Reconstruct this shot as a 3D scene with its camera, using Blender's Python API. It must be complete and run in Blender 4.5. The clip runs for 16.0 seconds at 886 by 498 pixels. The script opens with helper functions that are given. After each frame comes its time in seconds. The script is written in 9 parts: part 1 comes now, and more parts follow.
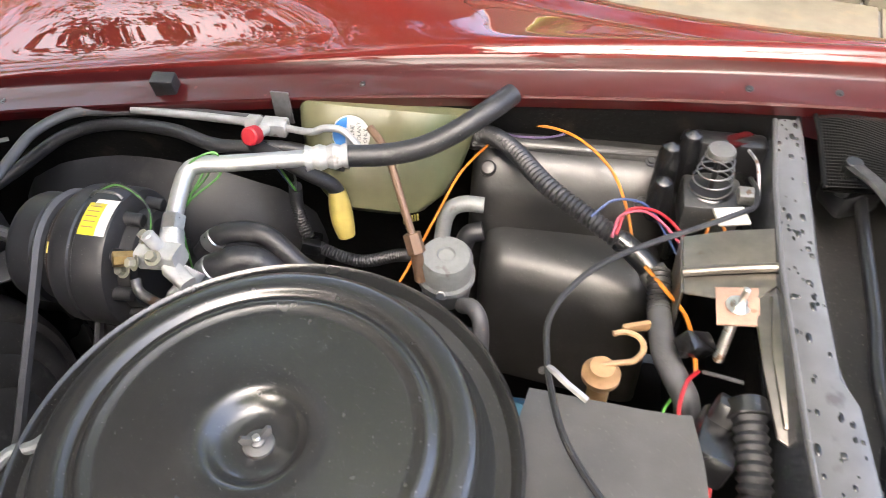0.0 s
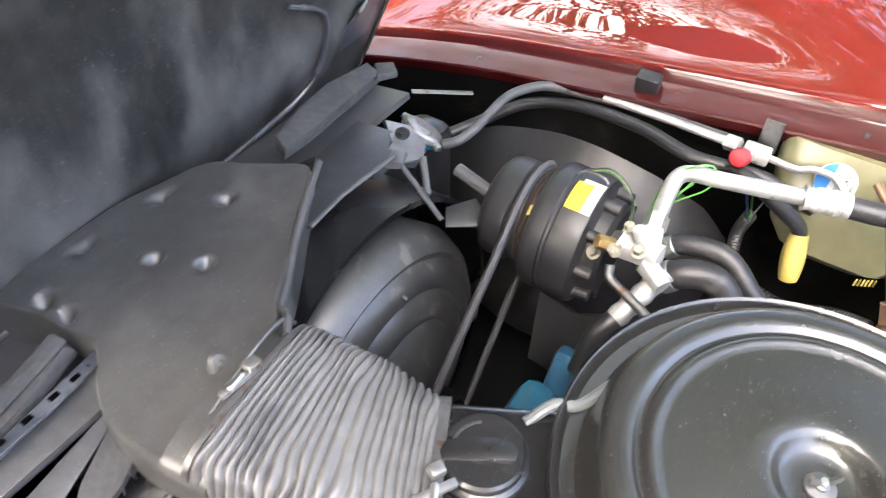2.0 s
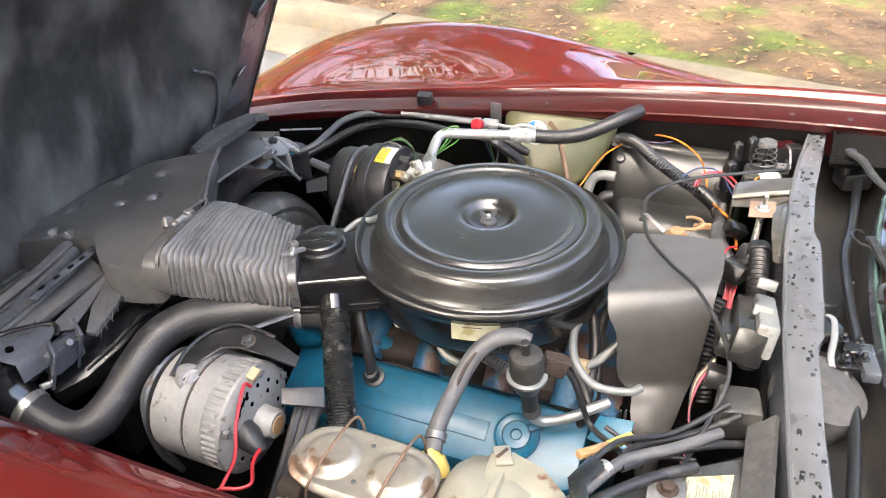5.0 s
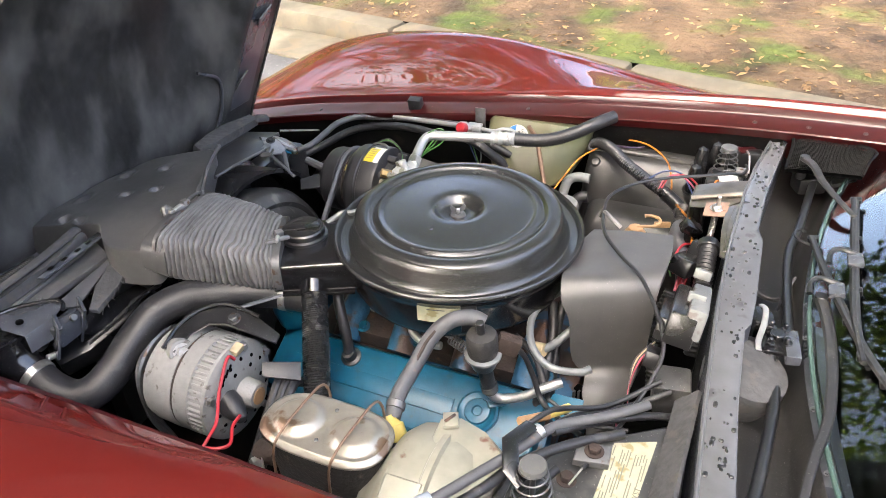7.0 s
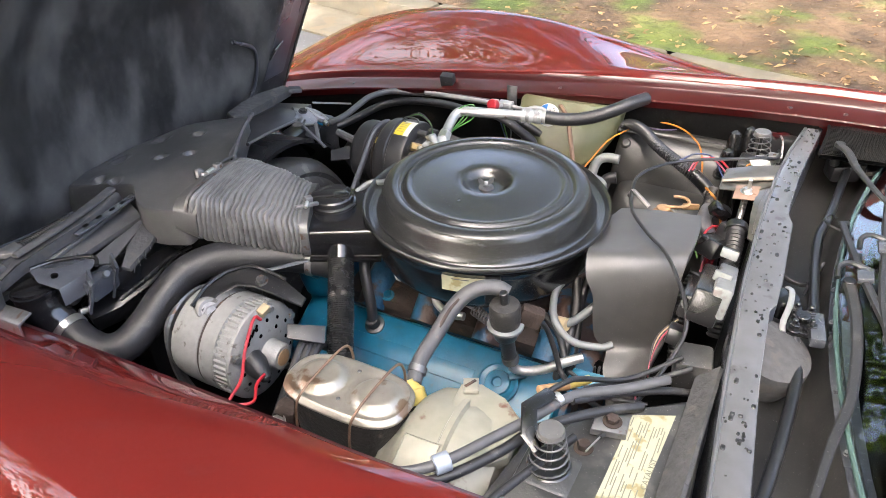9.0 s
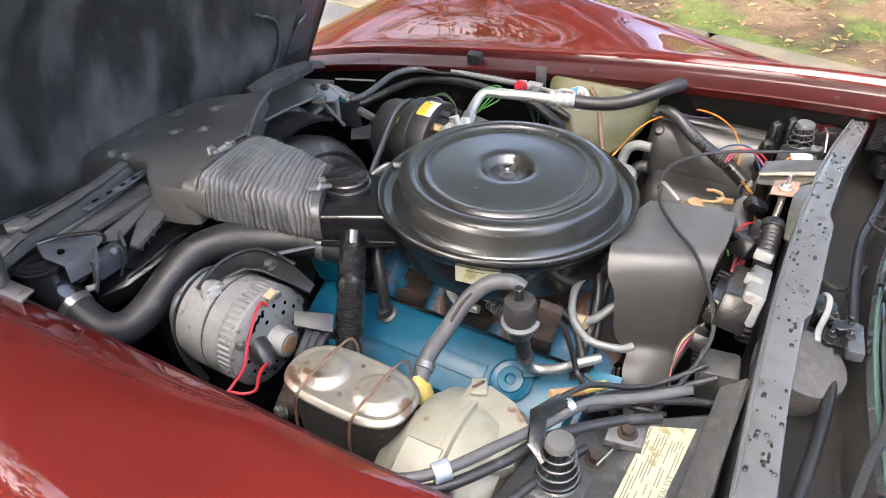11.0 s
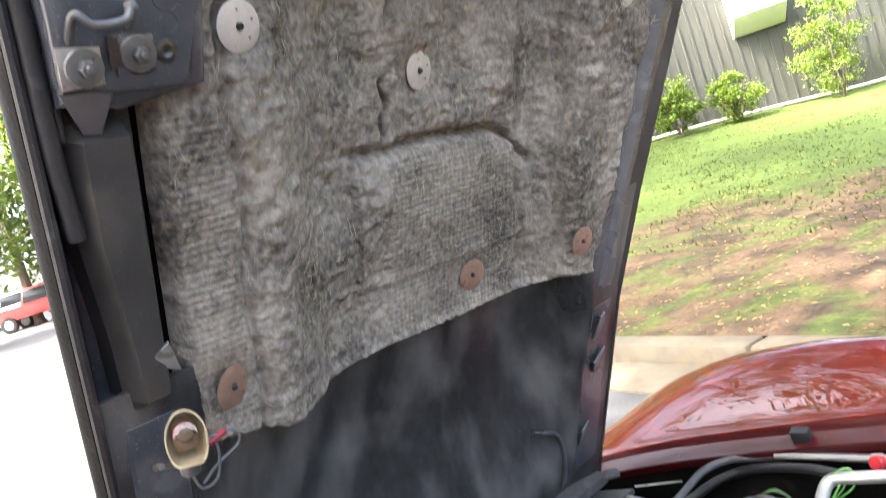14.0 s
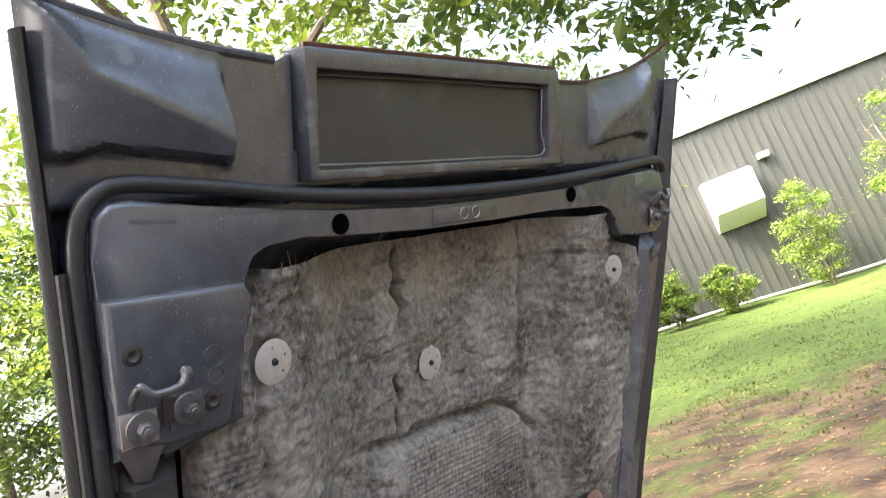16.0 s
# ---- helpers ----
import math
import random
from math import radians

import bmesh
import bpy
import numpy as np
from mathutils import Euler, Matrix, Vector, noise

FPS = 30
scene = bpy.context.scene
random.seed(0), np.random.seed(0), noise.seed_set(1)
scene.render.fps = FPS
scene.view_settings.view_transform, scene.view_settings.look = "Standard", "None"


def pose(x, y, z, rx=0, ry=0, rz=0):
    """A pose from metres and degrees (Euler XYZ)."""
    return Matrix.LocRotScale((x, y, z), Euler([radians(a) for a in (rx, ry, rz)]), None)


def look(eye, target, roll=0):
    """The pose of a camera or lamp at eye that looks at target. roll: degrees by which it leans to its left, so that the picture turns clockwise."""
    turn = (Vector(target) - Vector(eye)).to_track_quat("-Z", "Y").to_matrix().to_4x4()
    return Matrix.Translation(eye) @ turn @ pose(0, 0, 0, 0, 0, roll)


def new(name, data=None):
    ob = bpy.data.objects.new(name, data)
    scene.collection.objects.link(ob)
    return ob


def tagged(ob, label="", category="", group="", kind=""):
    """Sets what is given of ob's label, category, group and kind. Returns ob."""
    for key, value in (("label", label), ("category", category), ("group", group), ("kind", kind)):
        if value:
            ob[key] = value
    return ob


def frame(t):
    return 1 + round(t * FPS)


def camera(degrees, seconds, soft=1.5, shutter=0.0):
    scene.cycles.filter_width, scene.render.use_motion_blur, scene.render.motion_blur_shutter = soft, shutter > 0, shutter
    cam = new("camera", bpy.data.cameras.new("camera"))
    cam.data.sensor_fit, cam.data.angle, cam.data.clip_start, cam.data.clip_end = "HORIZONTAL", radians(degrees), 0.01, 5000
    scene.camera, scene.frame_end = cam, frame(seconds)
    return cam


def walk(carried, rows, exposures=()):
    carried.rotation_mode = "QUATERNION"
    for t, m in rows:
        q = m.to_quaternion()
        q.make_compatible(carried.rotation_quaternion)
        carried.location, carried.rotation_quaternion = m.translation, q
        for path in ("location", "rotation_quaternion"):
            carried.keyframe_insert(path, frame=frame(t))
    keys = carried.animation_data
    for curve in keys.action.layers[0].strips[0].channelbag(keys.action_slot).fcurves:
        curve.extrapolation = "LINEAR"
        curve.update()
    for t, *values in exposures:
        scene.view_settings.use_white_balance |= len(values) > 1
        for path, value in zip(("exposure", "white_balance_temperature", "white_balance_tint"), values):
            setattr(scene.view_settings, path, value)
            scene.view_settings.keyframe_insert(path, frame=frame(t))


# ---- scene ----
cam = camera(61.3, 16.0, soft=0.8, shutter=0.4)
PATH = [
    (0, (0.213, -0.257, 1.424), (-0.08, 1.076, -0.038), -2.5),
    (0.5, (0.15, -0.225, 1.415), (-0.202, 1.083, -0.057), -0.7),
    (1, (0.035, -0.255, 1.442), (-0.443, 1.002, -0.039), 0.4),
    (1.5, (-0.059, -0.314, 1.45), (-0.678, 0.891, -0.021), 0.7),
    (2, (-0.109, -0.384, 1.447), (-0.841, 0.767, -0.016), 0.3),
    (2.5, (-0.109, -0.468, 1.441), (-0.914, 0.669, 0.006), 0.1),
    (3, (-0.048, -0.558, 1.44), (-0.94, 0.584, 0.062), -0.7),
    (3.5, (0.05, -0.641, 1.457), (-0.9, 0.556, 0.166), -1.8),
    (4, (0.137, -0.753, 1.483), (-0.715, 0.585, 0.264), -2.5),
    (4.5, (0.237, -0.853, 1.497), (-0.482, 0.607, 0.334), -3.1),
    (5, (0.338, -0.927, 1.511), (-0.341, 0.579, 0.384), -2.8),
    (5.2, (0.335, -0.951, 1.521), (-0.304, 0.579, 0.402), -1.2),
    (7.5, (0.464, -0.987, 1.541), (-0.285, 0.496, 0.428), -2.5),
    (8, (0.462, -0.988, 1.534), (-0.298, 0.481, 0.409), -2.0),
    (8.5, (0.458, -1.008, 1.527), (-0.313, 0.45, 0.396), -1.7),
    (11, (0.45, -0.947, 1.507), (-0.387, 0.433, 0.325), -1.4),
    (11.5, (0.345, -0.859, 1.476), (-0.539, 0.468, 0.269), -1.4),
    (12, (0.243, -0.773, 1.413), (-0.852, 0.471, 0.294), -6.4),
    (12.5, (0.211, -0.729, 1.381), (-1.125, 0.49, 0.528), -12.3),
    (13, (0.239, -0.734, 1.409), (-1.221, 0.504, 0.828), -15.2),
    (13.5, (0.297, -0.759, 1.446), (-1.192, 0.527, 1.089), -16.6),
    (14, (0.336, -0.781, 1.478), (-1.163, 0.536, 1.338), -18.2),
    (14.5, (0.364, -0.787, 1.512), (-1.124, 0.548, 1.544), -18.9),
    (14.7, (0.378, -0.793, 1.522), (-1.103, 0.547, 1.62), -19.2),
    (15, (0.388, -0.804, 1.546), (-1.069, 0.553, 1.733), -19.6),
    (15.5, (0.408, -0.817, 1.58), (-1.005, 0.568, 1.876), -20.2),
    (16, (0.428, -0.823, 1.609), (-0.936, 0.597, 1.963), -20.7),
]
walk(cam, [(t, look(eye, target, roll)) for t, eye, target, roll in PATH], exposures=[(0, 4.1, 6650, 8), (2, 4.8, 6650, 8), (3.5, 5.0, 6550, 8), (5, 4.25, 6700, 8), (8, 3.97, 6550, 8), (11, 3.97, 6400, 8), (12.5, 4.5, 6750, 8), (13.5, 4.35, 6500, 8), (14.5, 3.95, 6300, 8), (16, 3.7, 6400, 8)])

# ---- building helpers ----
ORIGIN = {}


def thing(name, loc, label, category, group="", kind=""):
    """A top-level Empty at the base of a thing."""
    ob = new(name)
    ob.location = loc
    ob.empty_display_size = 0.02
    ORIGIN[ob] = Vector(loc)
    return tagged(ob, label, category, group, kind)


def finish(name, bm, material, smooth=35):
    bmesh.ops.recalc_face_normals(bm, faces=bm.faces)
    me = bpy.data.meshes.new(name)
    bm.to_mesh(me)
    bm.free()
    me.materials.append(material)
    if smooth:
        me.shade_smooth()
        me.set_sharp_from_angle(angle=radians(smooth))
    return me


def part(name, bm, material, parent, label="", smooth=35):
    """One mesh object under a thing or a part; bm is in world coordinates."""
    base = ORIGIN[parent]
    bmesh.ops.translate(bm, verts=bm.verts, vec=-base)
    ob = new(name, finish(name, bm, material, smooth))
    ob.parent = parent
    ORIGIN[ob] = base
    return tagged(ob, label)


def solo(name, bm, material, label, category="", group="", kind="", smooth=35):
    """A thing that is one mesh; bm is in world coordinates."""
    xs = [v.co for v in bm.verts]
    base = Vector((sum(c.x for c in xs) / len(xs), sum(c.y for c in xs) / len(xs), min(c.z for c in xs)))
    bmesh.ops.translate(bm, verts=bm.verts, vec=-base)
    ob = new(name, finish(name, bm, material, smooth))
    ob.location = base
    ORIGIN[ob] = base
    return tagged(ob, label, category, group, kind)


def box(c, s, bevel=0.004, rot=(0, 0, 0), bm=None, seg=2):
    bm = bm or bmesh.new()
    m = pose(*c, *rot) @ Matrix.Diagonal((*s, 1))
    r = bmesh.ops.create_cube(bm, size=1, matrix=m)
    if bevel:
        vs = set(r["verts"])
        es = [e for e in bm.edges if e.verts[0] in vs and e.verts[1] in vs]
        bmesh.ops.bevel(bm, geom=es, offset=min(bevel, min(s) * 0.45), segments=seg, affect="EDGES", profile=0.5)
    return bm


def spline(pts, n=6):
    """Catmull-Rom through the points."""
    p = [Vector(q) for q in pts]
    if len(p) < 3:
        return [p[0].lerp(p[1], i / n) for i in range(n + 1)]
    p = [p[0] * 2 - p[1]] + p + [p[-1] * 2 - p[-2]]
    out = []
    for i in range(1, len(p) - 2):
        a, b, c, d = p[i - 1:i + 3]
        for k in range(n):
            t = k / n
            out.append(0.5 * (2 * b + (c - a) * t + (2 * a - 5 * b + 4 * c - d) * t * t + (3 * b - a - 3 * c + d) * t ** 3))
    return out + [p[-2]]


def rings(bm, loops, close=True, cap=True):
    """Skins a row of vertex loops of equal length."""
    vs = [[bm.verts.new(c) for c in loop] for loop in loops]
    n = len(vs[0])
    for a, b in zip(vs, vs[1:]):
        for i in range(n if close else n - 1):
            j = (i + 1) % n
            bm.faces.new((a[i], a[j], b[j], b[i]))
    if cap and close:
        bm.faces.new(vs[0][::-1])
        bm.faces.new(vs[-1])
    return bm


def sweep(path, radius, sides=10, bm=None, flat=1.0, up=(0, 0, 1)):
    """A tube along ready-made path points; radius a number or a function of 0..1."""
    bm = bm or bmesh.new()
    n, loops, u = len(path), [], Vector(up)
    for i, c in enumerate(path):
        d = (path[min(i + 1, n - 1)] - path[max(i - 1, 0)]).normalized()
        s = d.cross(u)
        if s.length < 1e-3:
            s = d.orthogonal()
        s.normalize()
        u = s.cross(d).normalized()
        r = radius(i / (n - 1)) if callable(radius) else radius
        loops.append([c + s * (r * math.cos(a)) + u * (r * flat * math.sin(a)) for a in (2 * math.pi * k / sides for k in range(sides))])
    return rings(bm, loops)


def tube(pts, radius, sides=10, n=6, bm=None, flat=1.0):
    return sweep(spline(pts, n), radius, sides, bm, flat)


def corrugated(pts, radius, depth, pitch, sides=14, bm=None, slit=False):
    """A split loom or bellows hose: rounded ribs along a smooth path."""
    fine = spline(pts, 40)
    length = sum((b - a).length for a, b in zip(fine, fine[1:]))
    n = max(8, int(length / pitch * 4))
    acc, out, k = 0.0, [fine[0]], 1
    for a, b in zip(fine, fine[1:]):
        seg = (b - a).length
        while k <= n and acc + seg >= length * k / n - 1e-9:
            out.append(a.lerp(b, min(1, (length * k / n - acc) / max(seg, 1e-9))))
            k += 1
        acc += seg
    m = len(out) - 1
    return sweep(out, lambda t: radius - depth * (0.5 - 0.5 * math.cos(2 * math.pi * round(t * m) / 4)), sides, bm)


def lathe(profile, at, axis=(0, 0, 1), n=48, bm=None, cap=True):
    """Turns (radius, height) pairs round an axis through at."""
    bm = bm or bmesh.new()
    q = Vector(axis).to_track_quat("Z", "Y").to_matrix()
    loops = [[Vector(at) + q @ Vector((r * math.cos(a), r * math.sin(a), h)) for a in (2 * math.pi * k / n for k in range(n))] for r, h in profile]
    return rings(bm, loops, cap=cap)


def cyl(a, b, r, n=20, bevel=0.001, bm=None):
    a, b = Vector(a), Vector(b)
    h = (b - a).length
    e = min(bevel, r * 0.4, h * 0.4)
    return lathe([(r - e, 0), (r, e), (r, h - e), (r - e, h)], a, b - a, n, bm)


def prism(poly, at, u, v, depth, bevel=0.0, bm=None, seg=2):
    """A plate: the outline in (u, v) from at, pushed out along u x v by depth."""
    bm = bm or bmesh.new()
    u, v, at = Vector(u).normalized(), Vector(v).normalized(), Vector(at)
    w = u.cross(v).normalized()
    a = [bm.verts.new(at + u * x + v * y) for x, y in poly]
    b = [bm.verts.new(at + u * x + v * y + w * depth) for x, y in poly]
    n = len(poly)
    fs = [bm.faces.new(a[::-1]), bm.faces.new(b)] + [bm.faces.new((a[i], a[(i + 1) % n], b[(i + 1) % n], b[i])) for i in range(n)]
    if bevel:
        es = list({e for f in fs[:2] for e in f.edges})
        bmesh.ops.bevel(bm, geom=es, offset=bevel, segments=seg, affect="EDGES", profile=0.5)
    return bm


def sheet(f, nu, nv, thick=0.0, bm=None):
    """A surface f(s, t), s and t in 0..1; thick (metres) along its normal, backwards."""
    own = bmesh.new()
    g = [[own.verts.new(f(i / nu, j / nv)) for j in range(nv + 1)] for i in range(nu + 1)]
    for i in range(nu):
        for j in range(nv):
            own.faces.new((g[i][j], g[i + 1][j], g[i + 1][j + 1], g[i][j + 1]))
    if thick:
        own.normal_update()
        bmesh.ops.solidify(own, geom=own.faces[:], thickness=thick)
    if bm is None:
        return own
    return join(bm, own)


def join(bm, other):
    me = bpy.data.meshes.new("join")
    other.to_mesh(me)
    other.free()
    bm.from_mesh(me)
    bpy.data.meshes.remove(me)
    return bm


def bolt(at, axis=(0, 0, 1), r=0.006, h=0.005, bm=None, washer=True):
    """A hex head on a washer."""
    a = Vector(axis).normalized()
    bm = bm or bmesh.new()
    if washer:
        cyl(Vector(at), Vector(at) + a * 0.0012, r * 1.5, 18, 0.0004, bm)
    return cyl(Vector(at) + a * 0.001, Vector(at) + a * h, r, 6, 0.0008, bm)


def coil(at, top, r, turns, wire, bm=None, taper=1.0):
    a, b = Vector(at), Vector(top)
    d = (b - a).normalized()
    q = d.to_track_quat("Z", "Y").to_matrix()
    n = int(turns * 18)
    pts = [a.lerp(b, i / n) + q @ Vector((math.cos(i / 18 * 2 * math.pi), math.sin(i / 18 * 2 * math.pi), 0)) * r * (1 + (taper - 1) * i / n) for i in range(n + 1)]
    return sweep(pts, wire, 6, bm, up=d)

# ---- world and light ----
SUN_EL, SUN_AZ = 50.0, -108.0  # degrees; azimuth from +x towards +y
world = bpy.data.worlds.new("world")
scene.world = world
world.use_nodes = True
wn, wl = world.node_tree.nodes, world.node_tree.links
sky = wn.new("ShaderNodeTexSky")
sky.sky_type, sky.sun_disc = "NISHITA", False
sky.dust_density, sky.ozone_density, sky.air_density = 9.0, 0.3, 0.6
sky.sun_elevation, sky.sun_rotation = radians(SUN_EL), radians(90 - SUN_AZ)
wn["Background"].inputs["Strength"].default_value = 0.15
wl.new(sky.outputs[0], wn["Background"].inputs["Color"])
sun = new("sun", bpy.data.lights.new("sun", "SUN"))
sun.data.energy, sun.data.angle, sun.data.color = 0.95, radians(0.55), (1.0, 0.92, 0.8)
ca, ce = radians(SUN_AZ), radians(SUN_EL)
sun.matrix_world = look((math.cos(ca) * math.cos(ce) * 30, math.sin(ca) * math.cos(ce) * 30, math.sin(ce) * 30), (0, 0, 0))

# ---- materials ----


def mat(name, color, rough=0.5, metal=0.0, vary=0.15, scale=40.0, bump=0.0, bump_scale=300.0, spots=None, spot_scale=25.0, spot_at=0.62, coat=0.0, spec=0.5, per_object=0.0, stretch=(1, 1, 1), specks=0.0, spot_soft=0.07):
    """A painted, cast or moulded surface: two scales of tone, a roughness that follows them, fine relief and optional stains."""
    m = bpy.data.materials.new(name)
    m.use_nodes = True
    t = m.node_tree
    n, l, b = t.nodes, t.links, t.nodes["Principled BSDF"]
    co = n.new("ShaderNodeTexCoord")
    mp = n.new("ShaderNodeMapping")
    mp.inputs["Scale"].default_value = stretch
    l.new(co.outputs["Object"], mp.inputs["Vector"])

    def noise_node(sc, detail=4.0):
        k = n.new("ShaderNodeTexNoise")
        k.inputs["Scale"].default_value, k.inputs["Detail"].default_value = sc, detail
        l.new(mp.outputs[0], k.inputs["Vector"])
        return k.outputs["Fac"]

    def ramp(fac, a, c, lo=0.3, hi=0.7):
        r = n.new("ShaderNodeValToRGB")
        r.color_ramp.elements[0].position, r.color_ramp.elements[0].color = lo, (*a, 1)
        r.color_ramp.elements[1].position, r.color_ramp.elements[1].color = hi, (*c, 1)
        l.new(fac, r.inputs["Fac"])
        return r.outputs["Color"]

    def mix(fac, a, c, mode="MIX"):
        k = n.new("ShaderNodeMix")
        k.data_type, k.blend_type = "RGBA", mode
        for s, v in ((k.inputs[0], fac), (k.inputs[6], a), (k.inputs[7], c)):
            if hasattr(v, "is_linked"):
                l.new(v, s)
            else:
                s.default_value = v if isinstance(v, float) else (*v, 1)
        return k.outputs[2]

    big, fine = noise_node(scale * 0.15, 3.0), noise_node(scale * 2.0, 6.0)
    lo, hi = [c * (1 - vary) for c in color], [min(1, c * (1 + vary)) for c in color]
    col = mix(0.45, ramp(big, lo, hi), ramp(fine, lo, hi))
    if per_object:
        oi = n.new("ShaderNodeObjectInfo")
        mr = n.new("ShaderNodeMapRange")
        mr.inputs["To Min"].default_value, mr.inputs["To Max"].default_value = 1 - per_object, 1 + per_object
        l.new(oi.outputs["Random"], mr.inputs["Value"])
        vm = n.new("ShaderNodeVectorMath")
        vm.operation = "SCALE"
        l.new(col, vm.inputs[0])
        l.new(mr.outputs[0], vm.inputs["Scale"])
        col = vm.outputs[0]
    if spots:
        col = mix(ramp(noise_node(spot_scale, 8.0), (0, 0, 0), (1, 1, 1), spot_at, spot_at + spot_soft), col, spots)
    if specks:
        col = mix(ramp(noise_node(520.0, 2.0), (0, 0, 0), (specks, specks, specks), 0.69, 0.74), col, (0.42, 0.4, 0.36))
    l.new(col, b.inputs["Base Color"])
    rr = n.new("ShaderNodeMapRange")
    rr.inputs["To Min"].default_value, rr.inputs["To Max"].default_value = max(0.02, rough * 0.75), min(1, rough * 1.3)
    l.new(fine if vary < 0.3 else big, rr.inputs["Value"])
    l.new(rr.outputs[0], b.inputs["Roughness"])
    b.inputs["Metallic"].default_value = metal
    b.inputs["Specular IOR Level"].default_value = spec
    if coat:
        b.inputs["Coat Weight"].default_value, b.inputs["Coat Roughness"].default_value = coat, 0.015
    if bump:
        k = n.new("ShaderNodeBump")
        k.inputs["Strength"].default_value, k.inputs["Distance"].default_value = bump, 0.002
        l.new(noise_node(bump_scale, 5.0), k.inputs["Height"])
        l.new(k.outputs[0], b.inputs["Normal"])
    return m


RED = mat("red_paint", (0.095, 0.0085, 0.0065), 0.6, 0.0, 0.06, 8, 0.0, 900, coat=1.0, spec=0.05)
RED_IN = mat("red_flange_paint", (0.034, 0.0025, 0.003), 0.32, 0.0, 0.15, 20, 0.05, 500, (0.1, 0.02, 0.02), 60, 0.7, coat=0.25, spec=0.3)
BLACK_GLOSS = mat("black_enamel", (0.007, 0.007, 0.0078), 0.17, 0.0, 0.25, 10, 0.02, 700, (0.03, 0.03, 0.031), 60, 0.7, specks=0.25, spec=0.8)
BLACK = mat("black_paint", (0.010, 0.010, 0.0108), 0.29, 0.0, 0.35, 30, 0.15, 350, (0.035, 0.033, 0.031), 40, 0.66, specks=0.35, spec=0.8)
PLASTIC = mat("black_plastic", (0.006, 0.006, 0.0066), 0.27, 0.0, 0.35, 25, 0.15, 300, (0.03, 0.029, 0.028), 30, 0.64, specks=0.3, spec=0.8)
RUBBER = mat("black_rubber", (0.016, 0.016, 0.0175), 0.43, 0.0, 0.35, 30, 0.2, 300, (0.042, 0.041, 0.04), 35, 0.62, specks=0.3, spec=0.5)
RUBBER_GREY = mat("grey_rubber", (0.06, 0.06, 0.063), 0.5, 0.0, 0.3, 40, 0.2, 400, (0.12, 0.09, 0.07), 50, 0.66)
CLOTH = mat("grey_duct_cloth", (0.105, 0.102, 0.10), 0.40, 0.0, 0.4, 30, 0.2, 300, (0.04, 0.039, 0.038), 18, 0.55, spec=0.6, spot_soft=0.15)
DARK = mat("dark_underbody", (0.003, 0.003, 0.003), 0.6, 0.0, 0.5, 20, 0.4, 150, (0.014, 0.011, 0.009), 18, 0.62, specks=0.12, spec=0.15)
BLUE = mat("blue_engine_paint", (0.0025, 0.074, 0.132), 0.33, 0.0, 0.3, 30, 0.12, 250, (0.018, 0.06, 0.09), 45, 0.62)
BLUE_RUST = mat("blue_paint_over_rust", (0.012, 0.07, 0.14), 0.55, 0.0, 0.35, 40, 0.6, 150, (0.05, 0.026, 0.018), 22, 0.48)
RUST = mat("rusty_iron", (0.026, 0.016, 0.012), 0.8, 0.1, 0.5, 40, 0.8, 200, (0.07, 0.034, 0.02), 40, 0.6)
ALU = mat("cast_aluminium", (0.42, 0.42, 0.41), 0.5, 0.5, 0.2, 60, 0.35, 300, (0.2, 0.18, 0.16), 50, 0.63)
STEEL = mat("bright_steel", (0.6, 0.6, 0.58), 0.3, 0.95, 0.2, 80, 0.1, 400, (0.3, 0.22, 0.16), 60, 0.66)
DULL = mat("dull_grey_steel", (0.14, 0.14, 0.142), 0.42, 0.75, 0.3, 60, 0.2, 300, (0.1, 0.065, 0.045), 60, 0.6)
GOLD = mat("pale_zinc_plate", (0.24, 0.23, 0.185), 0.42, 0.25, 0.25, 22, 0.12, 120, (0.12, 0.05, 0.03), 26, 0.64)
BOTTLE = mat("aged_translucent_plastic", (0.125, 0.118, 0.064), 0.3, 0.0, 0.3, 12, 0.1, 100, (0.06, 0.085, 0.05), 7, 0.46, spot_soft=0.2)
CREAM = mat("cream_plastic", (0.3, 0.245, 0.15), 0.45, 0.0, 0.2, 40)
YELLOW = mat("yellow_label", (0.5, 0.42, 0.03), 0.5, 0.0, 0.15, 60, 0, 0, (0.36, 0.32, 0.12), 60, 0.62)
PAPER = mat("aged_paper_label", (0.3, 0.295, 0.21), 0.6, 0.0, 0.18, 60, 0, 0, (0.2, 0.17, 0.08), 40, 0.56)
WHITE = mat("white_label", (0.5, 0.49, 0.45), 0.6, 0.0, 0.12, 60)
BLUE_LABEL = mat("blue_label", (0.03, 0.17, 0.45), 0.45, 0.0, 0.1, 60)
WIRE_RED = mat("red_wire", (0.3, 0.012, 0.02), 0.4, 0, 0.2)
WIRE_ORANGE = mat("orange_wire", (0.45, 0.15, 0.015), 0.4, 0, 0.2)
WIRE_GREEN = mat("green_wire", (0.07, 0.22, 0.04), 0.4, 0, 0.2)
WIRE_PURPLE = mat("purple_wire", (0.1, 0.07, 0.14), 0.4, 0, 0.15)
WIRE_BLUE = mat("blue_wire", (0.02, 0.04, 0.12), 0.4, 0, 0.15)
TAN = mat("tan_plastic", (0.26, 0.155, 0.075), 0.5, 0, 0.3, 60)
COPPER = mat("old_copper_pipe", (0.16, 0.1, 0.065), 0.45, 0.5, 0.3, 40)
TEAL = mat("teal_plastic", (0.008, 0.1, 0.17), 0.4, 0, 0.2)
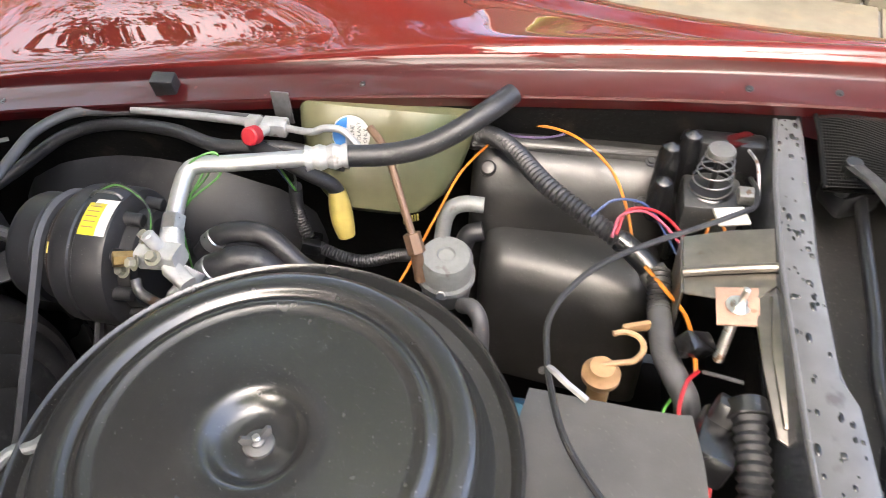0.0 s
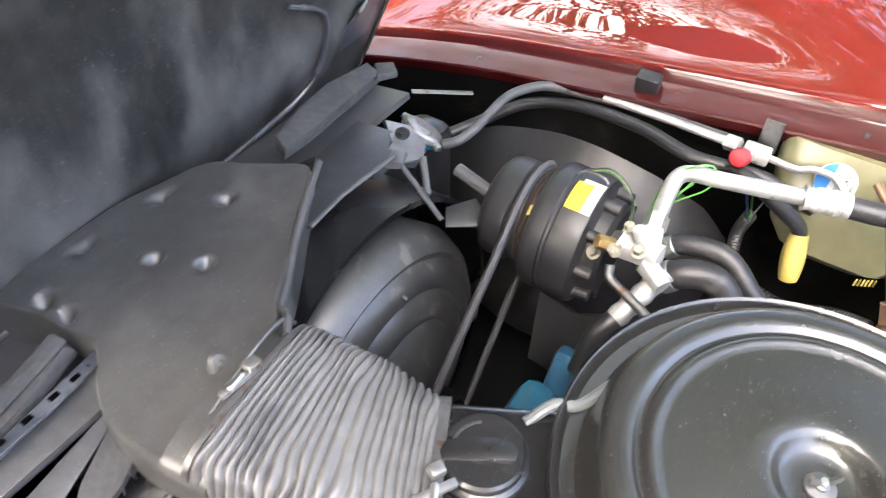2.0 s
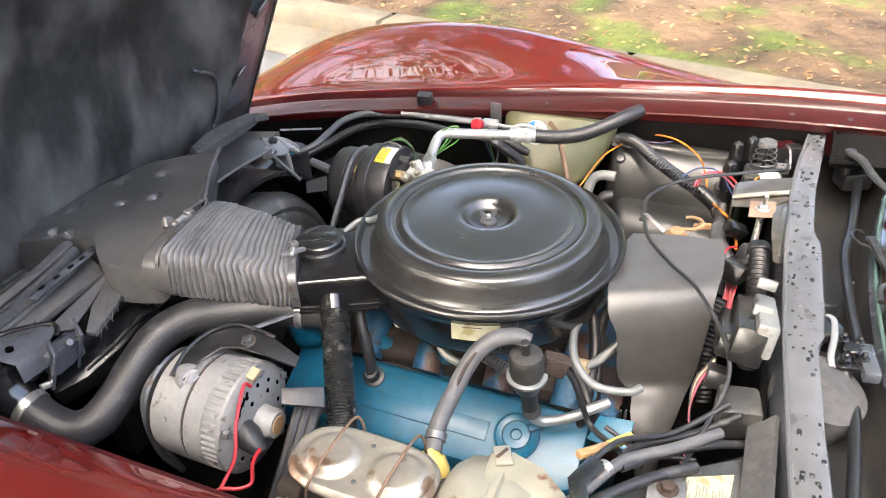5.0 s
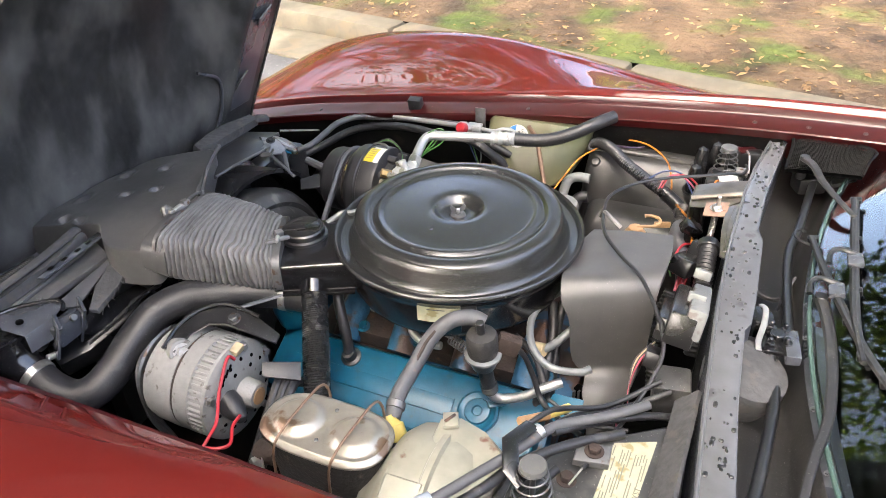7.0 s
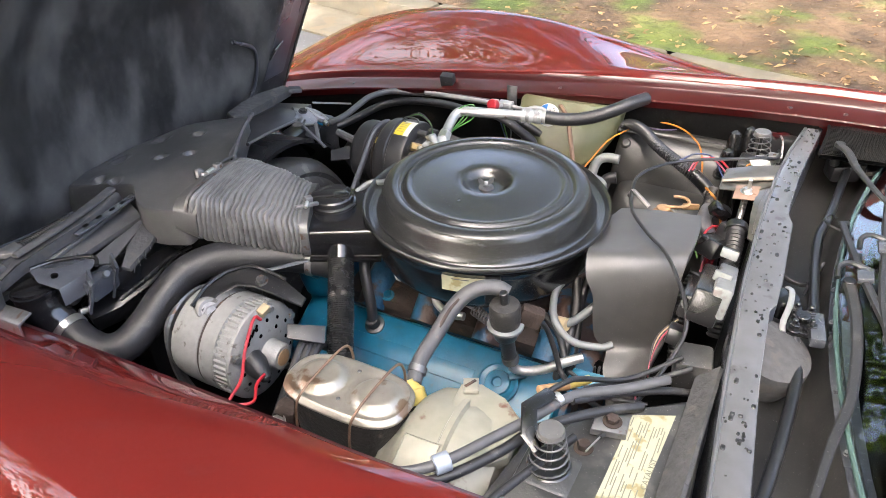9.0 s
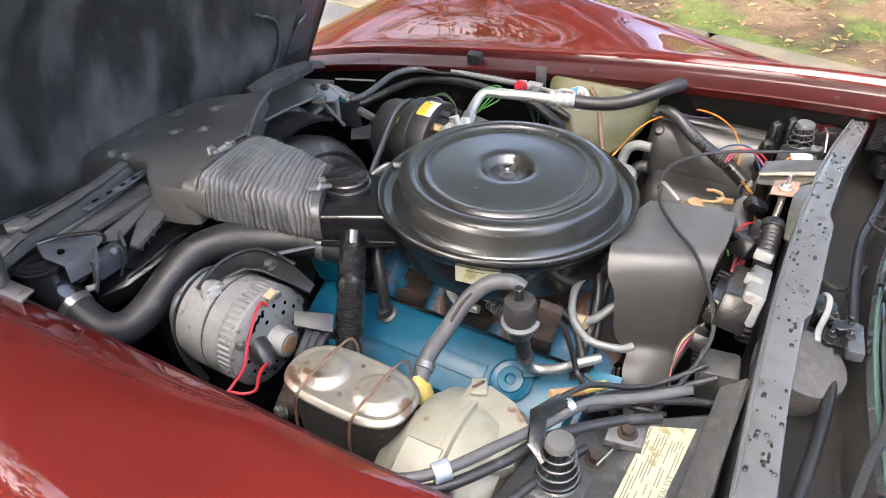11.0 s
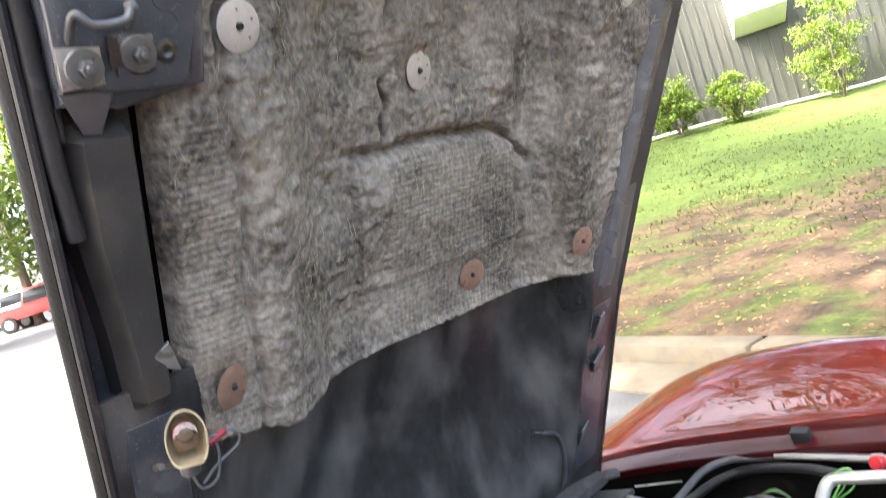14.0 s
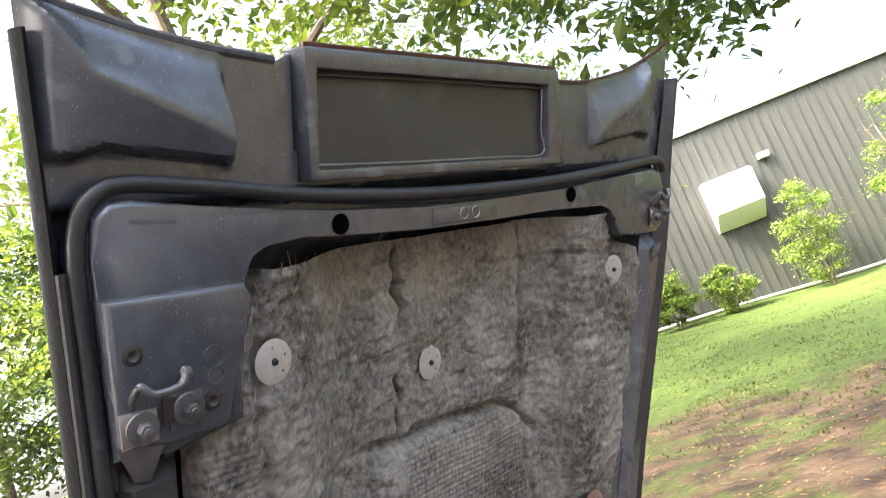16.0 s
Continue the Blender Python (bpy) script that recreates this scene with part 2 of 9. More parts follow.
GREYHOSE = mat("grey_vacuum_hose", (0.12, 0.128, 0.13), 0.36, 0, 0.2, 40, 0.1)
FELT = mat("fibre_felt", (0.205, 0.185, 0.156), 0.95, 0.0, 0.9, 50, 1.0, 200, (0.35, 0.306, 0.235), 75, 0.57, spec=0.1, spot_soft=0.2, stretch=(1, 1.1, 0.9))
ASPHALT = mat("asphalt", (0.07, 0.07, 0.074), 0.85, 0.0, 0.3, 2, 0.8, 120, (0.15, 0.15, 0.15), 60, 0.6)
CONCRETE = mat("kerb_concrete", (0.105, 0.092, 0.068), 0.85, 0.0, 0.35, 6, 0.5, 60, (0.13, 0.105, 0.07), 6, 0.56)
SIDING = mat("grey_metal_siding", (0.042, 0.045, 0.039), 0.5, 0.0, 0.08, 1)
# Sooty smudges; the soft pale clouds also carry sky sheen in the colour.
SOOT_SHEEN = mat("sooty_hood_sheen", (0.026, 0.0263, 0.0268), 0.30, 0.0, 0.6, 22, 0.03, 300, (0.155, 0.152, 0.148), 6.5, 0.43, specks=0.9, spot_soft=0.4, stretch=(1.6, 1.6, 0.8))
BLACK_SATIN = mat("satin_black_paint", (0.052, 0.056, 0.066), 0.25, 0.0, 0.35, 18, 0.06, 260, (0.085, 0.09, 0.1), 14, 0.6, specks=0.6, spec=1.0)
BROWN_BLACK = mat("faded_brown_black", (0.036, 0.034, 0.032), 0.42, 0.0, 0.3, 12, 0.1, 300, (0.066, 0.06, 0.053), 10, 0.56, specks=0.3, spot_soft=0.15)
GREY_SATIN = mat("dusty_grey_metal", (0.08, 0.08, 0.083), 0.4, 0.1, 0.2, 40, 0.1, 200, specks=0.3)
STEEL_WORN = mat("worn_steel", (0.33, 0.32, 0.31), 0.42, 0.85, 0.25, 80, 0.2, 400, (0.2, 0.13, 0.09), 90, 0.6)
COMP = mat("dusty_satin_black", (0.019, 0.019, 0.0205), 0.42, 0.0, 0.3, 25, 0.05, 400, (0.045, 0.043, 0.041), 24, 0.6, specks=0.25, spot_soft=0.2)
BRASS = mat("old_brass", (0.32, 0.22, 0.09), 0.4, 0.7, 0.3, 60, 0.1, 300)
# Sheenless near-black that paints the shade inside holes, slots and hollows.
VOID = mat("cavity_shade", (0.002, 0.002, 0.002), 0.9, 0.0, 0.2, spec=0.0)
FIBRE = mat("pale_fibre", (0.33, 0.28, 0.21), 0.7, 0.0, 0.5, 20)
WASHER_PINK = mat("rust_pink_sheet_metal", (0.3, 0.19, 0.14), 0.5, 0.3, 0.25, 60, 0.2, 300, (0.2, 0.1, 0.06), 60, 0.6)
WASHER_GREY = mat("grey_sheet_metal", (0.48, 0.44, 0.4), 0.55, 0.35, 0.2, 60, 0.2, 300, (0.3, 0.24, 0.19), 60, 0.66)


def glass(name, color, rough=0.02):
    m = bpy.data.materials.new(name)
    m.use_nodes = True
    b = m.node_tree.nodes["Principled BSDF"]
    b.inputs["Base Color"].default_value = (*color, 1)
    b.inputs["Transmission Weight"].default_value, b.inputs["Roughness"].default_value, b.inputs["IOR"].default_value = 1.0, rough, 1.45
    return m


BULB = glass("bulb_glass", (1, 0.97, 0.9))
GLASS = glass("tinted_glass", (0.8, 0.9, 0.86))
LID = mat("black_lid_enamel", (0.017, 0.0171, 0.0168), 0.24, 0.0, 0.15, 8, 0.004, 900, (0.034, 0.034, 0.033), 60, 0.66, specks=0.2, spec=0.85)
ALU_PIPE = mat("aluminium_pipe", (0.42, 0.42, 0.415), 0.4, 0.7, 0.15, 60, 0.1, 300, (0.25, 0.23, 0.2), 70, 0.66)
ALU_DULL = mat("dull_grey_casting", (0.19, 0.195, 0.19), 0.5, 0.3, 0.25, 50, 0.3, 300, (0.11, 0.1, 0.09), 40, 0.6)
PLASTIC_DUSTY = mat("dusty_black_plastic", (0.03, 0.03, 0.0305), 0.32, 0.0, 0.45, 22, 0.2, 300, (0.07, 0.068, 0.064), 16, 0.54, specks=0.7, spec=0.8)
GRAINED = mat("grained_black_plastic", (0.056, 0.0545, 0.0535), 0.46, 0.0, 0.35, 14, 0.07, 420, (0.028, 0.027, 0.026), 10, 0.58, specks=0.2, spec=0.6, spot_soft=0.2)
FOAM = mat("frayed_black_foam", (0.05, 0.05, 0.051), 0.9, 0.0, 0.5, 50, 1.0, 90, (0.07, 0.065, 0.06), 40, 0.58)
FAN = mat("dusty_fan_paint", (0.036, 0.0355, 0.034), 0.36, 0.0, 0.35, 30, 0.1, 200, (0.095, 0.09, 0.083), 30, 0.62, specks=0.5, spec=0.8)
STEEL_BRUSHED = mat("stained_brushed_steel", (0.22, 0.2, 0.175), 0.3, 0.85, 0.3, 30, 0.1, 400, (0.14, 0.1, 0.07), 18, 0.6)
WET_BLACK = mat("wet_black_paint", (0.085, 0.087, 0.092), 0.22, 0.0, 0.25, 20, 0.05, 200, (0.05, 0.05, 0.053), 26, 0.63)
WIRE_PINK = mat("pink_wire", (0.3, 0.05, 0.08), 0.4, 0, 0.15)
CREAM_YEL = mat("yellow_plastic_spout", (0.42, 0.33, 0.09), 0.4, 0, 0.2, 40)
BLACK_RIB = mat("black_ribbed_foil", (0.014, 0.014, 0.0145), 0.26, 0.0, 0.25, 40, 0.1, 400, (0.12, 0.11, 0.1), 40, 0.64)
BLACK_ROUGH = mat("rough_black_iron", (0.022, 0.021, 0.02), 0.55, 0.0, 0.4, 40, 0.8, 160, (0.07, 0.06, 0.05), 50, 0.62)
LID_STEEL = mat("stained_lid_steel", (0.36, 0.33, 0.28), 0.36, 0.75, 0.25, 30, 0.08, 300, (0.2, 0.13, 0.085), 26, 0.56)
PRINT = mat("faded_print", (0.15, 0.145, 0.11), 0.7, 0, 0.2)
BLUE_GREY = mat("blue_grey_clip", (0.25, 0.28, 0.33), 0.45, 0.3, 0.15)


ALT = mat("matt_grey_casting", (0.205, 0.203, 0.197), 0.55, 0.15, 0.2, 50, 0.4, 300, (0.09, 0.08, 0.07), 60, 0.62)
# Opaque black: the dark lens look of clear water is put into the colour.
DROP = mat("dark_water_bead", (0.012, 0.012, 0.013), 0.06, 0.0, 0.1)
HEATER = mat("scuffed_brown_black_plastic", (0.014, 0.0135, 0.013), 0.36, 0.0, 0.4, 14, 0.1, 200, (0.036, 0.033, 0.03), 9, 0.55, specks=0.2, spot_soft=0.2, spec=0.6)
INTAKE = mat("worn_black_moulding", (0.056, 0.055, 0.054), 0.34, 0.0, 0.45, 22, 0.15, 300, (0.085, 0.083, 0.08), 14, 0.55, specks=0.7, spot_soft=0.18, spec=0.8)
GLASS_EDGE = mat("green_glass_edge", (0.05, 0.085, 0.075), 0.2, 0.0, 0.2)
DUSTY_ARM = mat("dusty_black_arm", (0.018, 0.018, 0.0185), 0.42, 0.0, 0.35, 30, 0.1, 300, (0.045, 0.044, 0.042), 30, 0.6, specks=0.5)
DUSTY_WELL = mat("dusty_well_paint", (0.022, 0.0215, 0.021), 0.38, 0.0, 0.4, 16, 0.15, 250, (0.07, 0.065, 0.06), 10, 0.56, specks=0.6, spot_soft=0.25)
DUSTY = mat("dust_grey_black_sheet", (0.082, 0.081, 0.08), 0.34, 0.0, 0.4, 22, 0.15, 300, (0.14, 0.137, 0.13), 18, 0.56, specks=0.8, spot_soft=0.15, spec=0.8)


def leaf_mat(name, a, b):
    """Thin leaves: their colour varies leaf by leaf and light shines through them."""
    m = bpy.data.materials.new(name)
    m.use_nodes = True
    n, l = m.node_tree.nodes, m.node_tree.links
    g = n.new("ShaderNodeNewGeometry")
    r = n.new("ShaderNodeValToRGB")
    r.color_ramp.elements[0].color, r.color_ramp.elements[1].color = (*a, 1), (*b, 1)
    l.new(g.outputs["Random Per Island"], r.inputs["Fac"])
    p = n["Principled BSDF"]
    p.inputs["Roughness"].default_value = 0.5
    l.new(r.outputs[0], p.inputs["Base Color"])
    t = n.new("ShaderNodeBsdfTranslucent")
    l.new(r.outputs[0], t.inputs["Color"])
    x = n.new("ShaderNodeMixShader")
    x.inputs[0].default_value = 0.45
    l.new(p.outputs[0], x.inputs[1])
    l.new(t.outputs[0], x.inputs[2])
    l.new(x.outputs[0], n["Material Output"].inputs["Surface"])
    return m


LEAF = leaf_mat("tree_leaf", (0.035, 0.065, 0.01), (0.10, 0.14, 0.025))
LEAF_LIGHT = leaf_mat("young_leaf", (0.06, 0.11, 0.012), (0.18, 0.22, 0.03))
BUSH_LEAF = leaf_mat("bush_leaf", (0.08, 0.15, 0.02), (0.24, 0.32, 0.05))
GRASS = leaf_mat("grass_blade", (0.045, 0.07, 0.006), (0.10, 0.125, 0.014))
LITTER = leaf_mat("dry_leaf_litter", (0.12, 0.07, 0.03), (0.38, 0.26, 0.13))
BARK = mat("tree_bark", (0.12, 0.09, 0.07), 0.9, 0, 0.4, 8, 1.0, 25, (0.2, 0.17, 0.14), 6, 0.6, stretch=(1, 1, 0.25))


def ground_mat():
    """Bare brown soil that turns to lawn away from the kerb, along a ragged edge."""
    m = bpy.data.materials.new("soil_and_lawn")
    m.use_nodes = True
    n, l = m.node_tree.nodes, m.node_tree.links
    b = n["Principled BSDF"]
    b.inputs["Roughness"].default_value = 0.95
    g = n.new("ShaderNodeNewGeometry")
    s = n.new("ShaderNodeSeparateXYZ")
    l.new(g.outputs["Position"], s.inputs[0])

    def nz(scale, detail=6.0):
        k = n.new("ShaderNodeTexNoise")
        k.inputs["Scale"].default_value, k.inputs["Detail"].default_value = scale, detail
        l.new(g.outputs["Position"], k.inputs["Vector"])
        return k.outputs["Fac"]

    def mth(op, a, c):
        k = n.new("ShaderNodeMath")
        k.operation = op
        for i, v in enumerate((a, c)):
            if isinstance(v, (int, float)):
                k.inputs[i].default_value = v
            else:
                l.new(v, k.inputs[i])
        return k.outputs[0]

    def rmp(f, stops):
        k = n.new("ShaderNodeValToRGB")
        while len(k.color_ramp.elements) < len(stops):
            k.color_ramp.elements.new(0.5)
        for e, (p, c) in zip(k.color_ramp.elements, stops):
            e.position, e.color = p, (*c, 1)
        l.new(f, k.inputs["Fac"])
        return k.outputs["Color"]

    d = mth("ADD", mth("ADD", s.outputs["Y"], mth("MULTIPLY", s.outputs["X"], -0.32)), mth("MULTIPLY", nz(0.9), 3.0))
    far = mth("MULTIPLY", mth("ADD", d, -10.6), 1.6)
    soil = rmp(nz(3.0, 8.0), [(0.36, (0.028, 0.016, 0.008)), (0.5, (0.07, 0.042, 0.022)), (0.64, (0.115, 0.073, 0.041))])
    moss = rmp(nz(2.2, 8.0), [(0.49, (0, 0, 0)), (0.6, (1, 1, 1))])
    turf = rmp(nz(6.0, 8.0), [(0.3, (0.032, 0.062, 0.004)), (0.7, (0.078, 0.118, 0.010))])
    x1 = n.new("ShaderNodeMix")
    x1.data_type = "RGBA"
    l.new(mth("MULTIPLY", moss, 0.7), x1.inputs[0])
    l.new(soil, x1.inputs[6])
    l.new(turf, x1.inputs[7])
    x2 = n.new("ShaderNodeMix")
    x2.data_type = "RGBA"
    c = n.new("ShaderNodeClamp")
    l.new(far, c.inputs[0])
    l.new(c.outputs[0], x2.inputs[0])
    l.new(x1.outputs[2], x2.inputs[6])
    l.new(turf, x2.inputs[7])
    l.new(x2.outputs[2], b.inputs["Base Color"])
    k = n.new("ShaderNodeBump")
    k.inputs["Strength"].default_value, k.inputs["Distance"].default_value = 0.8, 0.05
    l.new(nz(14.0, 8.0), k.inputs["Height"])
    l.new(k.outputs[0], b.inputs["Normal"])
    return m


SOIL = ground_mat()
n_, l_ = LID.node_tree.nodes, LID.node_tree.links
tg = n_.new("ShaderNodeTangent")
tg.direction_type, tg.axis = "RADIAL", "Z"
l_.new(tg.outputs[0], n_["Principled BSDF"].inputs["Tangent"])
n_["Principled BSDF"].inputs["Anisotropic"].default_value = 0.45
TRUCK_RED = mat("red_truck_paint", (0.35, 0.02, 0.02), 0.3, 0, 0.05, 5, coat=1.0)
CAR_WHITE = mat("white_car_paint", (0.75, 0.75, 0.74), 0.3, 0, 0.05, 5, coat=1.0)
CAR_DARK = mat("dark_car_glass", (0.02, 0.022, 0.025), 0.1, 0, 0.1, 5)
TYRE = mat("tyre_rubber", (0.02, 0.02, 0.02), 0.8, 0, 0.2)
ROOF_TRIM = mat("pale_roof_trim", (0.5, 0.5, 0.46), 0.5, 0.2, 0.1, 2)
UNIT_WHITE = mat("white_vent_hood", (0.7, 0.7, 0.68), 0.5, 0, 0.1, 3)

# ---- car body ----


def curve(x, table):
    return float(np.interp(x, [a for a, _ in table], [b for _, b in table]))


def smooth01(x):
    x = max(0.0, min(1.0, x))
    return x * x * (3 - 2 * x)


LIP_Z = [(-1.5, 0.56), (-1.0, 0.69), (-0.82, 0.738), (-0.6, 0.775), (-0.35, 0.812), (0, 0.855), (0.25, 0.875), (0.45, 0.888), (0.9, 0.895), (1.6, 0.9)]
CREST_Z = [(-1.5, 0.42), (-1.25, 0.56), (-1.0, 0.72), (-0.82, 0.825), (-0.66, 0.892), (-0.47, 0.928), (-0.23, 0.937), (0, 0.902), (0.2, 0.862), (0.45, 0.832), (1.0, 0.815), (1.6, 0.82)]


def even(x, table, w=0.09):
    return sum(curve(x + d * w, table) for d in (-1, -0.5, 0, 0.5, 1)) / 5


def lip_y(x, side):
    return 0.51 + 0.012 * smooth01((x + 0.6) / 0.8) - 0.03 * smooth01((-0.55 - x) / 0.4) if side > 0 else curve(x, [(-1.5, 0.50), (-0.55, 0.518), (0.1, 0.558), (1.6, 0.56)])


def fender(side, label):
    body = thing("car_fender", (0, side * 0.75, 0.0), label, "car fender")

    def skin(s, t):
        x = -1.5 + 3.1 * s
        lz, cz, y0 = even(x, LIP_Z), even(x, CREST_Z), lip_y(x, side)
        n = 1.0 if side > 0 else 0.26
        rows = [(y0 + 0.046 * n, lz + 0.028 * n), (y0 + 0.05 * n, lz + 0.034 * n), (y0 + (0.07 if side > 0 else 0.05), lz + (0.042 if side > 0 else 0.024)), (0.655, (lz + 0.05) * 0.42 + cz * 0.58), (0.735, cz - 0.002), (0.79, cz - 0.004), (0.85, cz - 0.035), (0.895, cz - 0.12), (0.915, cz - 0.26), (0.90, 0.16)]
        if side < 0:
            def up(k):
                return (lz + 0.02) * (1 - k) + cz * k
            rows[2:4] = [(y0 + 0.05, up(0.22)), (y0 + 0.105, up(0.62))]
        p = spline([(0, *r) for r in rows], 4)
        k = t * (len(p) - 1)
        i = min(int(k), len(p) - 2)
        c = p[i].lerp(p[i + 1], k - i)
        return Vector((x, side * c.y, c.z))

    def ledge(s, t):
        x = -1.5 + 3.1 * s
        lz, y0 = even(x, LIP_Z), lip_y(x, side)
        n = 1.0 if side > 0 else 0.26
        rows = [(y0 + 0.004, lz - 0.018), (y0, lz - 0.002), (y0 + 0.002, lz + 0.001), (y0 + 0.038 * n, lz + 0.013 * n), (y0 + 0.042 * n, lz + 0.016 * n), (y0 + 0.046 * n, lz + 0.028 * n)]
        a, b = rows[min(int(t * 5), 4)], rows[min(int(t * 5), 4) + 1]
        u = t * 5 - min(int(t * 5), 4)
        return Vector((x, side * (a[0] + (b[0] - a[0]) * u), a[1] + (b[1] - a[1]) * u))

    part("panel", sheet(skin, 90, 44), RED, body, smooth=60)
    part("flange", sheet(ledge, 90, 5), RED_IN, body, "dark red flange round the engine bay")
    for x in (0.42, 0.52, 0.62, 0.72, -0.62, -0.06):
        part("screw", bolt((x, side * (lip_y(x, side) + 0.02), even(x, LIP_Z) + 0.006), (0, -side * 0.3, 1), 0.0035, 0.003), BLACK, body)
    return body


right_fender = fender(1, "glossy dark red car fender mirroring trees and sky")
left_fender = fender(-1, "bright red car fender in front of the brake cylinder")
bm = box((-0.347, 0.535, 0.826), (0.034, 0.022, 0.036), 0.003, (12, 0, 4))
solo("hood_bumper", bm, RUBBER, "small black rubber bumper block on the red flange", "bumper")

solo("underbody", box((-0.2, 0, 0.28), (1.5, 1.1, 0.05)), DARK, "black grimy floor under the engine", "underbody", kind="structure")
for side in (1, -1):
    def wall(s, t):
        x = -0.98 + 1.46 * s
        z = even(x, LIP_Z) - 0.012 - 0.55 * t
        push = 0.05 * smooth01((t - 0.05) * 3) * (0.6 + 0.4 * math.sin(6 * x + 1))
        return Vector((x, side * (lip_y(x, side) + 0.012 + push), z))
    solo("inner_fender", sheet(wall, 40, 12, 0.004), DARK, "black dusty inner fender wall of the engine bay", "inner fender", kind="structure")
arch = lathe([(0.27, -0.06), (0.26, -0.02), (0.22, 0.02), (0.16, 0.052), (0.10, 0.073), (0.05, 0.084), (0.001, 0.088)], (-0.43, 0.52, 0.575), (0, -0.8, 0.6), 56)
solo("wheel_housing", arch, COMP, "dusty black moulded wheel housing behind the compressor", "wheel housing", kind="structure", smooth=60)
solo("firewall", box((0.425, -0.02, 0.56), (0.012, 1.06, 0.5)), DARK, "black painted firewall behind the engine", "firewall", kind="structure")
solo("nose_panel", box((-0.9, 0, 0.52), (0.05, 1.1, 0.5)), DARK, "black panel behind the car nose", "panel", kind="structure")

# ---- hood ----
P0, HV = Vector((-0.79, 0, 0.8)), Vector((0.61, 0, 1.3)).normalized()
HN = Vector((HV.z, 0, -HV.x))
HY = Vector((0, 1, 0))


def HP(y, v, w=0.0):
    return P0 + HV * v + HN * w + Vector((0, y, 0))


LEFT = [(-0.12, -0.566), (0.5, -0.572), (1.16, -0.578), (1.6, -0.584)]
RIGHT = [(-0.12, 0.462), (0.1, 0.467), (0.4, 0.479), (0.62, 0.522), (0.91, 0.595), (1.08, 0.632), (1.2, 0.642), (1.45, 0.688), (1.6, 0.70)]
TOP = [(-0.60, 1.47), (-0.581, 1.425), (-0.557, 1.409), (-0.522, 1.40), (-0.463, 1.386), (-0.388, 1.373), (-0.30, 1.365), (-0.286, 1.372), (-0.267, 1.381), (0.0, 1.380), (0.243, 1.375), (0.276, 1.360), (0.35, 1.359), (0.422, 1.369), (0.5, 1.384), (0.571, 1.406), (0.64, 1.434), (0.70, 1.465)]


def bulge(y):
    return smooth01((y + 0.36) / 0.2) * smooth01((0.36 - y) / 0.16)


hood = thing("hood", tuple(HP(0, -0.12, -0.06)), "raised car hood with a sooty black underside and red edges", "car hood")


def floor_line(y):
    return curve(y, [(-0.44, -0.02), (-0.40, -0.036), (-0.26, -0.056), (0.0, -0.062), (0.2, -0.056), (0.29, -0.04), (0.335, -0.0)])


def lower(s, t):
    v = -0.12 + 0.76 * t
    l, r = curve(v, LEFT), curve(v, RIGHT)
    y = l * (1 - s) + r * s
    inner_r = curve(v, [(0.0, 0.335), (0.25, 0.34), (0.5, 0.385), (0.64, 0.41)])
    rim = max(smooth01((-0.436 - y) / 0.016), smooth01((y - inner_r) / 0.016), smooth01((floor_line(y) - v) / 0.014))
    dent = 0.005 * noise.noise(Vector((y * 5, v * 5, 0.3)))
    run = smooth01((v - floor_line(y)) / 0.34) * smooth01((y + 0.436) / 0.10 + 0.15) * smooth01((inner_r - y) / 0.08 + 0.1)
    return HP(y, v, (-0.008 - (0.047 + 0.045 * bulge(y)) * run) * (1 - rim) + 0.001 * rim + dent * (1 - rim) * run)


part("panel", sheet(lower, 110, 80, 0.006), SOOT_SHEEN, hood, "sooty black lower hood panel with sheen clouds", 50)


def pocket(y, v):
    """Height of the pressed wedge pockets beside the air box."""
    up = 0.0
    e = -y if y < 0 else y * 0.98
    if 0.366 < e < 0.585:
        ridge = curve(e, [(0.366, 1.262), (0.40, 1.283), (0.46, 1.310), (0.525, 1.337), (0.556, 1.385), (0.585, 1.42)])
        low = curve(e, [(0.366, 1.244), (0.385, 1.252), (0.518, 1.270), (0.545, 1.262), (0.585, 1.262)])
        top = curve(y, TOP)
        h = 0.034 if y < 0 else 0.026
        up = h * (1 - 0.9 * smooth01((v - ridge) / max(0.02, top - ridge))) if v > ridge else h * (0.8 + 0.2 * (v - low) / max(0.005, ridge - low))
        up *= smooth01((v - low + 0.006) / 0.010) * smooth01((e - 0.366) / 0.012) * smooth01((0.585 - e) / 0.03)
    return up


def upper(s, t):
    v0 = 0.62
    y = curve(v0 + 0.80 * t, LEFT) * (1 - s) + curve(v0 + 0.80 * t, RIGHT) * s
    v = v0 + (curve(y, TOP) - v0) * t
    l, r = curve(v0 + 0.80 * t, LEFT), curve(v0 + 0.80 * t, RIGHT)
    rim = max(smooth01((l + 0.03 - y) / 0.025), smooth01((y - r + 0.035) / 0.03))
    w = -0.05 - 0.06 * bulge(y) * (1 - smooth01((v - 1.10) / 0.06)) + 0.03 * rim * (1 - smooth01((v - 1.18) / 0.03))
    if v > 1.195:
        w += 0.030 * smooth01((v - 1.195) / 0.02) + pocket(y, v)
        if -0.275 < y < 0.27:
            w -= 0.012
    return HP(y, v, w)


part("rear_panel", sheet(upper, 240, 200, 0.006), BLACK_SATIN, hood, "black rear hood panel with pressed pockets", 40)
part("skin", sheet(lambda s, t: HP(*((lambda v: (curve(v, LEFT) * (0.975 - 0.95 * s) + curve(v, RIGHT) * (0.025 + 0.95 * s), v))(-0.12 + 1.44 * t)), -0.060 - 0.06 * min(1, 6 * min(s, 1 - s)) * smooth01((1 - t) / 0.1)), 40, 40, 0.004), RED, hood, "red painted top skin")
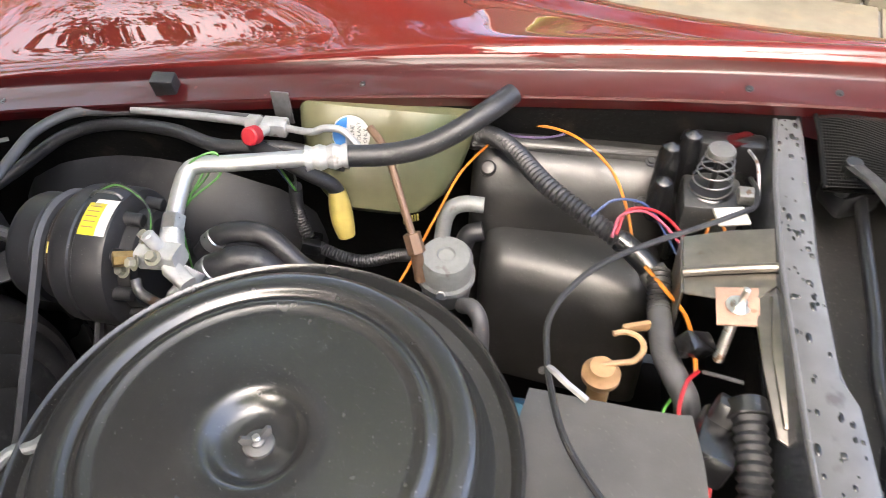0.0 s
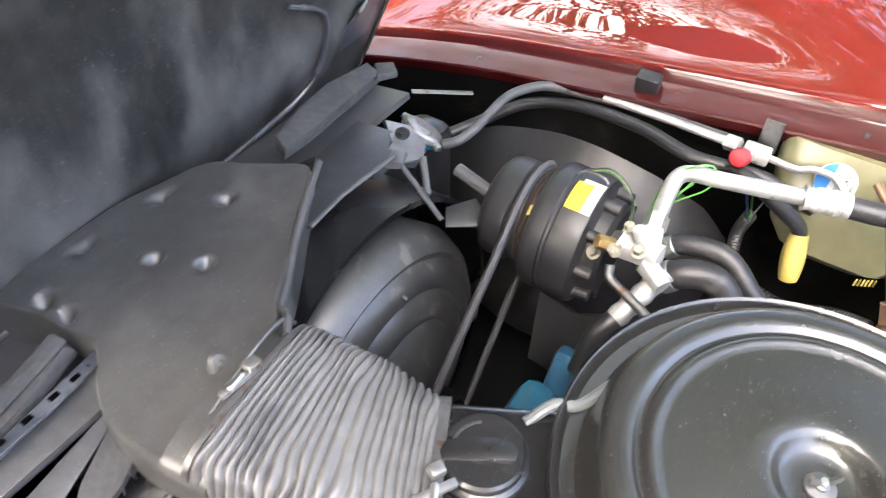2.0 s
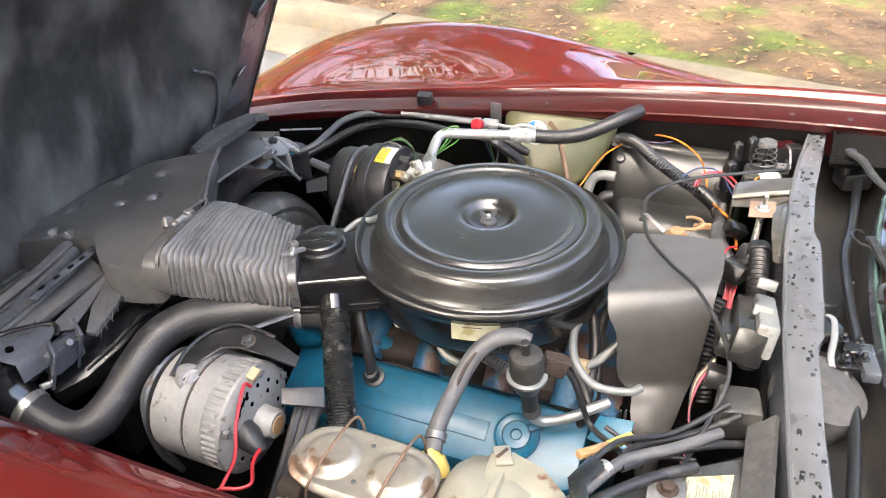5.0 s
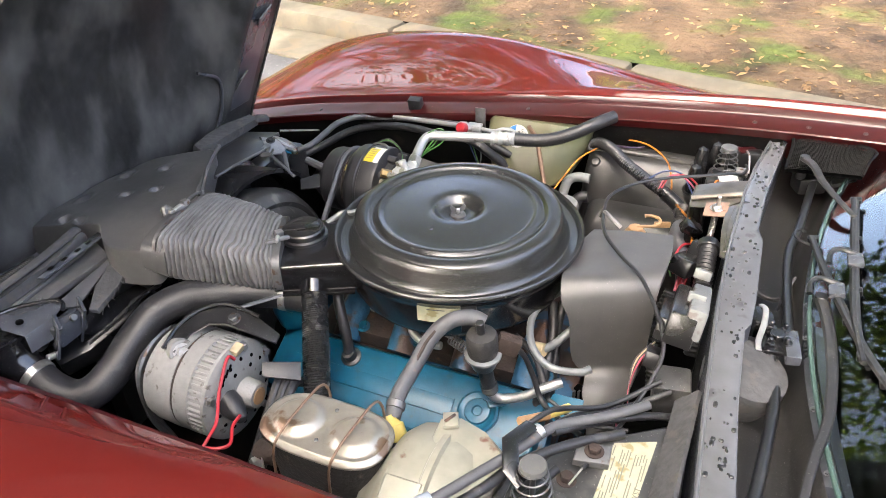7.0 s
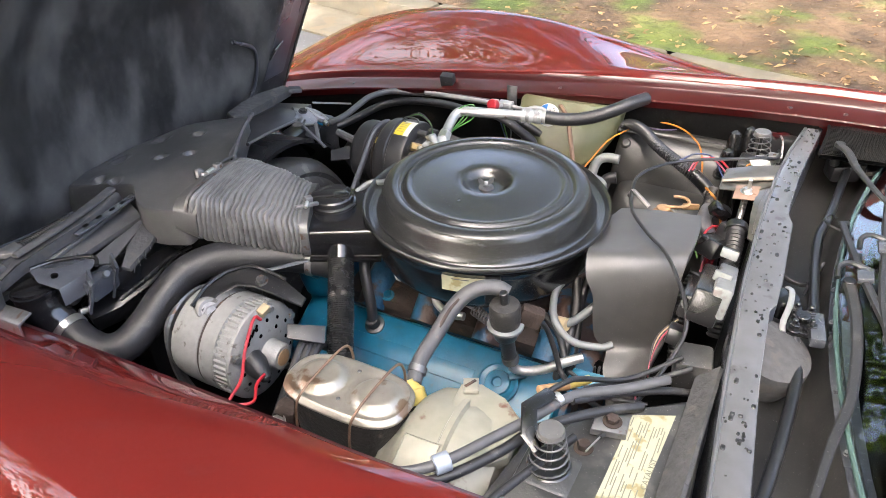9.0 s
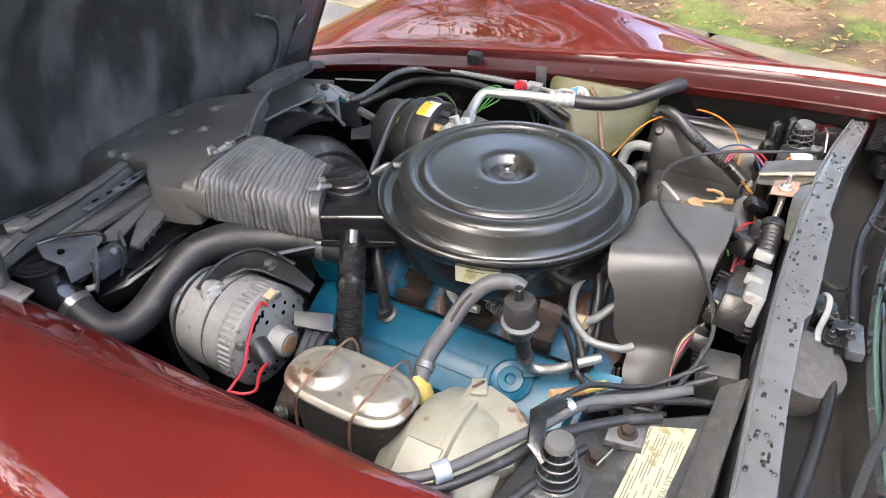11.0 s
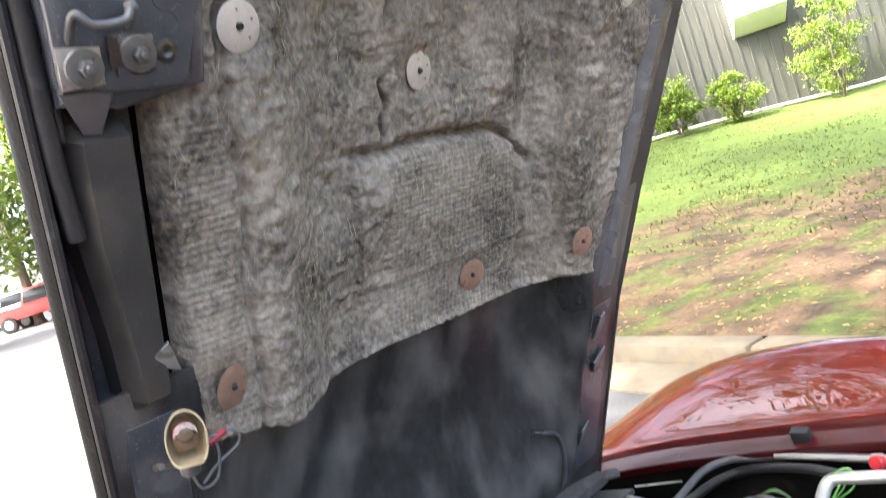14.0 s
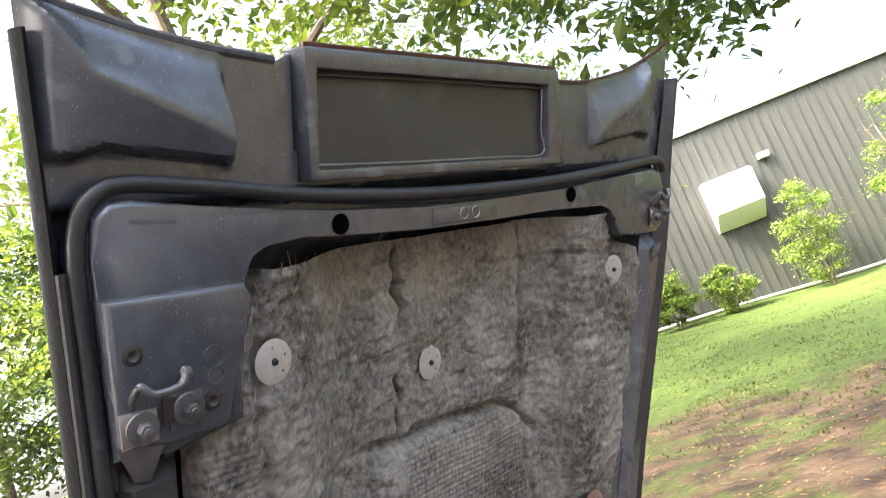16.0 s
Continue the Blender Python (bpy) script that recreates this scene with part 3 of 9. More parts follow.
# rolled edges
for tab, sg in ((LEFT, -1), (RIGHT, 1)):
    def edge(s, t):
        v = -0.12 + 1.50 * t
        reach = -0.034 + 0.038 * s
        return HP(curve(v, tab) + sg * (0.001 + 0.005 * math.sin(math.pi * s)), v, reach)
    # Left edge takes the near-black material: its shade is put into the colour.
    part("side_edge", sheet(edge, 6, 70, 0.004), BROWN_BLACK if sg > 0 else DARK, hood, "black hood side edge with a trace of red")


def flange(s, t):
    """Flat return flange down the open side of the hood."""
    v = 0.42 + 0.95 * t
    r = curve(v, RIGHT)
    inner = curve(v, [(0.42, 0.445), (0.62, 0.468), (0.91, 0.555), (1.06, 0.598), (1.2, 0.615), (1.4, 0.665)])
    return HP(inner + (r - inner) * s, v, -0.012 + 0.016 * s)


part("side_flange", sheet(flange, 3, 50, 0.003), BROWN_BLACK, hood, "faded brown black side flange")
part("rear_edge", tube([HP(y, curve(y, TOP) + 0.003, -0.022) for y in np.linspace(-0.57, -0.30, 12)], 0.0065, 8, 5), FOAM, hood, "crumbled black sealing bead")
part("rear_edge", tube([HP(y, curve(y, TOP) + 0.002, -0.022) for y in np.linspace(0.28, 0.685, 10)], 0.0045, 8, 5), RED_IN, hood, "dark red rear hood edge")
# flat raised box at the rear
box_out = [(-0.272, 1.220), (0.268, 1.219), (0.255, 1.378), (-0.270, 1.384)]


def frame_plate(outer, inner, at, depth, bm=None):
    """A ring plate between two four-cornered outlines, standing on the hood."""
    bm = bm or bmesh.new()
    loops = []
    for w, ring in ((at - 0.03, outer), (at + depth, outer), (at + depth, inner), (at - 0.012, inner)):
        loops.append([HP(y, v, w) for y, v in ring])
    rings(bm, loops, cap=False)
    es = [e for e in bm.edges]
    bmesh.ops.bevel(bm, geom=es, offset=0.003, segments=2, affect="EDGES", profile=0.5)
    return bm


part("box_frame", frame_plate(box_out, [(-0.258, 1.234), (0.222, 1.232), (0.226, 1.352), (-0.252, 1.358)], -0.014, 0.016), BLACK_SATIN, hood, "black frame of the hood air box")
part("box_panel", sheet(lambda s, t: HP(-0.262 + 0.49 * s, 1.23 + 0.13 * t, -0.018 + 0.003 * math.sin(7 * s) * math.sin(3 * t)), 20, 6, 0.003), BROWN_BLACK, hood, "faded brown black cover plate")
part("box_seal", tube([HP(-0.254, 1.240, -0.008), HP(-0.1, 1.2375, -0.012), HP(0.1, 1.2365, -0.010), HP(0.214, 1.238, -0.008), HP(0.218, 1.28, -0.011), HP(0.220, 1.345, -0.008)], 0.0013, 6, 8), STEEL_WORN, hood, "worn bare metal edge")
part("box_seal", tube([HP(-0.2475, 1.352, -0.010), HP(-0.05, 1.351, -0.010), HP(0.2225, 1.347, -0.010)], 0.0022, 6, 8), RUBBER, hood, "black sealing cord")
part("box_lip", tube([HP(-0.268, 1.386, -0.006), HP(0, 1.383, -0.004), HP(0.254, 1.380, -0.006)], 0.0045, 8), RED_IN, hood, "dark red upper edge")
# inner frame: cross member with corner plates, latch plates, side rails
inner = [(-0.547, 0.955), (-0.49, 0.945), (-0.40, 0.96), (-0.392, 1.06), (-0.386, 1.118), (-0.380, 1.147), (-0.357, 1.159), (-0.30, 1.156), (-0.248, 1.152), (-0.094, 1.144), (0.053, 1.143), (0.20, 1.144), (0.353, 1.146), (0.385, 1.135), (0.396, 1.105), (0.415, 1.078), (0.47, 1.073), (0.555, 1.068), (0.585, 1.085), (0.588, 1.16), (0.575, 1.19), (0.545, 1.196), (0.403, 1.187), (0.24, 1.177), (0.086, 1.174), (-0.094, 1.174), (-0.22, 1.181), (-0.329, 1.191), (-0.45, 1.207), (-0.505, 1.217), (-0.528, 1.214), (-0.543, 1.20), (-0.548, 1.16)]
part("cross_member", prism(inner, HP(0, 0, -0.05), HY, HV, 0.070, 0.007, seg=3), BLACK_SATIN, hood, "black frame plate round the pad")
part("splice_plate", prism([(-0.086, 1.147), (0.056, 1.147), (0.053, 1.171), (-0.084, 1.171)], HP(0, 0, 0.019), HY, HV, 0.003, 0.002), BLACK_SATIN, hood)
for y in (-0.247, 0.255):
    part("hole_cup", lathe([(0.0001, 0.0), (0.011, 0.0), (0.0128, 0.002), (0.0134, 0.001)], HP(y, 1.166, 0.0206), HN, 28), VOID, hood, "drain hole with its shade as a black disc")
for y in (-0.02, 0.005):
    part("ring_stamp", lathe([(0.0075, 0.0), (0.0081, 0.001), (0.0087, 0.0)], HP(y, 1.159, 0.0225), HN, 24, cap=False), STEEL_WORN, hood)
plate = prism([(-0.547, 0.975), (-0.50, 0.964), (-0.434, 0.962), (-0.421, 0.972), (-0.412, 1.055), (-0.404, 1.069), (-0.391, 1.077), (-0.386, 1.100), (-0.395, 1.117), (-0.549, 1.122)], HP(0, 0, -0.05), HY, HV, 0.088, 0.007, seg=3)
latch_plate = part("latch_plate", plate, BLACK_SATIN, hood, "black raised latch plate")
for y, v in ((-0.527, 1.065), (-0.447, 0.998)):
    part("cup_washer", lathe([(0.011, 0), (0.0105, 0.002), (0.006, 0.003), (0.003, 0.001), (0.0005, 0.001)], HP(y, v, 0.037), HN, 24), BLACK, latch_plate, "black cup washer")
for y, v, r in ((-0.441, 1.045, 0.012), (-0.441, 1.024, 0.009)):
    part("ring_mark", lathe([(r - 0.0006, 0.0), (r, 0.0006), (r + 0.0006, 0.0)], HP(y, v, 0.0378), HN, 28, cap=False), BLACK, latch_plate)
part("chalk_mark", prism([(-0.51, 1.193), (-0.46, 1.188), (-0.46, 1.192), (-0.51, 1.197)], HP(0, 0, 0.0198), HY, HV, 0.0006), GREY_SATIN, hood, "pale scuff on the plate")


def hood_latch(y, v, w, sx=1.0):
    """Striker loop over two bolted tabs."""
    bm = tube([HP(y - 0.027 * sx, v - 0.004, w - 0.002), HP(y - 0.027 * sx, v + 0.014, w + 0.013), HP(y - 0.023 * sx, v + 0.019, w + 0.019), HP(y - 0.012 * sx, v + 0.010, w + 0.022), HP(y + 0.014 * sx, v + 0.012, w + 0.022), HP(y + 0.023 * sx, v + 0.021, w + 0.018), HP(y + 0.027 * sx, v + 0.022, w + 0.008), HP(y + 0.027 * sx, v + 0.004, w - 0.002)], 0.0042, 10, 6)
    sph = lathe([(0.001, -0.007), (0.005, -0.005), (0.0068, 0), (0.005, 0.005), (0.001, 0.007)], HP(y + 0.025 * sx, v + 0.022, w + 0.016), HN, 14)
    striker = part("striker", join(bm, sph), DULL, hood, "dull steel striker loop")
    for dy, dv in ((-0.020, -0.027), (0.030, -0.020)):
        q = (y + dy * sx, v + dv)
        bm = prism([(-0.021 * sx, -0.018), (0.017 * sx, -0.016), (0.017 * sx, 0.017), (-0.021 * sx, 0.019)], HP(*q, w), HY, HV, 0.003, 0.001)
        part("tab", bm, STEEL_WORN if dy < 0 else BLACK_SATIN, striker, "worn slotted tab")
        part("washer", lathe([(0.017, 0.003), (0.0175, 0.0046), (0.0165, 0.0062), (0.009, 0.0067), (0.0005, 0.0067)], HP(*q, w), HN, 30), DULL, striker)
        part("bolt", cyl(HP(*q, w + 0.006), HP(*q, w + 0.016), 0.0078, 6, 0.0014), DULL, striker)
        part("bolt_tip", cyl(HP(*q, w + 0.0155), HP(*q, w + 0.019), 0.0038, 12), DULL, striker)
    part("rust_tab", prism([(-0.005, -0.014), (0.005, -0.014), (0.005, 0.014), (-0.005, 0.014)], HP(y + 0.008 * sx, v - 0.016, w + 0.003), HY, HV, 0.003, 0.001), RUST, striker)


hood_latch(-0.506, 1.018, 0.038)
hood_latch(0.552, 1.128, 0.022, 0.7)


def rail(edges, w, name, mat=BLACK_SATIN):
    """A tapered side rail with chamfered flanks; edges are rows of v, inner and outer y."""
    bm = bmesh.new()
    loops = []
    n = 24
    va, vb = edges[0][0], edges[-1][0]
    for i in range(n + 1):
        t = i / n
        v = va + (vb - va) * t
        a, b = curve(v, [(e[0], e[1]) for e in edges]), curve(v, [(e[0], e[2]) for e in edges])
        k = min(1, (v - va) / 0.03, (vb - v) / 0.03)
        c = min(0.014, (b - a) * 0.3)
        loops.append([HP(a, v, -0.06), HP(a, v, w * 0.2 - 0.012), HP(a + c, v, -0.02 + (w + 0.02) * k), HP(b - c, v, -0.02 + (w + 0.02) * k), HP(b, v, w * 0.2 - 0.012), HP(b, v, -0.06)])
    return part(name, rings(bm, loops), mat, hood, smooth=20)


rail([(0.60, -0.530, -0.478), (0.70, -0.534, -0.477), (0.82, -0.546, -0.475), (0.95, -0.546, -0.473)], 0.022, "side_rail", BROWN_BLACK)
rail([(0.02, -0.556, -0.452), (0.3, -0.555, -0.452), (0.62, -0.552, -0.470)], 0.006, "side_rail")
rail([(0.42, 0.388, 0.452), (0.62, 0.432, 0.474), (0.91, 0.512, 0.562), (1.06, 0.54, 0.605)], 0.012, "side_rail")
rail([(-0.02, 0.352, 0.458), (0.25, 0.356, 0.462), (0.44, 0.386, 0.468)], 0.002, "side_rail")
# A solid black tube stands in for the shade between rail and pad.
part("dark_gap", tube([HP(-0.468, 0.945, -0.02), HP(-0.471, 0.85, -0.02), HP(-0.473, 0.66, -0.02)], 0.007, 8, 6), VOID, hood, "black strip for the shade between rail and pad")
# Paler greys on these facets put their sky glint into the colour.
for pts, w, m in (([(-0.545, 0.968), (-0.498, 0.972), (-0.512, 0.926), (-0.528, 0.928)], 0.020, GREY_SATIN), ([(-0.512, 0.672), (-0.487, 0.700), (-0.474, 0.655)], 0.020, ALU_DULL), ([(-0.53, 0.32), (-0.475, 0.345), (-0.452, 0.30), (-0.50, 0.255)], 0.010, ALU_DULL), ([(0.378, 0.398), (0.402, 0.40), (0.452, 0.338), (0.452, 0.312), (0.392, 0.330)], 0.004, ALU_DULL), ([(0.372, 0.292), (0.44, 0.30), (0.455, 0.262), (0.40, 0.252)], 0.004, ALU_DULL), ([(0.352, 0.13), (0.40, 0.132), (0.385, 0.085), (0.37, 0.08)], 0.004, ALU_DULL), ([(0.525, 1.045), (0.598, 1.042), (0.595, 1.018), (0.528, 1.02)], 0.012, GREY_SATIN)):
    gy, gv = sum(p[0] for p in pts) / len(pts), sum(p[1] for p in pts) / len(pts)
    tilt = 0.3 if gy < 0 else -0.3
    part("gusset", prism([(p[0] - gy, p[1] - gv) for p in pts], HP(gy, gv, w), HY + HN * tilt, HV + HN * 0.25, 0.004, 0.0015), m, hood, "grey facet paled for its sky glint")
# weather strip beads
path = [HP(y, v, 0.008) for y, v in ((-0.550, 0.828), (-0.556, 0.92), (-0.558, 1.05), (-0.560, 1.142), (-0.554, 1.196), (-0.537, 1.222), (-0.505, 1.232), (-0.42, 1.224), (-0.281, 1.205), (-0.14, 1.195), (-0.031, 1.191), (0.12, 1.190), (0.254, 1.193), (0.42, 1.203), (0.549, 1.213), (0.590, 1.208), (0.603, 1.190))]
part("weather_strip", tube(path, 0.0092, 12, 8), RUBBER, hood, "black rubber weather strip")
part("weather_strip", tube([p - HN * 0.004 - (p - HP(0.02, 1.0, 0.008)).normalized() * 0.012 for p in path[1:]], 0.0042, 8, 8), RUBBER, hood, "thin inner sealing bead")
part("weather_strip", tube([HP(-0.566, 0.02, 0.004), HP(-0.566, 0.4, 0.005), HP(-0.570, 0.85, 0.006), HP(-0.573, 1.15, 0.006)], 0.006, 8, 8), RUBBER, hood)
path = [HP(-0.424, 0.32, -0.010), HP(-0.436, 0.18, -0.004), HP(-0.436, 0.03, 0.0), HP(-0.425, -0.012, 0.001), HP(-0.385, -0.036, 0.001), HP(-0.257, -0.058, 0.001), HP(0.0, -0.063, 0.001), HP(0.2, -0.055, 0.001), HP(0.29, -0.038, 0.001), HP(0.328, -0.005, 0.0), HP(0.332, 0.06, -0.004), HP(0.31, 0.13, -0.012), HP(0.25, 0.16, -0.03)]
part("hood_flange_line", tube(path, 0.0042, 8, 8), BLACK_SATIN, hood, "raised bead round the lower panel")


# insulation pad with creases, slits, quilted zones and loose fibres
def pad_left(v):
    return curve(v, [(0.48, -0.452), (0.60, -0.466), (0.90, -0.462), (0.944, -0.46), (0.955, -0.42), (1.06, -0.40), (1.075, -0.38), (1.13, -0.352)])


def pad_right(v):
    return curve(v, [(0.46, 0.385), (0.51, 0.396), (0.706, 0.446), (0.89, 0.507), (1.046, 0.535), (1.056, 0.50), (1.066, 0.421), (1.16, 0.421)])


def pad_bottom(y):
    return curve(y, [(-0.47, 0.52), (-0.42, 0.515), (-0.377, 0.505), (-0.325, 0.485), (-0.263, 0.490), (-0.199, 0.498), (-0.107, 0.500), (0.022, 0.493), (0.171, 0.490), (0.30, 0.487), (0.446, 0.468)])


def pad_w(y, v):
    w = 0.006 - 0.074 * smooth01((y + 0.335) / 0.16) * smooth01((0.335 - y) / 0.10)
    n1 = noise.fractal(Vector((y * 9, v * 9, 1.7)), 1.0, 2.0, 4)
    n2 = noise.fractal(Vector((y * 34, v * 60, 4.1)), 1.0, 2.2, 4)
    quilted = y < -0.375 and v < 0.93 or (-0.09 < y < 0.21 and v < 0.80)
    w += (0.007 if quilted else 0.013) * n1 + (0.0016 if quilted else 0.005) * n2
    for y0 in (-0.368, 0.286, 0.215):
        w -= 0.012 * math.exp(-((y - y0 - 0.006 * math.sin(v * 25)) / 0.006) ** 2)
    # crease above the quilted middle
    cy = curve(y, [(-0.17, 0.818), (-0.08, 0.808), (-0.057, 0.812), (0.015, 0.812), (0.151, 0.804), (0.205, 0.778), (0.238, 0.735)])
    if -0.15 < y < 0.245:
        d = (v - cy)
        w -= 0.026 * math.exp(-(d / 0.008) ** 2) - 0.010 * smooth01(-d / 0.05) * (1 if v > 0.6 else 0.4)
    # torn slits
    for va, vb, ya in ((0.985, 1.118, -0.078), (0.81, 0.915, -0.086)):
        if va < v < vb:
            yy = ya + 0.005 * math.sin(v * 52) + 0.003 * math.sin(v * 131)
            w -= 0.06 * math.exp(-((y - yy) / 0.0042) ** 2) * min(1, (v - va) / 0.02, (vb - v) / 0.02)
    if quilted:
        w += 0.0017 * max(-1, min(1, 1.6 * math.sin((y + v) * 2 * math.pi / 0.018) * math.sin((y - v) * 2 * math.pi / 0.018)))
    for yy, vv in WASHERS:
        w -= 0.014 * math.exp(-(((y - yy) ** 2 + (v - vv) ** 2) / 0.03 ** 2))
    return w


WASHERS = [(-0.408, 0.594), (0.095, 0.556), (0.330, 0.568), (-0.346, 1.010), (-0.008, 0.915), (0.422, 1.009)]


def pad(s, t):
    v = 0.49 + 0.635 * t
    y = pad_left(v) * (1 - s) + pad_right(v) * s
    y += 0.004 * noise.noise(Vector((v * 60, s * 3, 8)))
    b = pad_bottom(y) + 0.004 * noise.noise(Vector((y * 90, 2, 5)))
    v2 = b + (1.122 - b) * t
    edge_in = smooth01(min(s, 1 - s, t) / 0.02)
    return HP(y, v2, -0.028 - 0.03 * bulge(y) + (pad_w(y, v2) + 0.028 + 0.03 * bulge(y)) * edge_in)


pad_ob = part("insulation_pad", sheet(pad, 330, 240), FELT, hood, "torn grey brown fibre insulation pad", 80)
bm = bmesh.new()
rng = random.Random(4)
for i in range(1700):
    v = rng.uniform(0.51, 1.11)
    y = rng.uniform(pad_left(v) + 0.012, pad_right(v) - 0.012)
    w = pad_w(y, v)
    a, l = 0.9 + 3.2 * noise.noise(Vector((y * 7, v * 7, 3))) + rng.gauss(0, 0.35), rng.uniform(0.008, 0.034)
    dy, dv = math.cos(a) * l, math.sin(a) * l
    p = [HP(y, v, w - 0.001), HP(y + dy * 0.5 + rng.uniform(-1, 1) * 0.003, v + dv * 0.5, w + rng.uniform(0.001, 0.007)), HP(y + dy, v + dv, pad_w(y + dy, v + dv) + rng.uniform(-0.001, 0.005))]
    sweep(p, rng.choice((0.0002, 0.00027, 0.00042)), 3, bm)
tagged(part("loose_fibre", bm, FIBRE, pad_ob, "pale loose glass fibres"), kind="stuff")
for i, (y, v) in enumerate(WASHERS):
    m = WASHER_PINK if i in (0, 1, 2) else WASHER_GREY
    w = pad_w(y, v) + 0.013
    nrm = HN + HY * (0.35 if i == 0 else 0.12 if y < 0 else -0.1)
    r = 0.028
    wash = part("retainer_washer", lathe([(0.0045, 0.0005), (0.005, 0.0022), (0.014, 0.0016), (r - 0.002, 0.0008), (r, 0.0), (r - 0.001, -0.0012), (0.004, -0.001)], HP(y, v, w), nrm, 40, cap=False), m, hood, "rusty round sheet metal retainer" if i < 3 else "grey round sheet metal retainer")
    part("stud", cyl(HP(y, v, w - 0.02), HP(y, v, w + 0.006), 0.004, 10), BLACK, wash)
    for k in range(5):
        a = k * 1.257 + 0.4
        part("dimple", lathe([(0.0018, 0.0014), (0.0005, 0.0022)], HP(y + 0.017 * math.cos(a), v + 0.017 * math.sin(a), w), nrm, 8), DULL, wash)

# ---- under-hood lamp, prop rod ----
lamp = thing("hood_lamp", tuple(HP(-0.51, 0.58, 0.0)), "cream under-hood lamp with a bare bulb", "lamp")
c = HP(-0.503, 0.604, 0.068)
shade_ax = Vector((0.93, -0.32, 0.02)).normalized()


def shade_ring(k, grow):
    out = []
    sx = shade_ax.cross(HV).normalized()
    sv = sx.cross(shade_ax)
    for j in range(28):
        a = 2 * math.pi * j / 28
        x, y = math.cos(a), math.sin(a)
        yy = 0.030 * (y if y > 0 else max(y, -0.9))
        xx = 0.0205 * (math.copysign(abs(x) ** 0.7, x) if y < 0 else x)
        out.append(c + shade_ax * k + sx * xx * grow + sv * yy * grow)
    return out


part("shade", rings(bmesh.new(), [shade_ring(-0.028, 0.5), shade_ring(-0.022, 0.8), shade_ring(0.0, 0.98), shade_ring(0.022, 1.06), shade_ring(0.022, 0.97), shade_ring(0.0, 0.88), shade_ring(-0.018, 0.68)], cap=False), CREAM, lamp, "cream plastic shade")
part("reflector", rings(bmesh.new(), [shade_ring(-0.02, 0.75), shade_ring(-0.019, 0.3)]), TAN, lamp, "orange brown discoloured reflector")
part("bulb", lathe([(0.007, -0.015), (0.008, -0.006), (0.0125, 0.004), (0.0125, 0.014), (0.008, 0.021), (0.0005, 0.023)], c - shade_ax * 0.005 + HV * 0.004, shade_ax, 20), BULB, lamp, "clear glass bulb")
part("socket", cyl(c - HV * 0.05 - shade_ax * 0.01, c - HV * 0.02 - shade_ax * 0.012, 0.011, 16), DULL, lamp)
part("bracket", tube([c - HV * 0.025 - HY * 0.03 - shade_ax * 0.01, c - HV * 0.03 - HY * 0.036 - shade_ax * 0.04, c - HV * 0.045 - shade_ax * 0.045, c - HV * 0.05], 0.004, 6), DULL, lamp, "bent steel bracket")
part("wire", tube([c - HV * 0.05, c - HV * 0.075 + HY * 0.01, c - HV * 0.07 + HY * 0.03, c - HV * 0.03 + HY * 0.034, c - HV * 0.012 + HY * 0.02], 0.0018, 6), GREYHOSE, lamp)
part("wire", tube([c - HV * 0.015 + HY * 0.024, c - HV * 0.02 + HY * 0.055, c - HV * 0.04 + HY * 0.06, c - HV * 0.055 + HY * 0.03, c - HV * 0.07 + HY * 0.012], 0.0018, 6), GREYHOSE, lamp)
part("connector", cyl(c - HV * 0.022 + HY * 0.024, c - HV * 0.016 + HY * 0.046, 0.004, 10), WIRE_RED, lamp, "red crimp connector")
part("wire", tube([HP(-0.49, 0.52, 0.03), HP(-0.478, 0.42, 0.015), HP(-0.455, 0.30, 0.012), HP(-0.44, 0.16, 0.01), HP(-0.45, 0.06, 0.012)], 0.0022, 6), RUBBER, lamp, "thin black lamp wire")
prop = thing("prop_rod", (-0.60, -0.52, 0.78), "worn grey steel hood prop with slotted stops", "hood prop")
a, b = Vector((-0.60, -0.522, 0.785)), HP(-0.512, 0.475, 0.03)
mid = a.lerp(b, 0.45) + Vector((0.006, 0, 0))
d = (mid - a).normalized()
part("lower_arm", sweep([a, a.lerp(mid, 0.5), mid], 0.0105, 8, flat=0.35), DULL, prop)
part("upper_arm", sweep([mid - d * 0.04, mid.lerp(b, 0.5), b], 0.008, 8, flat=0.4), DULL, prop)
for k in (0.28, 0.42, 0.52, 0.80):
    q = a.lerp(b, k)
    part("stop", box(tuple(q + Vector((0.004, 0.004, 0))), (0.014, 0.012, 0.02), 0.003, (10, 25, 30)), DULL, prop)
part("pivot_bolt", bolt(b, HN, 0.007, 0.012), STEEL_WORN, prop)
part("foot", box((-0.60, -0.524, 0.782), (0.05, 0.02, 0.012), 0.003), DULL, prop)

# ---- air cleaner ----
cleaner = thing("air_cleaner", (0, 0, 0.78), "glossy black round air cleaner with a wing nut", "air cleaner")
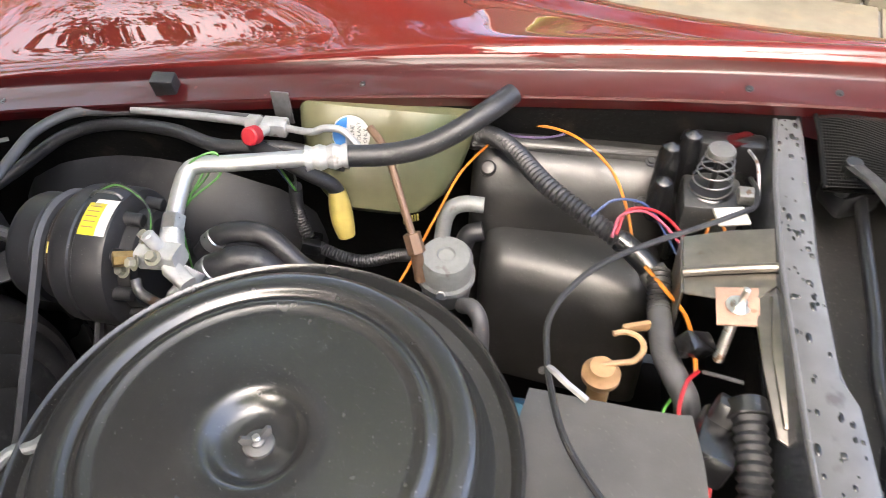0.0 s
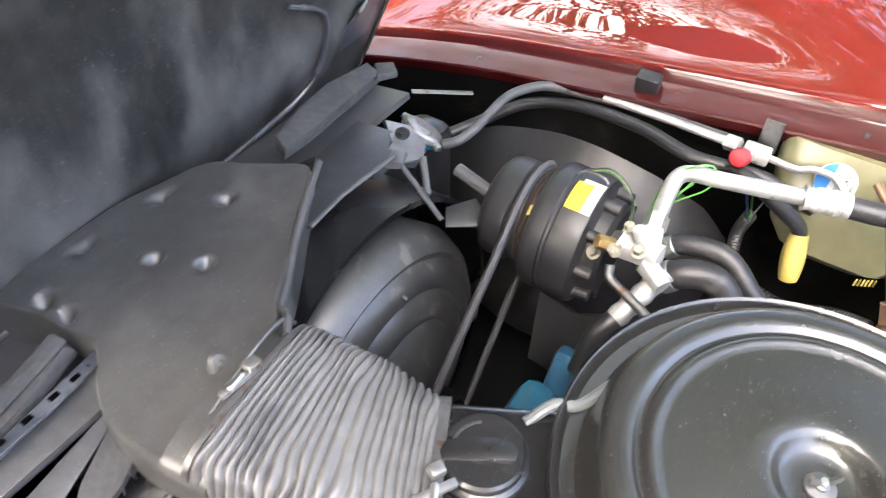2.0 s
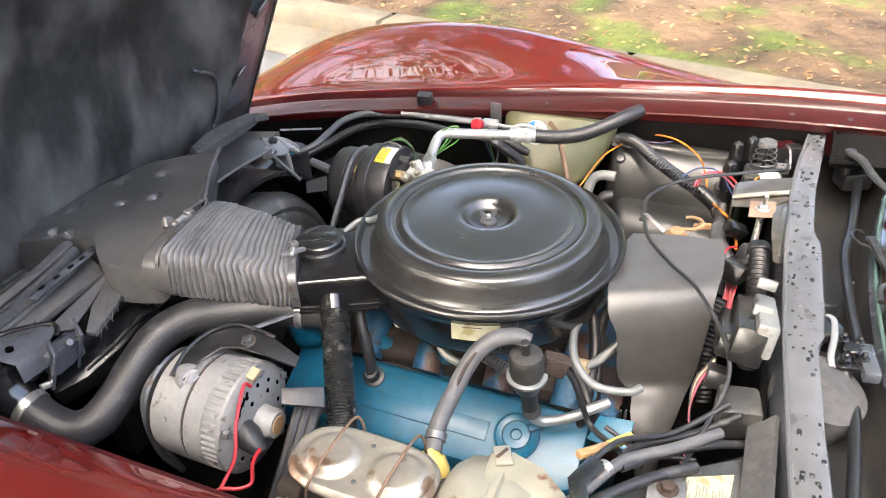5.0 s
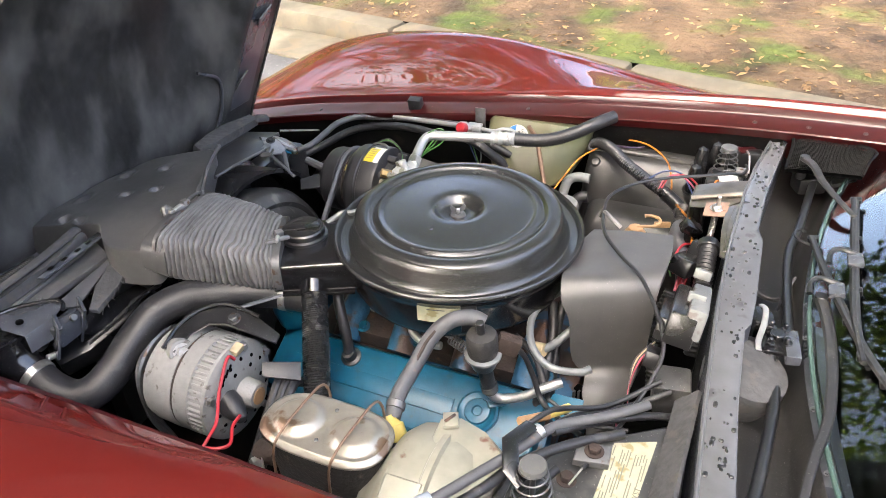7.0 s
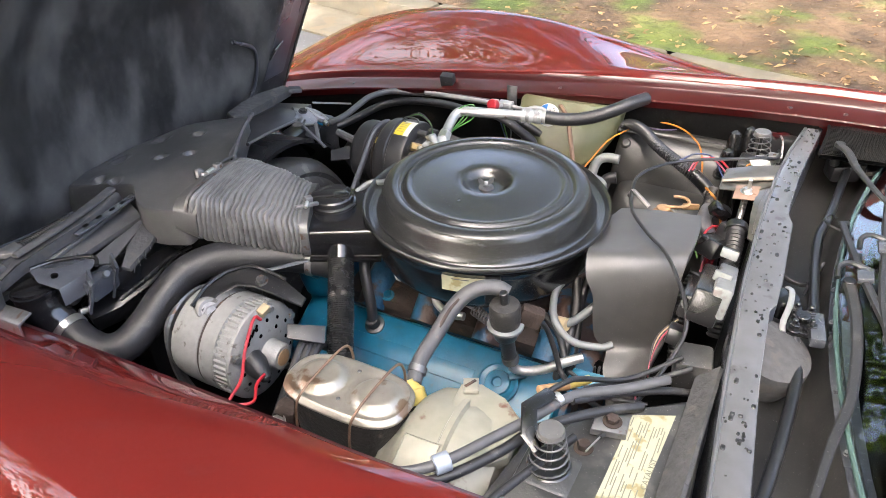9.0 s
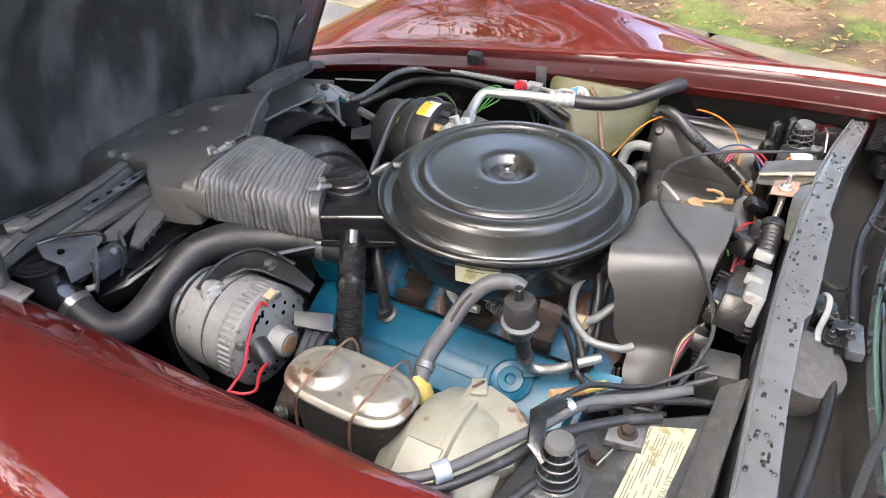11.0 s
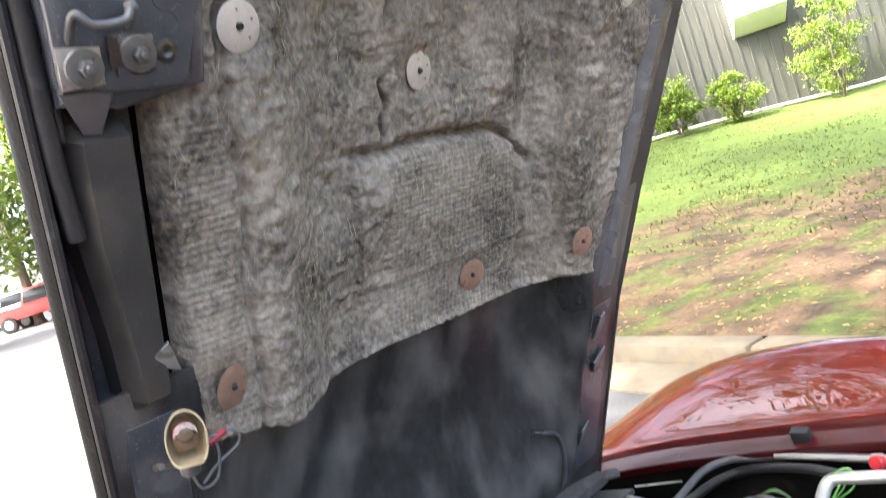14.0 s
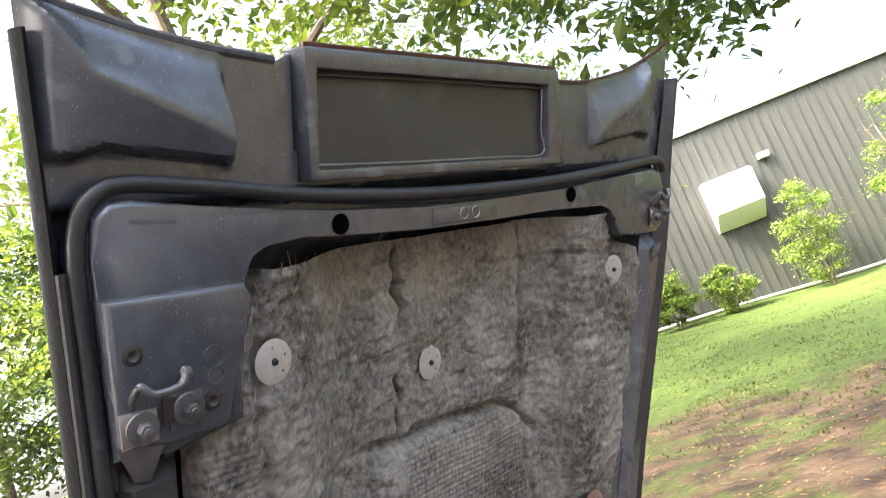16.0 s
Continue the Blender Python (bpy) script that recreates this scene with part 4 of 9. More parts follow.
lid = part("lid", lathe([(0.206, 0.858), (0.2115, 0.861), (0.2125, 0.866), (0.2095, 0.8695), (0.2055, 0.8675), (0.2035, 0.862), (0.200, 0.8565), (0.1965, 0.8555), (0.189, 0.8575), (0.1855, 0.8605), (0.1825, 0.8685), (0.1765, 0.888), (0.174, 0.897), (0.171, 0.9002), (0.166, 0.9022), (0.158, 0.9032), (0.1515, 0.9028), (0.148, 0.9005), (0.1455, 0.8978), (0.1435, 0.8972), (0.1405, 0.899), (0.1365, 0.9025), (0.1335, 0.9035), (0.130, 0.9022), (0.1265, 0.9), (0.122, 0.8995), (0.10, 0.9015), (0.06, 0.904), (0.047, 0.9042), (0.042, 0.9025), (0.038, 0.898), (0.034, 0.893), (0.028, 0.8895), (0.02, 0.8885), (0.0005, 0.8885)], (0, 0, 0), n=160), LID, cleaner, "glossy black pressed lid", 60)
part("pan", lathe([(0.10, 0.765), (0.165, 0.768), (0.183, 0.776), (0.190, 0.79), (0.196, 0.835), (0.200, 0.848), (0.206, 0.853), (0.2085, 0.857), (0.2, 0.8575)], (0, 0, 0), n=96), BLACK_GLOSS, cleaner, smooth=60)
part("stud", cyl((0, 0, 0.88), (0, 0, 0.9005), 0.0035, 10), STEEL, cleaner)
bm = lathe([(0.013, 0.8885), (0.0125, 0.8905), (0.006, 0.892), (0.006, 0.895), (0.004, 0.896)], (0, 0, 0), n=24)
for a in (35, 215):
    q = pose(0, 0, 0.896, 0, 0, a)
    sub = bmesh.new()
    rings(sub, [[q @ Vector((x, dy, z)) for x, z in ((0.003, -0.003), (0.012, 0.002), (0.0135, 0.009), (0.0105, 0.012), (0.006, 0.007), (0.003, 0.004))] for dy in (-0.0015, 0.0015)])
    join(bm, sub)
part("wing_nut", bm, DULL, cleaner, "tarnished steel wing nut")
AX = Vector((-0.888, -0.461, 0)).normalized()


def block(a, b, wa, wb, ha, hb, r=0.4, bm=None, k=24, steps=8, rib=None):
    """A rounded box section lofted from a to b; rib(t, j) scales a point of the section."""
    a, b = Vector(a), Vector(b)
    d = (b - a).normalized()
    s = d.cross(Vector((0, 0, 1))).normalized()
    u = s.cross(d)
    loops = []
    for i in range(steps + 1):
        t = i / steps
        c, w, h = a.lerp(b, t), wa + (wb - wa) * t, ha + (hb - ha) * t
        loop = []
        for j in range(k):
            g = 2 * math.pi * j / k
            cx, sx = math.cos(g), math.sin(g)
            f, push = rib(t, g) if rib else (1.0, 0.0)
            loop.append(c + d * push + s * (w / 2 * f * math.copysign(abs(cx) ** r, cx)) + u * (h / 2 * f * math.copysign(abs(sx) ** r, sx)))
        loops.append(loop)
    return rings(bm or bmesh.new(), loops)


O = Vector((0, 0, 0.826))
snorkel = part("snorkel", block(O + AX * 0.17, O + AX * 0.312, 0.15, 0.146, 0.060, 0.056, r=0.22, k=40), BLACK_GLOSS, cleaner)
part("seam", block(O + AX * 0.18 - Vector((0, 0, 0.0295)), O + AX * 0.300 - Vector((0, 0, 0.0275)), 0.160, 0.156, 0.005, 0.005, r=0.15), BLACK_GLOSS, cleaner)
cap = part("cap", lathe([(0.040, 0.848), (0.0405, 0.860), (0.0375, 0.862), (0.0365, 0.8625), (0.0365, 0.871), (0.034, 0.8735), (0.0005, 0.8738)], (-0.243, -0.108, 0), n=48), BLACK, cleaner, "black vacuum motor cap")
part("band", lathe([(0.0385, 0.854), (0.0395, 0.855), (0.0395, 0.8585), (0.0385, 0.8595)], (-0.243, -0.108, 0), n=48, cap=False), DULL, cap)
bm = prism([(-0.03, -0.0085), (0.03, -0.0085), (0.033, 0.0), (0.028, 0.009), (0.01, 0.013), (-0.01, 0.013), (-0.028, 0.009), (-0.033, 0.0)], (-0.245, -0.112, 0.8738), (0.86, 0.5, 0), (-0.5, 0.86, 0), 0.003, 0.001)
part("cap_rib", bm, BLACK, cap)
for i in range(6):
    a = radians(95 + i * 12)
    part("mark", box((-0.243 + 0.026 * math.cos(a + 0.6), -0.108 + 0.026 * math.sin(a + 0.6), 0.874), (0.003, 0.0045, 0.0006), 0, (0, 0, math.degrees(a) + 30)), DULL, cap)
part("tag", sheet(lambda s, t: Vector((0.1985 * math.sin(0.08 + 0.36 * s), -0.1985 * math.cos(0.08 + 0.36 * s), 0.815 + 0.03 * t)), 8, 2, 0.001), PAPER, cleaner, "torn cream paper tag")
part("print", sheet(lambda s, t: Vector((0.1993 * math.sin(0.16 + 0.14 * s), -0.1993 * math.cos(0.16 + 0.14 * s), 0.838 + 0.0016 * t)), 4, 1, 0.0003), RUBBER_GREY, cleaner)
part("clip", box((0.095, -0.182, 0.828), (0.024, 0.01, 0.045), 0.002, (0, 0, 28)), BLACK, cleaner)
part("vacuum_pipe", tube([(-0.23, -0.055, 0.852), (-0.215, -0.03, 0.862), (-0.195, -0.018, 0.862), (-0.178, 0.03, 0.855)], 0.0055, 10), GREYHOSE, cleaner, "grey pipe curling to the pan")

# ---- intake duct ----
duct = thing("air_duct", (-0.36, -0.16, 0.8), "pleated grey cloth air duct clamped to the snorkel", "air duct")


def bellows(a, b, da, db, wa, wb, ha, hb, pleats, k=96, steps=300):
    """A cloth tube lofted between two section planes, gathered in uneven pleats."""
    loops = []
    for i in range(steps + 1):
        t = i / steps
        d = (da * (1 - t) + db * t).normalized()
        s = d.cross(Vector((0, 0, 1))).normalized()
        u = s.cross(d)
        c, w, h = a.lerp(b, t), wa + (wb - wa) * t, ha + (hb - ha) * t + 0.012 * math.sin(math.pi * t)
        loop = []
        for j in range(k):
            g = 2 * math.pi * j / k
            cx, sx = math.cos(g), math.sin(g)
            q = Vector((cx * 1.3, sx * 1.3, t * 5))
            ph = t * pleats + 1.3 * noise.noise(q * 0.55) + 0.8 * noise.noise(q * 1.2 + Vector((0, 3, 0)))
            m = abs(math.sin(math.pi * ph))
            f = 1 + (0.095 * (m ** 0.7) - 0.06) * smooth01(t / 0.06) * (0.65 + 0.7 * abs(noise.noise(q * 1.7 + Vector((5, 0, 0))))) + 0.03 * noise.noise(q * 0.9)
            f *= 1 - 0.04 * smooth01((t - 0.96) / 0.04) - 0.03 * smooth01((0.04 - t) / 0.04)
            loop.append(c + s * (w / 2 * f * math.copysign(abs(cx) ** 0.5, cx)) + u * (h / 2 * f * math.copysign(abs(sx) ** 0.5, sx)))
        loops.append(loop)
    return rings(bmesh.new(), loops)


A0, A1 = Vector((-0.268, -0.141, 0.836)), Vector((-0.440, -0.178, 0.858))
D1 = Vector((-1.0, -0.06, 0.12)).normalized()
part("cloth", bellows(A0, A1, AX, D1, 0.152, 0.172, 0.072, 0.098, 21), CLOTH, duct, "pleated silver grey cloth", 70)
S0, S1 = AX.cross(Vector((0, 0, 1))).normalized(), D1.cross(Vector((0, 0, 1))).normalized()
part("clamp", block(A0 - AX * 0.006, A0 + AX * 0.006, 0.156, 0.156, 0.076, 0.076, r=0.5, k=60, steps=2), DULL, duct, "dull steel band clamp")
part("clamp", block(A1 - D1 * 0.003, A1 + D1 * 0.003, 0.172, 0.172, 0.098, 0.098, r=0.5, k=60, steps=2), DULL, duct, "thin wire clamp")
for c, s, sd, up, turn in ((A0, S0, -0.025, 0.041, 62), (A1, S1, -0.005, 0.052, 88)):
    q = c + s * sd + Vector((0, 0, up))
    part("clamp_screw", box(tuple(q), (0.042, 0.008, 0.006), 0.0015, (0, 8, turn)), STEEL_WORN, duct)
    part("clamp_screw", box(tuple(q + s * 0.018 + Vector((0, 0, 0.002))), (0.014, 0.012, 0.009), 0.002, (0, 8, turn)), STEEL_WORN, duct)
    part("clamp_screw", cyl(q - s * 0.012 + Vector((0, 0, 0.003)), q + s * 0.006 + Vector((0, 0, 0.003)), 0.0035, 10), STEEL, duct)


def slab(pts, depth=0.003, bevel=0.0012):
    """A sheet metal piece over a loose outline in space, thickened downwards."""
    p = [Vector(q) for q in pts]
    n = sum(((p[i] - p[0]).cross(p[(i + 1) % len(p)] - p[0]) for i in range(1, len(p))), Vector())
    n = n.normalized() if n.z > 0 else -n.normalized()
    bm = bmesh.new()
    a, b = [bm.verts.new(q) for q in p], [bm.verts.new(q - n * depth) for q in p]
    k = len(p)
    fs = [bm.faces.new(a), bm.faces.new(b[::-1])] + [bm.faces.new((a[i], b[i], b[(i + 1) % k], a[(i + 1) % k])) for i in range(k)]
    if bevel:
        bmesh.ops.bevel(bm, geom=list({e for f in fs[:2] for e in f.edges}), offset=bevel, segments=2, affect="EDGES", profile=0.5)
    return bm


# ---- plenum over the radiator ----
plenum = thing("air_plenum", (-0.63, -0.08, 0.79), "dimpled black plastic air intake plenum over the radiator", "air intake")
PL = [(-0.815, -0.218), (-0.77, -0.212), (-0.725, -0.203), (-0.68, -0.205), (-0.635, -0.203), (-0.612, -0.215), (-0.59, -0.235), (-0.555, -0.255), (-0.52, -0.262), (-0.475, -0.262), (-0.445, -0.255), (-0.45, -0.215), (-0.455, -0.17), (-0.462, -0.125), (-0.468, -0.105), (-0.492, -0.08), (-0.515, -0.04), (-0.548, 0.01), (-0.58, 0.062), (-0.612, 0.108), (-0.66, 0.095), (-0.70, 0.082), (-0.75, 0.065), (-0.775, 0.01), (-0.797, -0.047), (-0.803, -0.12), (-0.808, -0.175)]
DIMPLES = [(-0.764, -0.114), (-0.665, -0.094), (-0.602, -0.076), (-0.749, -0.011), (-0.663, 0.016), (-0.735, -0.19), (-0.69, -0.192)]


def plenum_z(x, y):
    return 0.886 + (x + 0.47) * 0.20 + (y + 0.1) * 0.02 - 0.02 * smooth01((-0.16 - y) / 0.12)


def fill(outline, zf, grid, drop, lip=0.0):
    """A moulded cover: a gridded top inside the outline, with a rolled skirt."""
    n = len(outline)
    cx, cy = sum(p[0] for p in outline) / n, sum(p[1] for p in outline) / n
    bm = bmesh.new()
    dense = []
    pts = spline([(x, y, 0) for x, y in outline] + [(*outline[0], 0)], 5)[:-1]
    dense = [(p.x, p.y) for p in pts]
    loops = []
    for k, (sc, dz) in enumerate([(1.0, -drop), (1.0, -drop * 0.5), (1.0, -0.016), (0.997, -0.008), (0.99, -0.002), (0.978, 0.0)]):
        loops.append([Vector((cx + (x - cx) * sc, cy + (y - cy) * sc, zf(x, y) + dz)) for x, y in dense])
    for i in range(1, grid + 1):
        sc = 0.978 * (1 - i / grid) + 0.0005
        loops.append([Vector((cx + (x - cx) * sc, cy + (y - cy) * sc, zf(cx + (x - cx) * sc, cy + (y - cy) * sc))) for x, y in dense])
    rings(bm, loops, cap=True)
    return bm


def plenum_top(x, y):
    z = plenum_z(x, y) + 0.004 * noise.noise(Vector((x * 9, y * 9, 2)))
    for dx, dy in DIMPLES:
        r2 = (x - dx) ** 2 + (y - dy) ** 2
        z += -0.013 * math.exp(-(r2 / 0.010 ** 2) ** 1.5) + 0.003 * math.exp(-((x - dx + 0.014) ** 2 + (y - dy) ** 2) / 0.008 ** 2)
    return z


part("cover", fill(PL, plenum_top, 80, 0.07), INTAKE, plenum, smooth=60)
bm = tube([(-0.478, -0.166, 0.872), (-0.482, -0.168, 0.886), (-0.486, -0.172, 0.893), (-0.480, -0.178, 0.884)], lambda t: 0.010 - 0.004 * t, 10)
part("vacuum_stub", bm, INTAKE, plenum)
part("neck", block((-0.43, -0.182, 0.85), (-0.475, -0.19, 0.855), 0.165, 0.16, 0.085, 0.07, r=0.5, k=40), INTAKE, plenum)
part("wire_clip", tube([(-0.442, -0.262, 0.842), (-0.447, -0.245, 0.872), (-0.452, -0.20, 0.892), (-0.456, -0.15, 0.902), (-0.46, -0.11, 0.898), (-0.456, -0.098, 0.885)], 0.0028, 8), DULL, plenum, "worn steel wire clip")
path = [(-0.60, 0.112, 0.866), (-0.565, 0.05, 0.874), (-0.535, -0.005, 0.875), (-0.505, -0.055, 0.87), (-0.487, -0.085, 0.872), (-0.462, -0.10, 0.893), (-0.445, -0.118, 0.896)]
part("edge_trim", tube(path, 0.0045, 8), RUBBER_GREY, plenum, "grey rubber edge trim")

# ---- radiator and nose ----
rad = thing("radiator", (-0.64, 0.0, 0.4), "black radiator under the intake plenum", "radiator")
part("core", box((-0.63, 0.02, 0.58), (0.05, 0.62, 0.34), 0.004), BLACK, rad)
part("side_tank", box((-0.62, 0.36, 0.60), (0.07, 0.08, 0.30), 0.02), BLACK, rad)
CN = Vector((0.30, 0.50, 0.81)).normalized()
CC = Vector((-0.598, 0.325, 0.772))
part("filler_neck", lathe([(0.021, -0.05), (0.021, -0.014), (0.026, -0.011), (0.026, -0.006), (0.02, -0.005)], CC, CN, 32), GREY_SATIN, rad, "dusty grey filler neck")
cap = part("cap", lathe([(0.028, -0.006), (0.0325, -0.002), (0.0325, 0.005), (0.029, 0.0085), (0.020, 0.009), (0.016, 0.012), (0.0005, 0.012)], CC, CN, 44), STEEL_WORN, rad, "worn plated radiator cap")
part("gasket", lathe([(0.023, -0.011), (0.0295, -0.0105), (0.0295, -0.0065), (0.023, -0.006)], CC, CN, 40, cap=False), TEAL, cap, "blue green gasket ring")
q = CN.to_track_quat("Z", "Y").to_matrix()
for k in (0.3, 0.3 + math.pi):
    part("ear", cyl(CC + q @ Vector((0.029 * math.cos(k), 0.029 * math.sin(k), 0.002)), CC + q @ Vector((0.041 * math.cos(k), 0.041 * math.sin(k), -0.001)), 0.0055, 10), STEEL, cap)
part("overflow_nipple", cyl(CC - CN * 0.016 + Vector((0.02, 0, 0)), CC - CN * 0.016 + Vector((0.042, 0.004, 0)), 0.0045, 12), BRASS, rad, "small brass nipple")
part("mount", slab([(-0.635, 0.285, 0.806), (-0.600, 0.300, 0.800), (-0.566, 0.290, 0.786), (-0.552, 0.262, 0.788), (-0.566, 0.217, 0.803), (-0.588, 0.215, 0.810), (-0.588, 0.245, 0.812)], 0.006, 0.0025), DUSTY, rad, "dusty grey mounting bracket")
part("mount_bolt", bolt((-0.590, 0.268, 0.810), (0.3, -0.2, 1), 0.007, 0.006), BLACK, rad)
part("mount_foot", block((-0.578, 0.235, 0.803), (-0.565, 0.21, 0.806), 0.03, 0.024, 0.012, 0.010, r=0.5), DUSTY, rad)
part("strut", sweep([Vector((-0.562, 0.222, 0.803)), Vector((-0.47, 0.180, 0.783))], 0.0038, 6, flat=0.6), GREY_SATIN, rad, "thin pale steel strut")
part("strut", sweep([Vector((-0.553, 0.262, 0.79)), Vector((-0.518, 0.222, 0.765))], 0.0045, 6, flat=0.4), GREY_SATIN, rad)
part("strut", sweep([Vector((-0.575, 0.262, 0.79)), Vector((-0.585, 0.30, 0.76))], 0.008, 6, flat=0.4), BLACK, rad)
solo("overflow_tube", tube([(-0.563, 0.328, 0.762), (-0.545, 0.342, 0.768), (-0.537, 0.370, 0.772), (-0.534, 0.41, 0.777), (-0.527, 0.461, 0.783), (-0.495, 0.505, 0.785), (-0.44, 0.52, 0.785), (-0.35, 0.518, 0.795), (-0.20, 0.505, 0.805)], 0.0075, 12), RUBBER_GREY, "grey overflow tube along the fender", "tube")
solo("vacuum_hose", tube([(-0.62, 0.40, 0.70), (-0.58, 0.45, 0.715), (-0.52, 0.50, 0.745), (-0.44, 0.515, 0.765), (-0.33, 0.49, 0.785), (-0.245, 0.457, 0.794), (-0.15, 0.47, 0.79), (-0.08, 0.48, 0.76)], 0.0095, 12), RUBBER, "black hose along the fender", "hose")
foam = thing("foam_seal", (-0.71, 0.28, 0.79), "crumbling black foam seal on the radiator support", "foam seal")
part("seal", slab([(-0.736, 0.225, 0.825), (-0.745, 0.30, 0.815), (-0.742, 0.391, 0.805), (-0.705, 0.378, 0.805), (-0.70, 0.31, 0.81), (-0.693, 0.201, 0.815), (-0.68, 0.137, 0.832), (-0.71, 0.15, 0.835)], 0.022, 0.006), FOAM, foam)
part("torn_piece", slab([(-0.70, 0.36, 0.81), (-0.735, 0.40, 0.80), (-0.72, 0.43, 0.79), (-0.69, 0.40, 0.80)], 0.012, 0.004), FOAM, foam)
plate = thing("radiator_baffle", (-0.63, 0.2, 0.79), "black sheet baffle beside the radiator cap", "baffle")
part("plate", slab([(-0.654, 0.250, 0.818), (-0.606, 0.268, 0.808), (-0.574, 0.222, 0.809), (-0.574, 0.196, 0.812), (-0.575, 0.114, 0.821), (-0.566, 0.045, 0.830), (-0.584, 0.052, 0.834), (-0.641, 0.150, 0.830)], 0.004), COMP, plate)
part("edge", sweep([Vector((-0.572, 0.224, 0.811)), Vector((-0.572, 0.196, 0.814)), Vector((-0.573, 0.114, 0.823)), Vector((-0.564, 0.045, 0.832))], 0.003, 6), GREY_SATIN, plate, "worn pale edge")
solo("steel_strap", sweep([Vector((-0.68, 0.42, 0.755)), Vector((-0.61, 0.49, 0.737))], 0.006, 6, flat=0.25), STEEL_WORN, "thin bare steel strap at the fender", "strap")
shroud = thing("fan_shroud", (-0.50, 0.05, 0.5), "black plastic fan shroud with an open arch", "fan shroud")
part("ring", lathe([(0.262, -0.115), (0.262, 0.0), (0.254, 0.0), (0.254, -0.115)], (-0.49, 0.075, 0.555), (1, 0, 0.08), 72, cap=False), PLASTIC, shroud)
part("funnel", lathe([(0.262, -0.115), (0.272, -0.13), (0.278, -0.15), (0.278, -0.156), (0.258, -0.12)], (-0.49, 0.075, 0.555), (1, 0, 0.08), 60, cap=False), PLASTIC, shroud)
fan = thing("cooling_fan", (-0.47, 0.05, 0.35), "dark engine cooling fan behind the shroud", "fan")
part("hub", lathe([(0.23, -0.06), (0.235, -0.02), (0.222, 0.008), (0.208, 0.020), (0.198, 0.016), (0.188, 0.026), (0.168, 0.034), (0.158, 0.029), (0.148, 0.038), (0.125, 0.044), (0.116, 0.039), (0.106, 0.047), (0.07, 0.052), (0.05, 0.06), (0.0005, 0.062)], (-0.492, 0.06, 0.545), (1, 0, 0.05), 72), FAN, fan, smooth=50)
for k in range(7):
    a = 2 * math.pi * k / 7 + 0.5
    c0 = Vector((-0.492, 0.06 + 0.14 * math.cos(a), 0.545 + 0.14 * math.sin(a)))
    part("blade", box(tuple(c0), (0.03, 0.09, 0.006), 0.002, (math.degrees(a), 20, 0)), FAN, fan)

# front left: support panels, horn elbow, hinge arm
sup = thing("radiator_support", (-0.61, -0.31, 0.74), "dusty black radiator support panel with a pale flange", "panel")
part("panel", slab([(-0.648, -0.205, 0.806), (-0.597, -0.225, 0.802), (-0.603, -0.30, 0.797), (-0.609, -0.385, 0.792), (-0.665, -0.425, 0.792), (-0.655, -0.31, 0.80)], 0.012, 0.003), DUSTY, sup)
part("flange", slab([(-0.596, -0.225, 0.798), (-0.585, -0.228, 0.796), (-0.556, -0.345, 0.783), (-0.588, -0.372, 0.787), (-0.592, -0.30, 0.793)], 0.004), GREY_SATIN, sup, "pale grey flange")
part("rib", slab([(-0.65, -0.235, 0.811), (-0.64, -0.235, 0.811), (-0.63, -0.40, 0.801), (-0.642, -0.405, 0.801)], 0.008, 0.003), DUSTY, sup)
part("front_wall", slab([(-0.70, -0.20, 0.792), (-0.64, -0.20, 0.79), (-0.63, -0.43, 0.775), (-0.70, -0.46, 0.775)], 0.03, 0.004), BLACK, sup)
flap = thing("side_baffle", (-0.55, -0.28, 0.76), "frayed black rubber baffle flap", "baffle")
part("flap", slab([(-0.589, -0.222, 0.804), (-0.565, -0.222, 0.806), (-0.539, -0.229, 0.803), (-0.527, -0.28, 0.79), (-0.522, -0.335, 0.775), (-0.536, -0.342, 0.78), (-0.558, -0.30, 0.792)], 0.01, 0.003), FOAM, flap)
for k in range(9):
    y = -0.23 - 0.011 * k
    part("frayed_thread", tube([(-0.541 + 0.0015 * k, y, 0.802 - 0.003 * k), (-0.533 + 0.0015 * k, y - 0.006, 0.800 - 0.003 * k), (-0.528 + 0.0015 * k, y - 0.004 - 0.006 * (k % 3), 0.792 - 0.003 * k)], 0.0007, 4, 3), FOAM, flap)
tank = thing("side_tank_cover", (-0.53, -0.31, 0.68), "black moulded tank end below the baffle flap", "cover")
part("shell", slab([(-0.537, -0.235, 0.765), (-0.492, -0.235, 0.76), (-0.505, -0.31, 0.735), (-0.53, -0.37, 0.712), (-0.562, -0.412, 0.70), (-0.60, -0.40, 0.72), (-0.575, -0.32, 0.748)], 0.05, 0.012), PLASTIC, tank)
part("seam", tube([(-0.488, -0.225, 0.765), (-0.497, -0.27, 0.763), (-0.507, -0.32, 0.748), (-0.525, -0.37, 0.731)], 0.004, 8, 6), PLASTIC, tank)
arm = thing("hinge_arm", (-0.66, -0.33, 0.8), "grey black hood hinge arm covered with foam", "hood hinge")
part("arm", slab([(-0.691, -0.212, 0.832), (-0.658, -0.214, 0.832), (-0.645, -0.265, 0.83), (-0.637, -0.316, 0.829), (-0.636, -0.37, 0.828), (-0.642, -0.451, 0.826), (-0.645, -0.515, 0.80), (-0.678, -0.515, 0.80), (-0.672, -0.458, 0.826), (-0.668, -0.37, 0.828), (-0.672, -0.30, 0.83)], 0.022, 0.007), FOAM, arm)
part("pad", tube([(-0.675, -0.216, 0.834), (-0.66, -0.29, 0.834), (-0.654, -0.36, 0.832), (-0.656, -0.44, 0.828)], lambda t: 0.011 - 0.002 * t, 10, 6, flat=0.45), FOAM, arm)
